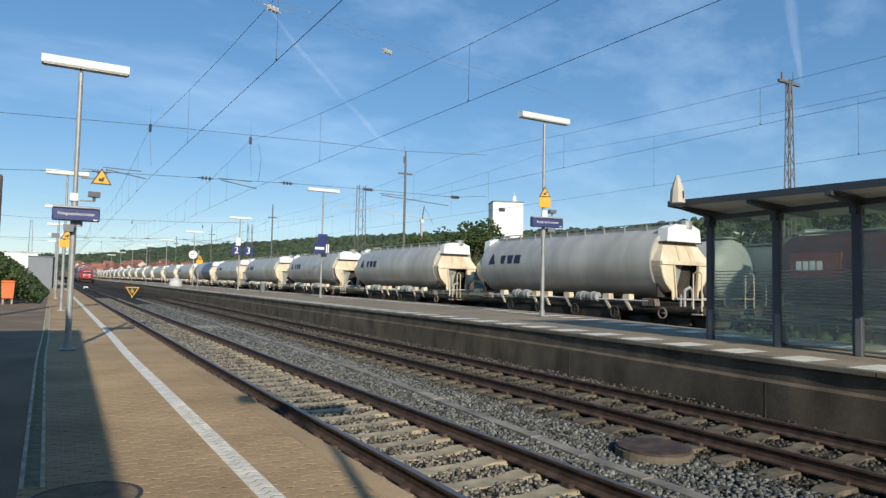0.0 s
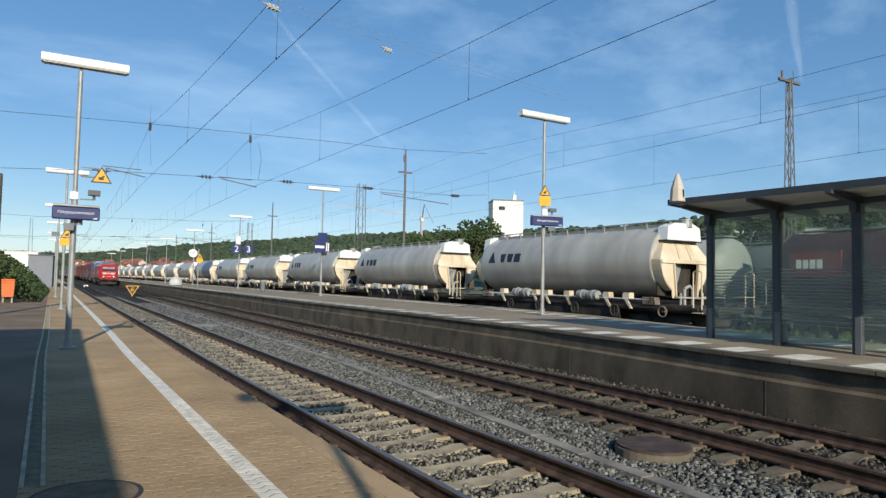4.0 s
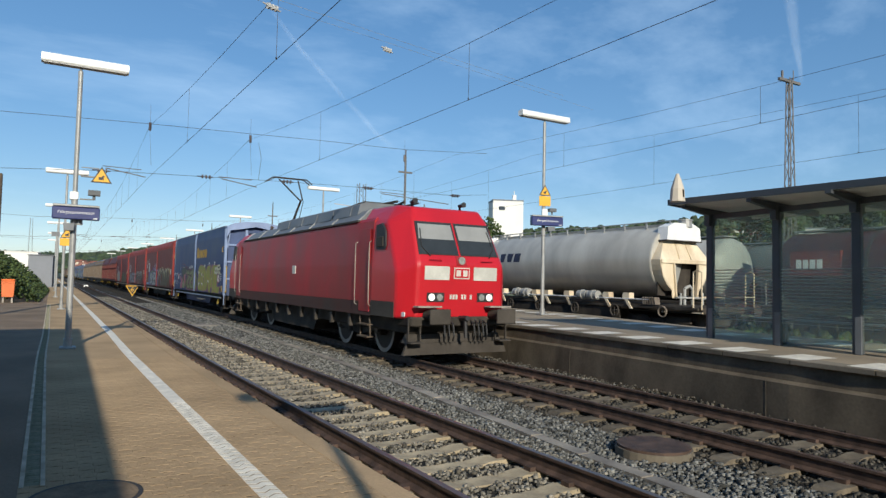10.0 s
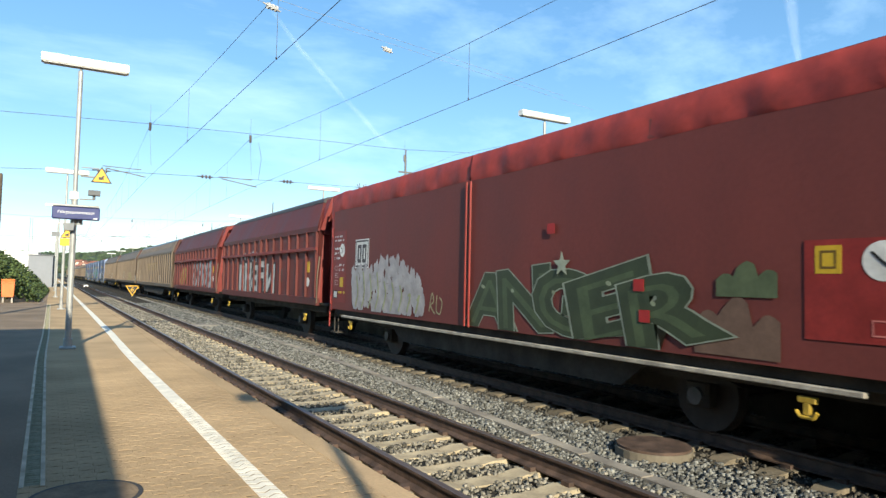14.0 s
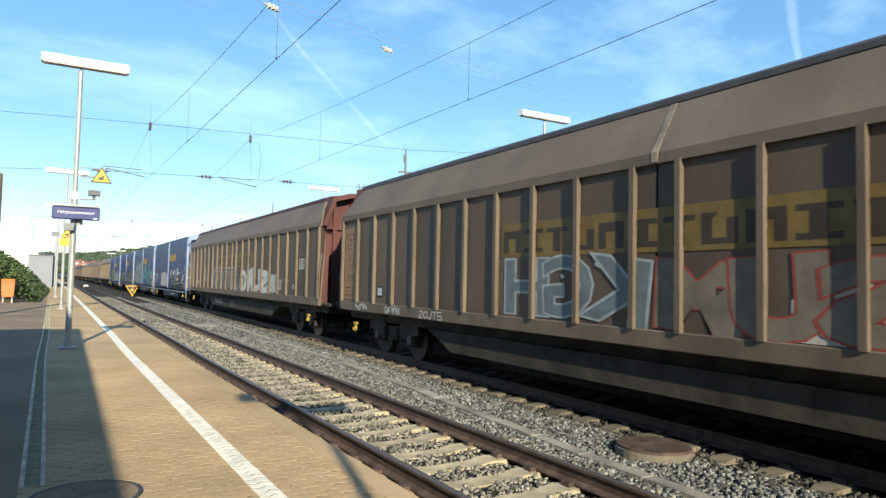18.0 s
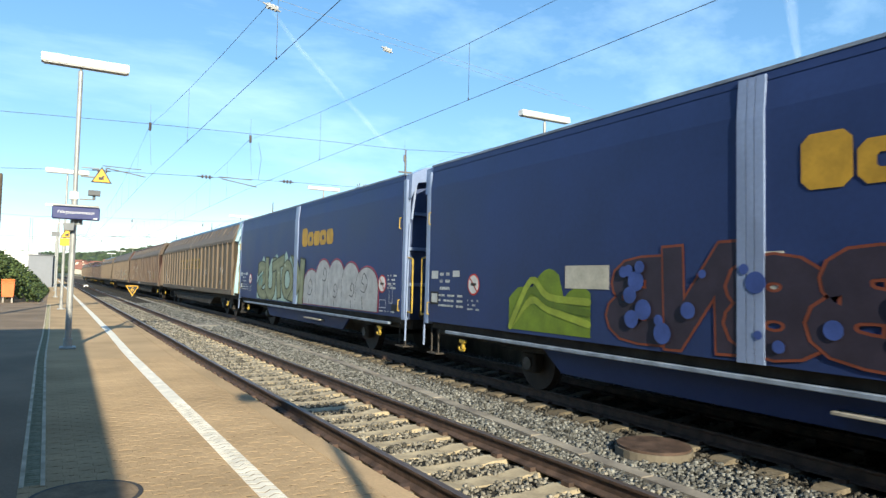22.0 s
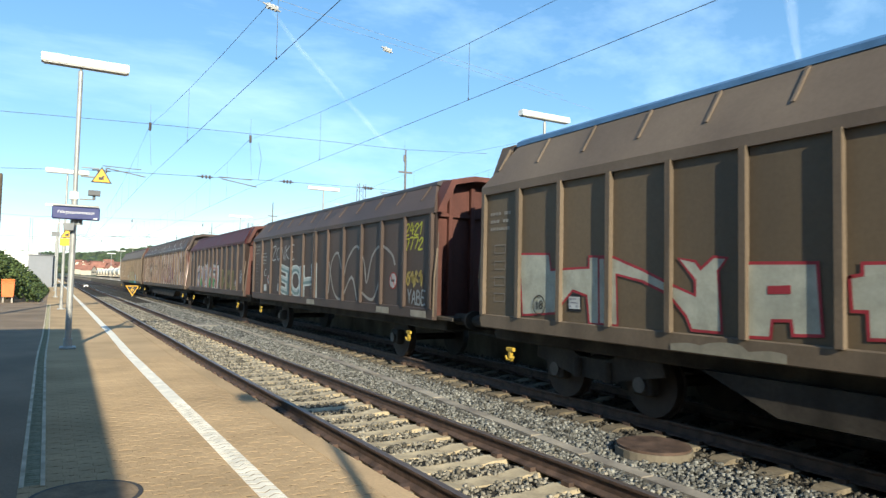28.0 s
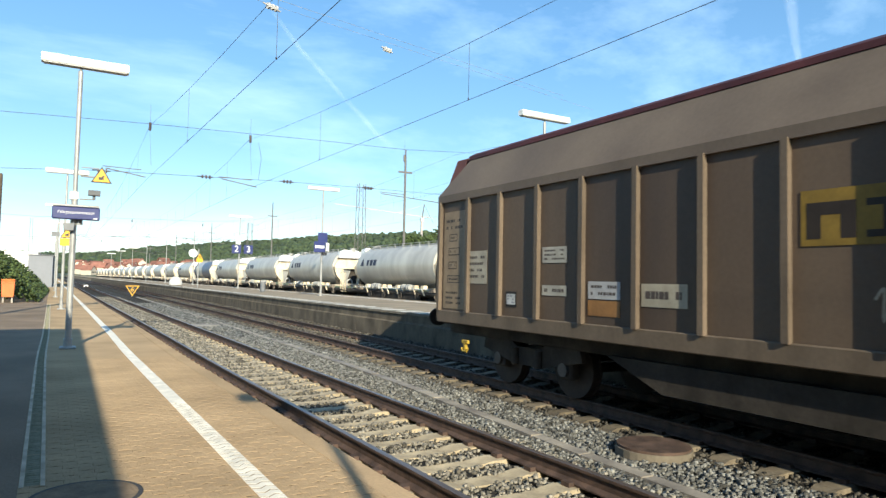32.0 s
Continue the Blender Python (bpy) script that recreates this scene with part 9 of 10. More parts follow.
line_work(w, [[(-0.7, 1.2), (-0.9, 1.7), (-1.3, 1.9), (-1.9, 1.75), (-2.2, 1.3)]], 0.03, (0.28, 0.33, 0.38), CUR - 0.02)

w = reds[1]
cloud(w, 6.0, -5.7, 1.04, 1.75, (0.26, 0.03, 0.03), seed=71, bump=0.7, label="bright red sprayed ground")
spell(w, "ANZGEZ", 5.7, -0.4, 1.05, 2.06, (0.20, 0.23, 0.26), (0.045, 0.05, 0.06), (0.42, 0.46, 0.50), seed=72, fat=0.04, rim=0.03, flip=True, overlap=0.30, tilt=14, inner=(0.26, 0.30, 0.34))
spell(w, "MPHVBM", -0.4, -5.6, 1.04, 2.14, (0.065, 0.058, 0.05), (0.50, 0.48, 0.46), None, seed=73, fat=0.05, rim=0.022, flip=True, overlap=0.16, tilt=8, inner=(0.10, 0.085, 0.07))
drips(w, -0.7, -5.5, 1.5, 2.25, 8, (0.5, 0.49, 0.46), seed=74, lift=0.028)

w = reds[2]
r = random.Random(9)
g = Geo()
for k in range(420):
    y = r.uniform(2.0, 5.9)
    top = 2.45 - 0.75 * ((3.9 - y) / 2) ** 2 if y < 3.9 else 2.40 - 0.12 * (y - 3.9)
    z = r.uniform(1.12, max(1.3, top - 0.12))
    rr = r.uniform(0.05, 0.13)
    g.add([(CUR - 0.004 - k * 0.00002, y + rr * 0.9 * math.cos(i * math.pi / 5) * r.uniform(0.7, 1.2), max(1.06, z + 1.6 * rr * math.sin(i * math.pi / 5) * r.uniform(0.7, 1.3))) for i in range(10)], [tuple(range(10))])
part("graffiti_wash", g, paint(0.40, 0.38, 0.39), w, "grey painted-over patch")
for k in range(9):
    y = 5.6 - k * 0.42
    line_work(w, [[(y, 1.9 - 0.05 * k + r.uniform(-0.2, 0.3)), (y - 0.1, 1.5), (y + 0.05, 1.15)]], 0.03, (0.36, 0.38, 0.22), CUR - 0.014, "graffiti_line", "faint yellow-green line under the wash")
tag(w, "db", 1.75, 1.15, 1.15, 1.55, (0.40, 0.36, 0.2), seed=69, line=0.016)
spell(w, "ANGER", 0.0, -4.9, 1.05, 2.02, (0.045, 0.062, 0.034), (0.26, 0.30, 0.24), (0.26, 0.30, 0.20), seed=75, fat=0.07, rim=0.016, overlap=0.42, tilt=14, inner=(0.075, 0.105, 0.055))
part("painted_star", Geo().prism([(-2.45 + (0.20 if k % 2 == 0 else 0.085) * math.sin(k * math.pi / 5), 2.12 + (0.20 if k % 2 == 0 else 0.085) * math.cos(k * math.pi / 5)) for k in range(10)], "x", CUR - 0.032, CUR - 0.030), paint(0.34, 0.38, 0.30), w, "pale green painted star")
cloud(w, -4.85, -6.0, 1.05, 1.75, (0.16, 0.10, 0.075), seed=76, bump=0.6, lift=0.006, label="dull brown painted shape")
cloud(w, -5.15, -5.95, 1.72, 2.12, (0.10, 0.13, 0.07), seed=77, bump=0.8, lift=0.009, label="olive painted shape")
for y, z in ((-2.1, 2.6), (-3.9, 1.75), (-4.0, 1.35)):
    patch(w, y, y - 0.18, z, z + 0.16, (0.40, 0.03, 0.03), name="red_patch", lift=0.03)

# ribbed red wagons
w = ribbed[0]
tag(w, "ÖAIION".replace("Ö", "O"), 3.1, 0.6, 2.46, 2.84, (0.56, 0.54, 0.52), HOOD, 72, 0.035)
spell(w, "IHBFN", 3.5, -2.0, 1.28, 2.44, (0.50, 0.50, 0.48), (0.02, 0.02, 0.02), None, HOOD, 71, 0.03, 0.06, 3, 0.02, True)
patch(w, -2.35, -2.9, 1.7, 2.15, (0.10, 0.06, 0.06), HOOD, "dark_patch")
w = ribbed[1]
spell(w, "SKFGE", 0.2, -5.3, 1.28, 2.55, (0.38, 0.40, 0.42), (0.06, 0.07, 0.08), None, HOOD, 73, 0.04, 0.04, 6, 0.1, True)
spell(w, "BR", 4.4, 2.0, 1.3, 2.3, (0.42, 0.30, 0.08), (0.30, 0.05, 0.04), None, HOOD, 74, 0.05, 0.03, 6, 0.1, True)
for w, h in ((ribbed[0], 6.5), (ribbed[1], 6.6)):
    for s in (-1, 1):
        part("waist_rail", Geo().box(s * 1.46 - 0.03, -h, 2.68, s * 1.46 + 0.03, h, 2.78, 0.008), M["rib_end"], w)
    patch(w, -h + 1.05, -h + 0.75, 2.02, 2.36, (0.60, 0.38, 0.04), HOOD, "yellow_label")
    disc(w, -h + 0.9, 1.72, 0.15, WHITE, HOOD, name="round_plate")

# brown wagons
INKY = (0.055, 0.042, 0.034)
for i, col in ((7, (0.42, 0.37, 0.28)), (8, (0.30, 0.17, 0.085)), (9, (0.34, 0.24, 0.13)), (21, (0.29, 0.215, 0.14))):
    end_bay(brown[i], 11.0, col, INKY, i)
for i in (14, 15, 16, 17, 18, 19, 20):
    h = 11.0 if i in LONG else ln(i) / 2 - 0.72
    data_rows(brown[i], h - 0.25, h - 0.85, 2.7, 3.1, (0.30, 0.27, 0.23), 3, i, HOOD)
    for k in range(4):
        box_line(brown[i], h - 0.40, h - 0.72, 1.5 + k * 0.28, 1.64 + k * 0.28, (0.22, 0.19, 0.16))
for i in (7, 8, 9, 14, 15, 16, 17, 20, 21):
    h = 11.0
    for e in (1, -1):
        y = e * (h - 2.5)
        b = patch(brown[i], y + 0.15, y - 0.15, 1.42, 1.68, BLACK, HOOD, "label_holder")
        q = patch(b, y + 0.12, y - 0.12, 1.46, 1.64, PALE, HOOD, "paper_label", lift=0.008)
        data_rows(q, y + 0.10, y - 0.10, 1.47, 1.63, (0.15, 0.15, 0.2), 3, i, HOOD - 0.008)
    disc(brown[i], -h + 1.62, 1.78, 0.17, (0.20, 0.12, 0.085), HOOD, inner=0.72, name="prohibition_sign", label="faded round sign")
    r = random.Random(200 + i)
    # pasted labels here and there along the foot of the wall
    for k in range(4 if i in (7, 9, 14) else 0):
        y = r.uniform(-h + 3.0, h - 3.4)
        if abs(y) > 6.2:
            info_label(brown[i], y + 0.32, y - 0.32, 1.36 + r.uniform(0, 0.35), 1.66 + r.uniform(0, 0.5), r.choice([(0.36, 0.32, 0.25), (0.30, 0.25, 0.18), (0.34, 0.20, 0.10), (0.42, 0.40, 0.35)]), i * 10 + k)
for i, s in ((7, 0.75), (8, 0.42), (9, 0.45), (14, 1.0), (17, 0.33), (21, 0.75)):
    band(brown[i], strong=s)

# how far the sprayed work of a wagon lies off its middle joint, along the wagon
DRIFT = {7: -0.2, 8: -0.5, 9: -0.46, 15: -0.45, 17: -0.22, 20: 0.3}
PLAIN = {i: set(brown[i].children) for i in DRIFT}

w = brown[7]
info_label(w, 9.62, 8.85, 1.40, 2.26, (0.42, 0.37, 0.27), 3, rows=5)
info_label(w, 8.28, 7.98, 1.98, 2.28, (0.38, 0.35, 0.30), 4)
tag(w, "OuS".upper(), 7.70, 7.05, 1.55, 1.93, (0.35, 0.55, 0.62), HOOD, 75, 0.03)
for ya, yb in ((-4.26, -5.19),):
    info_label(w, ya, yb, 1.34, 1.88, (0.46, 0.42, 0.33), 5)
    disc(w, (ya + yb) / 2, 1.62, 0.17, (0.08, 0.07, 0.06), HOOD, inner=0.88, lift=0.012)
tag(w, "NfZ", 10.5, 9.6, 1.06, 1.20, (0.5, 0.48, 0.42), SILL - 0.006, 76, 0.012)

w = brown[8]
spell(w, "HGK", 3.75, 0.70, 1.27, 2.26, (0.15, 0.19, 0.21), (0.36, 0.40, 0.41), (0.40, 0.45, 0.45), HOOD, 81, 0.02, 0.03, 8, 0.2, True)
spell(w, "MUS", 0.40, -2.7, 1.27, 2.14, (0.20, 0.165, 0.13), (0.33, 0.07, 0.05), None, HOOD, 82, 0.06, 0.02, 5, 0.1, True)
cloud(w, -1.3, -2.9, 1.27, 2.10, (0.50, 0.47, 0.42), HOOD, 83, 0.8, 0.003, "pale sprayed field")
spell(w, "SPMA", -2.7, -6.6, 1.27, 2.16, (0.24, 0.27, 0.06), (0.09, 0.13, 0.04), (0.42, 0.44, 0.30), HOOD, 84, 0.05, 0.03, 7, 0.15, True)
tag(w, "BO", -7.80, -9.45, 1.36, 2.12, (0.40, 0.34, 0.22), HOOD, 85, 0.03)
info_label(w, -8.87, -9.48, 2.07, 2.42, (0.36, 0.30, 0.22), 7)
patch(w, -9.84, -10.75, 1.28, 1.76, (0.42, 0.46, 0.46), HOOD)
info_label(w, -6.78, -7.55, 1.36, 1.85, (0.27, 0.16, 0.09), 8)
tag(w, "jcfj", 10.4, 9.6, 1.08, 1.22, WHITE, SILL - 0.006, 86, 0.013)
tag(w, "Qafhc".replace("Q", "O"), 8.6, 7.8, 1.07, 1.22, WHITE, SILL - 0.006, 87, 0.013)
tag(w, "20JTS", 6.9, 5.9, 1.06, 1.20, (0.6, 0.58, 0.54), SILL - 0.006, 88, 0.012)

w = brown[9]
spell(w, "STATER", 5.0, -0.35, 1.27, 2.28, (0.075, 0.06, 0.048), (0.60, 0.58, 0.54), None, HOOD, 91, 0.005, 0.03, 7, 0.12)
spell(w, "GRUS", -0.70, -5.0, 1.27, 2.12, (0.58, 0.58, 0.55), (0.10, 0.14, 0.10), None, HOOD, 92, 0.07, 0.014, 12, 0.05, True)
info_label(w, 7.4, 6.9, 1.55, 2.3, (0.42, 0.40, 0.35), 9)
patch(w, -5.30, -6.20, 1.30, 1.95, (0.46, 0.46, 0.42), HOOD)
info_label(w, -8.56, -9.35, 2.12, 2.46, (0.46, 0.42, 0.34), 10)
tag(w, "aacjcj", 5.2, 3.2, 0.55, 0.76, (0.36, 0.34, 0.32), -1.225, 93, 0.018)
tag(w, "dfha", 1.8, 0.9, 0.55, 0.74, (0.22, 0.21, 0.2), -1.225, 94, 0.015)

w = brown[14]
tag(w, "aih", -4.2, -4.95, 1.74, 2.2, (0.55, 0.55, 0.52), HOOD, 94, 0.02)
tag(w, "jdf", -8.3, -8.95, 1.95, 2.32, (0.55, 0.55, 0.52), HOOD, 95, 0.02)
tag(w, "abi", 9.74, 9.05, 1.72, 2.22, (0.50, 0.50, 0.48), HOOD, 96, 0.02)
patch(w, -1.0, -1.7, 1.08, 1.16, (0.45, 0.43, 0.38), SILL)
line_work(w, [[(3.3, 1.95), (3.1, 2.05), (2.95, 1.8), (3.0, 1.65)]], 0.04, (0.17, 0.09, 0.055), HOOD)

w = brown[15]
disc(w, 7.73, 2.15, 0.68, (0.52, 0.50, 0.47), HOOD, inner=0.84, sq=0.80, name="ring_mark", label="worn white ring mark")
part("ring_strokes", strokes([[(8.05, 2.60), (7.73, 2.12), (7.40, 2.60)], [(8.0, 1.70), (7.73, 2.02), (7.46, 1.70)]], 0.05, HOOD - 0.01), paint(0.52, 0.50, 0.47), w)
disc(w, 5.60, 2.36, 0.63, (0.56, 0.55, 0.52), HOOD, inner=0.93, sq=1.5, name="oval_mark", label="worn white oval mark")
for k, (a, b) in enumerate(((6.30, 5.95), (5.85, 5.55), (5.45, 5.15), (5.05, 4.92))):
    patch(w, a, b, 2.18, 2.50 if k < 2 else 2.60, (0.52, 0.50, 0.47), HOOD, "mark", lift=0.007)
info_label(w, 11.25, 10.6, 1.40, 3.28, (0.34, 0.30, 0.24), 11, rows=9)
patch(w, 11.2, 10.65, 2.0, 2.5, (0.30, 0.13, 0.07), HOOD, "rust_patch", lift=0.006)
info_label(w, 10.15, 9.45, 1.40, 1.95, (0.36, 0.26, 0.19), 12)
b = patch(w, 10.05, 9.55, 2.05, 2.70, (0.48, 0.45, 0.40), HOOD, "pale_panel")
disc(b, 9.80, 2.40, 0.17, (0.15, 0.12, 0.10), HOOD, inner=0.85, lift=0.008)
info_label(w, 6.8, 5.6, 1.30, 1.70, (0.30, 0.14, 0.07), 13)
patch(w, 2.44, 1.84, 1.42, 1.95, (0.56, 0.55, 0.52), HOOD)
patch(w, 3.11, 1.69, 1.06, 1.23, (0.46, 0.44, 0.40), SILL, "bare_strip")
for a, b in ((0.76, 0.52), (0.44, 0.18)):
    patch(w, a, b, 1.26, 3.25, (0.46, 0.42, 0.38), HOOD, "bare_strip", "bare primer strip")
line_work(w, [[(0.16, 1.30), (-0.3, 1.62), (-0.8, 1.90), (-1.25, 1.75), (-1.40, 1.32)], [(-0.35, 1.32), (-0.6, 1.42), (-0.9, 1.35)], [(-1.0, 1.3), (-1.5, 1.55), (-1.6, 1.42)]], 0.016, (0.52, 0.48, 0.44), HOOD)
tag(w, "THIER", -4.3, -6.2, 1.56, 2.14, (0.50, 0.53, 0.55), HOOD, 98, 0.045)
tag(w, "fab", -7.0, -7.9, 1.5, 2.1, (0.30, 0.32, 0.12), HOOD, 99, 0.03)
for k in range(9):
    if k not in (2, 6):
        y = 3.9 - k * 0.95
        patch(w, y, y - 0.16, 2.30, 2.68 if k % 2 else 2.9, (0.045, 0.03, 0.026), HOOD, "mark", "faded dark lettering block", 0.002)
        patch(w, y - 0.16, y - 0.5, 2.52, 2.66, (0.045, 0.03, 0.026), HOOD, "mark", "", 0.0022)

w = brown[16]
spell(w, "WISHFAB", 10.0, -3.3, 1.27, 2.46, (0.50, 0.48, 0.46), (0.05, 0.05, 0.06), None, HOOD, 100, 0.01, 0.03, 9, 0.15, True)
spell(w, "KAE", -4.2, -7.6, 1.27, 2.40, (0.20, 0.46, 0.54), (0.42, 0.12, 0.22), (0.55, 0.55, 0.5), HOOD, 101, 0.04, 0.04, 6, 0.1, True)
patch(w, -4.6, -4.9, 1.3, 2.3, (0.42, 0.16, 0.05), HOOD, "graffiti_ground")
line_work(w, [[(-7.0, 1.3), (-7.6, 1.9), (-8.3, 1.5), (-9.2, 2.0), (-10.0, 1.5), (-10.3, 2.3)]], 0.045, (0.14, 0.15, 0.13), HOOD - 0.004)
b = patch(w, -8.2, -9.2, 1.42, 2.5, (0.42, 0.41, 0.37), HOOD, "pale_panel")
disc(b, -8.7, 2.15, 0.17, (0.12, 0.10, 0.09), HOOD, inner=0.85, lift=0.009)

w = brown[17]
PL, RM = (0.43, 0.44, 0.37), (0.36, 0.04, 0.055)
for k, pts in enumerate(([(10.10, 2.31), (9.32, 2.29), (9.27, 2.04), (8.42, 2.07), (8.42, 2.23), (8.10, 2.22), (8.04, 1.26), (8.40, 1.26), (8.46, 1.66), (8.76, 1.73), (9.17, 1.37), (9.99, 1.30)],
                         [(8.22, 2.21), (7.93, 2.21), (7.40, 2.03), (6.97, 1.86), (6.57, 1.72), (6.57, 1.90), (6.82, 2.17), (6.57, 2.13), (6.49, 2.04), (6.31, 2.18), (6.13, 2.16), (6.25, 2.01), (6.20, 1.30), (6.62, 1.30), (6.70, 1.46), (6.97, 1.72), (7.40, 1.88), (7.87, 1.97), (7.84, 1.27), (8.20, 1.27)],
                         [(5.96, 2.10), (5.09, 2.09), (5.04, 1.36), (5.35, 1.34), (5.37, 1.49), (5.58, 1.48), (5.60, 1.29), (5.93, 1.28)],
                         [(4.78, 1.95), (4.66, 1.97), (4.66, 2.08), (3.95, 2.08), (3.95, 1.88), (4.25, 1.86), (4.25, 1.66), (3.98, 1.64), (3.98, 1.40), (4.61, 1.36), (4.62, 1.62), (4.76, 1.62)],
                         [(3.85, 2.06), (2.95, 2.05), (2.95, 1.85), (3.45, 1.84), (3.45, 1.62), (2.98, 1.60), (2.98, 1.36), (3.82, 1.34)])):
    form(w, pts, PL, RM, 0.004 + 0.001 * k, 0.018, "cream angular graffiti form with a red rim", HOOD)
form(w, [(5.63, 1.85), (5.37, 1.86), (5.37, 1.77), (5.63, 1.76)], RM, None, 0.014, label="red painted slot", x=HOOD)
cloud(w, 6.9, 5.3, 1.04, 1.20, (0.26, 0.24, 0.19), SILL, 118, 1.6, 0.006, "pale overspray on the sill")
disc(w, 9.55, 1.48, 0.16, (0.03, 0.03, 0.03), HOOD, inner=0.88, lift=0.016)
words("18", 0.20, paint(0.03, 0.03, 0.03), w, pose(HOOD - 0.016, 9.55, 1.48, 90, 0, -90), name="stencil_number")
line_work(w, [[(1.6, 1.88), (-0.2, 1.86), (-1.4, 1.90), (-2.8, 1.85), (-3.6, 1.88), (-5.2, 1.86)]], 0.045, (0.36, 0.31, 0.22), HOOD - 0.001, "graffiti_band", "pale sprayed band behind the letters")
for q, (ch, a, b) in enumerate((("J", 1.45, 0.70), ("E", -0.05, -0.85), ("R", -1.15, -2.0), ("V", -2.2, -3.05), ("E", -3.25, -4.05), ("!", -4.2, -5.05))):
    spell(w, ch, a, b, 1.42, 2.28, (0.105, 0.088, 0.06), (0.44, 0.38, 0.27), None, HOOD - 0.004, 120 + q, 0.075, 0.028, 4, 0.0, label="outlined sprayed letter")

w = brown[18]
line_work(w, [[(-1.2, 1.45), (-1.4, 2.3), (-1.9, 2.55), (-2.3, 1.9), (-2.6, 2.35), (-3.2, 2.70), (-3.7, 2.3), (-3.9, 1.75), (-4.2, 2.4), (-4.7, 2.65), (-5.3, 2.45), (-5.5, 2.2)], [(-1.2, 2.3), (-1.6, 1.5), (-2.2, 1.3), (-2.9, 1.9), (-3.3, 1.3)], [(-3.6, 1.5), (-4.3, 1.35), (-4.7, 1.9)]], 0.035, (0.30, 0.28, 0.26), HOOD)
tag(w, "ZONKE", 4.75, 2.05, 2.46, 2.92, (0.42, 0.41, 0.40), HOOD, 125, 0.024)
spell(w, "EOH", 3.75, 0.0, 1.27, 2.24, (0.40, 0.45, 0.44), (0.62, 0.64, 0.60), None, HOOD, 127, 0.03, 0.03, 9, 0.2, True, inner=(0.14, 0.22, 0.22))
tag(w, "2421", -6.0, -6.85, 2.84, 3.08, (0.46, 0.46, 0.05), HOOD, 122, 0.02)
tag(w, "7772", -6.0, -6.85, 2.52, 2.76, (0.46, 0.46, 0.05), HOOD, 123, 0.02)
tag(w, "cfaf", -6.1, -6.85, 1.72, 2.02, (0.34, 0.26, 0.08), HOOD, 124, 0.032)
tag(w, "YABE", -6.15, -7.0, 1.34, 1.62, (0.24, 0.26, 0.27), HOOD, 128, 0.022)
line_work(w, [[(-5.95, 1.32), (-5.88, 1.42), (-6.0, 1.5), (-5.9, 1.6), (-6.0, 1.7), (-5.9, 1.82), (-5.97, 1.95)]], 0.022, (0.5, 0.5, 0.48), HOOD)
no_entry(w, -5.42, 1.82, 0.20, HOOD, 0.5)
no_entry(w, 5.1, 1.75, 0.2, HOOD, 0.6)
line_work(w, [[(5.55, 2.15), (5.75, 2.05), (5.65, 1.9), (5.5, 1.95)]], 0.026, (0.45, 0.44, 0.42), HOOD)
data_rows(w, 6.1, 5.5, 2.3, 2.8, (0.40, 0.40, 0.36), 4, 6, x=HOOD)
patch(w, 5.75, 5.4, 1.35, 1.58, PALE, HOOD, "paper_label")
for y in (0.6, -4.6, -6.4):
    patch(w, y, y - 0.7, 1.06, 1.2, (0.30, 0.27, 0.22), SILL, "scraped_patch")

w = brown[19]
cloud(w, 4.15, -1.2, 1.27, 2.30, (0.24, 0.21, 0.28), HOOD, 131, 0.7, 0.002, "dull lilac sprayed ground")
spell(w, "CONE", 3.95, -1.2, 1.27, 2.42, (0.52, 0.50, 0.49), (0.03, 0.03, 0.035), None, HOOD, 132, 0.06, 0.028, 4, 0.16, True, inner=(0.44, 0.22, 0.22))
for y in (2.9, 0.6, -0.35):
    form_ = [(y, 1.28), (y + 0.22, 1.45), (y + 0.1, 1.8), (y - 0.12, 1.7), (y - 0.2, 1.4)]
    part("painted_leaf", Geo().prism(form_, "x", HOOD - 0.03, HOOD - 0.028), paint(0.08, 0.30, 0.12), w, "green painted leaf")
for y in (3.2, 1.4, 0.1, -1.0):
    disc(w, y, 2.48 if y != 0.1 else 2.3, 0.10, (0.36, 0.24, 0.40), HOOD, lift=0.004, name="graffiti_dot")
disc(w, 2.05, 2.12, 0.13, WHITE, HOOD, lift=0.031, name="eye_shape")
disc(w, 2.03, 2.11, 0.07, BLACK, HOOD, lift=0.034, name="eye_dot")
part("painted_beak", Geo().prism([(2.2, 1.95), (2.5, 1.45), (2.05, 1.75)], "x", HOOD - 0.032, HOOD - 0.030), paint(0.40, 0.14, 0.05), w, "orange painted beak")
spell(w, "UHOJ", -1.4, -4.9, 1.27, 2.18, (0.15, 0.13, 0.06), (0.28, 0.25, 0.14), None, HOOD, 134, 0.03, 0.02, 6, 0.12, True)
disc(w, -4.99, 1.54, 0.19, WHITE, HOOD, name="round_plate")
disc(w, -4.99, 1.54, 0.15, (0.25, 0.05, 0.05), HOOD, inner=0.8, name="plate_ring", lift=0.009)
tag(w, "RaMd", -5.70, -6.4, 1.6, 2.06, (0.38, 0.40, 0.45), HOOD, 133, 0.024)
info_label(w, 5.75, 5.4, 2.75, 3.05, (0.5, 0.45, 0.43), 14)

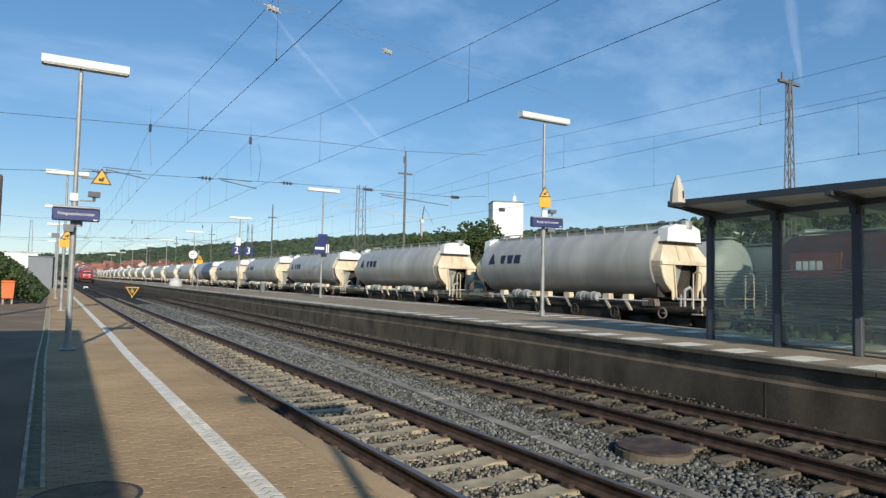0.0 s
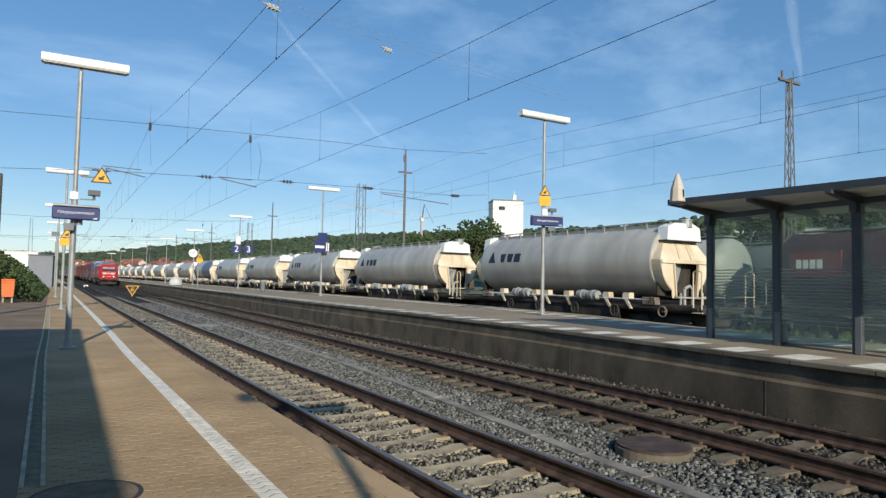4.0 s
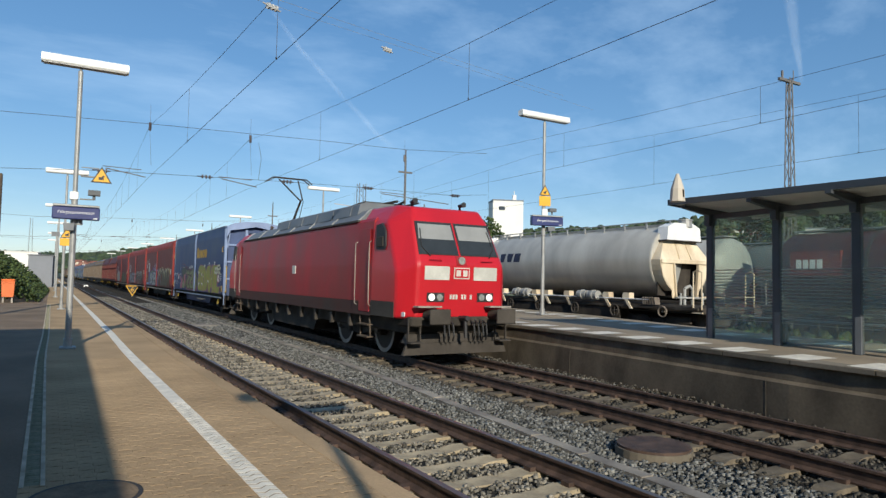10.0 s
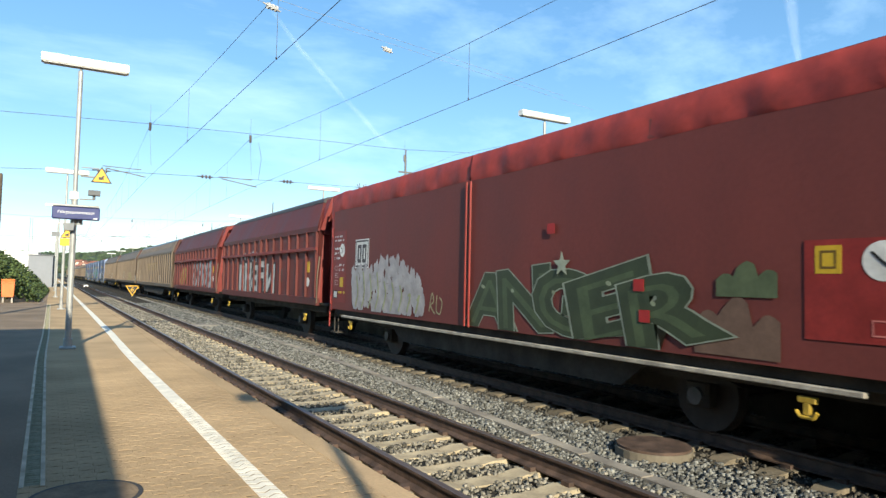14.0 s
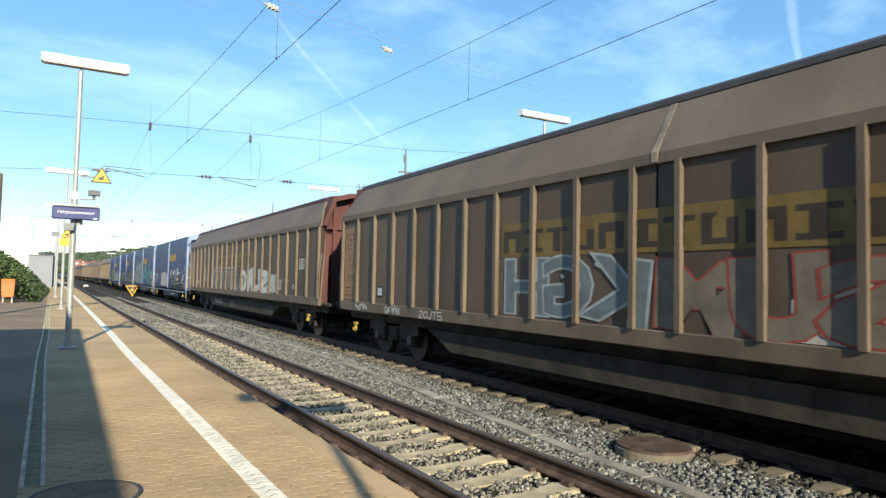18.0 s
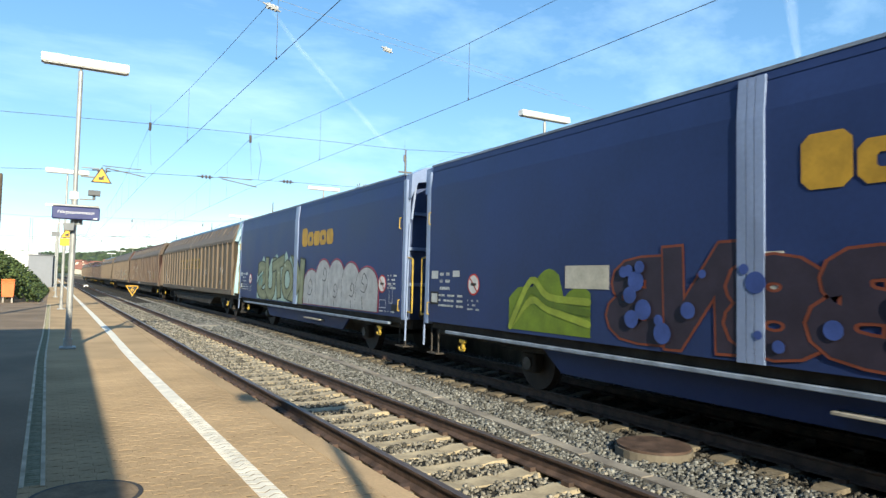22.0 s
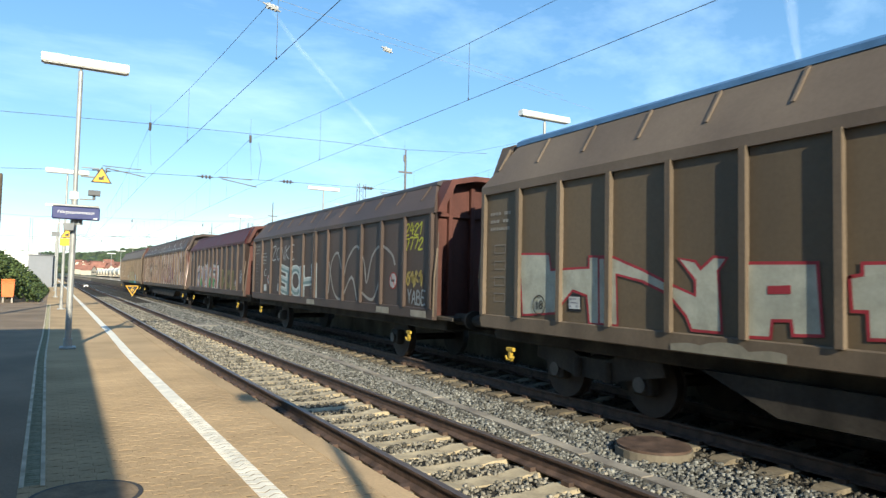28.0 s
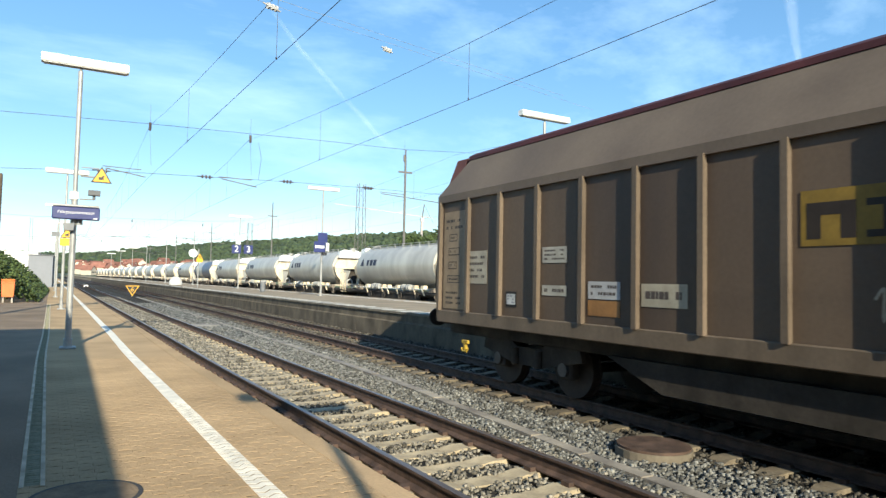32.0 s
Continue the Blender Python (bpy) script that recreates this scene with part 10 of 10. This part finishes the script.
w = brown[20]
disc(w, 7.64, 2.09, 0.71, (0.52, 0.49, 0.47), HOOD, inner=0.84, sq=0.72, name="ring_mark", label="worn white ring mark")
part("ring_strokes", strokes([[(8.0, 2.55), (7.64, 2.06), (7.28, 2.55)], [(7.92, 1.62), (7.64, 1.96), (7.36, 1.62)]], 0.05, HOOD - 0.01), paint(0.50, 0.47, 0.45), w)
disc(w, 5.50, 2.27, 0.64, (0.055, 0.042, 0.04), HOOD, sq=1.5, name="oval_mark", label="dark oval mark", lift=0.002)
disc(w, 5.50, 2.27, 0.66, (0.50, 0.47, 0.45), HOOD, inner=0.95, sq=1.5, name="oval_rim", lift=0.005)
for k, (a, b) in enumerate(((6.2, 5.85), (5.75, 5.48), (5.38, 5.1), (5.0, 4.86))):
    patch(w, a, b, 2.10, 2.40 if k < 2 else 2.52, (0.55, 0.52, 0.50), HOOD, "mark", lift=0.007)
for k in range(12):
    if k not in (3, 9):
        y = 4.1 - k * 0.86
        hgt = 0.42 if k % 3 else 0.75
        part("mark", Geo().prism([(y, 2.25), (y - 0.14, 2.25), (y - 0.14, 2.52), (y - 0.38, 2.52), (y - 0.38, 2.25), (y - 0.52, 2.25), (y - 0.52, 2.62), (y - 0.14, 2.66), (y - 0.14, 2.25 + hgt), (y, 2.25 + hgt)], "x", HOOD - 0.0065, HOOD - 0.0045), paint(0.055, 0.045, 0.045), w, "faded dark lettering block")
for k, (a, b, t_) in enumerate(((-8.9, -9.35, 2.95), (-9.45, -9.85, 2.7), (-9.95, -10.35, 3.0), (-10.45, -10.62, 2.75))):
    q = (a - b) * 0.3
    part("mark", Geo().prism([(a, 2.1), (a - q, 2.1), (a - q, t_ - 0.2), (b + q, t_ - 0.2), (b + q, 2.1), (b, 2.1), (b, t_), (a, t_)] if k != 1 else [(a, t_), (a - q, t_), (a - q, 2.25), (b + q, 2.25), (b + q, t_), (b, t_), (b, 2.1), (a, 2.1)], "x", HOOD - 0.0065, HOOD - 0.0045), paint(0.05, 0.04, 0.04), w, "faded dark lettering block")
disc(w, -10.53, 2.95, 0.1, (0.05, 0.04, 0.04), HOOD, name="mark")
spell(w, "KLOBA", -1.6, -6.75, 1.27, 2.46, (0.26, 0.09, 0.12), (0.56, 0.50, 0.55), None, HOOD, 141, 0.02, 0.022, 5, -0.02, inner=(0.14, 0.07, 0.08))
for s, z in (("CbO", 2.02), ("PETA", 1.70), ("2019", 1.40)):
    tag(w, s, -7.1, -7.7, z, z + 0.24, (0.58, 0.55, 0.53), HOOD, 142, 0.014)
for s, z in (("dfeh", 1.95), ("MC", 1.7), ("abgc", 1.45)):
    tag(w, s, -9.6, -10.5, z, z + 0.18, (0.48, 0.44, 0.42), HOOD, 145, 0.010)
info_label(w, -8.03, -8.74, 1.32, 1.92, (0.48, 0.44, 0.39), 15, rows=4)
r = random.Random(21)
for k in range(17):
    y = 10.2 - k * 1.22
    part("roof_scribble", Geo().add([(-1.405 + 0.30 * q - 0.02, yy, 3.55 + 0.655 * q + 0.012) for yy, q in ((y, 0.05), (y - 0.8, 0.05), (y - 0.8, 0.085), (y - 0.03, 0.085), (y + 0.06, 0.9), (y + 0.03, 0.9))], [(0, 1, 2, 3), (0, 3, 4), (3, 5, 4)]), paint(0.55, 0.54, 0.50), w, "thin white painted stroke")
    if k % 2 and r.random() < 0.8:
        yy = y - r.uniform(0.15, 0.4)
        part("roof_scribble", Geo().add([(-1.405 + 0.30 * q - 0.022, a, 3.55 + 0.655 * q + 0.012) for a, q in ((yy, 0.35), (yy - 0.22, 0.35), (yy - 0.18, 0.62), (yy + 0.03, 0.62))], [(0, 1, 2, 3)]), paint(0.45, 0.44, 0.42), w, "thin white painted stroke")

w = brown[21]
BLUE = (0.16, 0.44, 0.62)
cloud(w, 2.15, -0.2, 1.27, 1.98, BLUE, HOOD, 151, 0.8, 0.002, "bright blue sprayed cloud")
cloud(w, -4.7, -6.7, 1.27, 1.95, BLUE, HOOD, 152, 0.7, 0.002, "bright blue sprayed cloud")
cloud(w, -0.15, -5.2, 1.27, 2.20, (0.02, 0.035, 0.02), HOOD, 153, 1.7, 0.0025, "dark rim of a sprayed piece")
cloud(w, 1.5, 0.6, 1.27, 1.75, (0.30, 0.26, 0.19), HOOD, 155, 0.5, 0.006, "plain tan and green sprayed shape")
spell(w, "CGHL", -0.15, -5.2, 1.22, 2.16, (0.085, 0.20, 0.075), (0.02, 0.035, 0.02), None, HOOD, 154, 0.085, 0.02, 1, 0.12, inner=(0.11, 0.25, 0.10))
for ya, z in ((-2.95, 1.8), (-2.95, 1.25)):
    patch(w, ya, ya - 0.3, z, z + 0.35, (0.12, 0.07, 0.22), HOOD, "graffiti_ground", lift=0.022)
patch(w, -0.2, -6.75, 1.04, 1.22, (0.10, 0.22, 0.09), SILL, "overspray", "green and blue overspray on the sill", 0.004)
patch(w, -5.2, -6.75, 1.04, 1.23, BLUE, SILL, "overspray", "", 0.007)
info_label(w, 9.95, 9.25, 1.80, 2.40, (0.42, 0.38, 0.30), 16, rows=4)
info_label(w, 7.67, 7.08, 2.15, 2.40, (0.44, 0.42, 0.36), 17)
info_label(w, 7.67, 7.08, 1.64, 1.80, (0.42, 0.40, 0.34), 18, rows=1)
info_label(w, 6.61, 5.98, 1.62, 1.87, (0.46, 0.46, 0.46), 19, rows=2)
patch(w, 6.61, 5.98, 1.38, 1.60, (0.34, 0.17, 0.06), HOOD, "rust_patch")
info_label(w, 5.60, 4.86, 1.55, 1.85, (0.44, 0.40, 0.31), 20, rows=1)
tag(w, "feh", 2.75, 2.2, 1.45, 1.85, (0.42, 0.38, 0.30), HOOD, 156, 0.014)
info_label(w, -7.0, -7.9, 1.40, 1.90, (0.40, 0.36, 0.28), 21, rows=2)
for i, dy in DRIFT.items():
    for ob in brown[i].children:
        if ob not in PLAIN[i]:
            ob.location.y += dy

# ---- paving blocks of the side platform, nearest to the camera; the line painted over them ----
def zigzag_block(w, d, k):
    """Interlocking paving block seen from above, with a kinked long side."""
    h = w / 2
    return [(-h, -d / 2), (-h * 0.5, -d / 2 + k), (0, -d / 2), (h * 0.5, -d / 2 - k), (h, -d / 2), (h, d / 2), (h * 0.5, d / 2 - k), (0, d / 2), (-h * 0.5, d / 2 + k), (-h, d / 2)]


def block_geo(cx, cy, turn, g, top=0.0045, gap=0.003):
    o = zigzag_block(0.225 - gap, 0.1125 - gap, 0.016)
    ca, sa = math.cos(turn), math.sin(turn)
    lo = [(cx + x * ca - y * sa, cy + x * sa + y * ca) for x, y in o]
    hi = [(cx + x * 0.995 * ca - y * 0.99 * sa, cy + x * 0.995 * sa + y * 0.99 * ca) for x, y in o]
    n = len(o)
    z = random.uniform(-0.0006, 0.0006)
    return g.add([(x, y, 0.0005) for x, y in lo] + [(x, y, top - 0.0012 + z) for x, y in lo] + [(x, y, top + z) for x, y in hi],
                 [tuple(2 * n + i for i in range(n))] + [(a * n + i, a * n + (i + 1) % n, a * n + n + (i + 1) % n, a * n + n + i) for a in (0, 1) for i in range(n)])


random.seed(77)
paving = thing("paving", "tan interlocking paving blocks with sandy joints", "paving", pose(0, 0, P1Z), kind="structure")
part("joint_bed", Geo().sweep([(-6.2, 0.0), (-1.60, 0.0), (-1.60, 0.0015), (-6.2, 0.0015)], span(1.0, 14.2, 1.0), t1), M["joint_sand"], paving)
kinds = [block_geo(0, 0, radians(random.uniform(-0.6, 0.6)), Geo()).mesh("paving_block", M["paver"]) for _ in range(6)]
rest = Geo()
turn = radians(1.2)
ca, sa = math.cos(turn), math.sin(turn)
count = 0
for j in range(118):
    for i in range(15):
        u, v = -4.62 + (i + 0.5 * (j % 2)) * 0.225, 1.1 + j * 0.1125
        x, y = t1(v) + u + 0.02, v
        if u > -1.55 or (x - 0.24) ** 2 + (y - 5.47) ** 2 < 0.06:
            continue
        if 2.0 < y < 5.1 and u > -3.2 and count < 300:
            count += 1
            part("paving_block", kinds[(i * 7 + j * 3) % 6], None, paving, at=pose(x, y, 0, 0, 0, 1.2))
        else:
            block_geo(x, y, turn, rest)
pr = part("paving_blocks", rest, M["paver_rest"], paving)
tagged(pr, kind="stuff")

# white paint over single blocks: pieces with kinked joints between them
for j in range(62):
    ya, yb = 2.0 + j * 0.1125, 2.0 + (j + 1) * 0.1125 - 0.020
    k = 0.028
    xs = (-2.465, -2.405, -2.35, -2.29)
    z = P1Z + 0.009
    for a, b in ((0, 3),):
        fr = [(t1(ya) + xs[0], ya), (t1(ya) + xs[1], ya - k), (t1(ya) + xs[2], ya + k), (t1(ya) + xs[3], ya)]
        bk = [(t1(yb) + xs[3], yb), (t1(yb) + xs[2], yb + k), (t1(yb) + xs[1], yb - k), (t1(yb) + xs[0], yb)]
        poly = fr + bk
        part("painted_block", Geo().add([(x, y, P1Z + 0.001) for x, y in poly] + [(x, y, z) for x, y in poly], [(8, 9, 10, 11, 12, 13, 14, 15)] + [(q, (q + 1) % 8, 8 + (q + 1) % 8, 8 + q) for q in range(8)]), M["white_line"], line_1)
part("joint_strip", Geo().sweep([(-2.462, P1Z + 0.001), (-2.293, P1Z + 0.001), (-2.293, P1Z + 0.0068), (-2.462, P1Z + 0.0068)], span(2.0, 8.96, 0.87), t1), M["joint_sand"], line_1)


# ---- motion of the passing train: about 70 km/h, towards the camera ----
def front_at(t):
    return 22.0 + (9.5 - t) * (19.45 if t < 9.5 else 19.275)


def motions():
    for ob, a, b in TRAIN:
        rows = []
        pivot = (b - a) * 0.34
        for k in range(33):
            y = front_at(float(k)) + (a + b) / 2
            xa, xb = t2(y - pivot), t2(y + pivot)
            rows.append((float(k), pose((xa + xb) / 2, y, 0, 0, 0, math.degrees(math.atan2(-(xb - xa), 2 * pivot)))))
        walk(ob, rows)


motions()
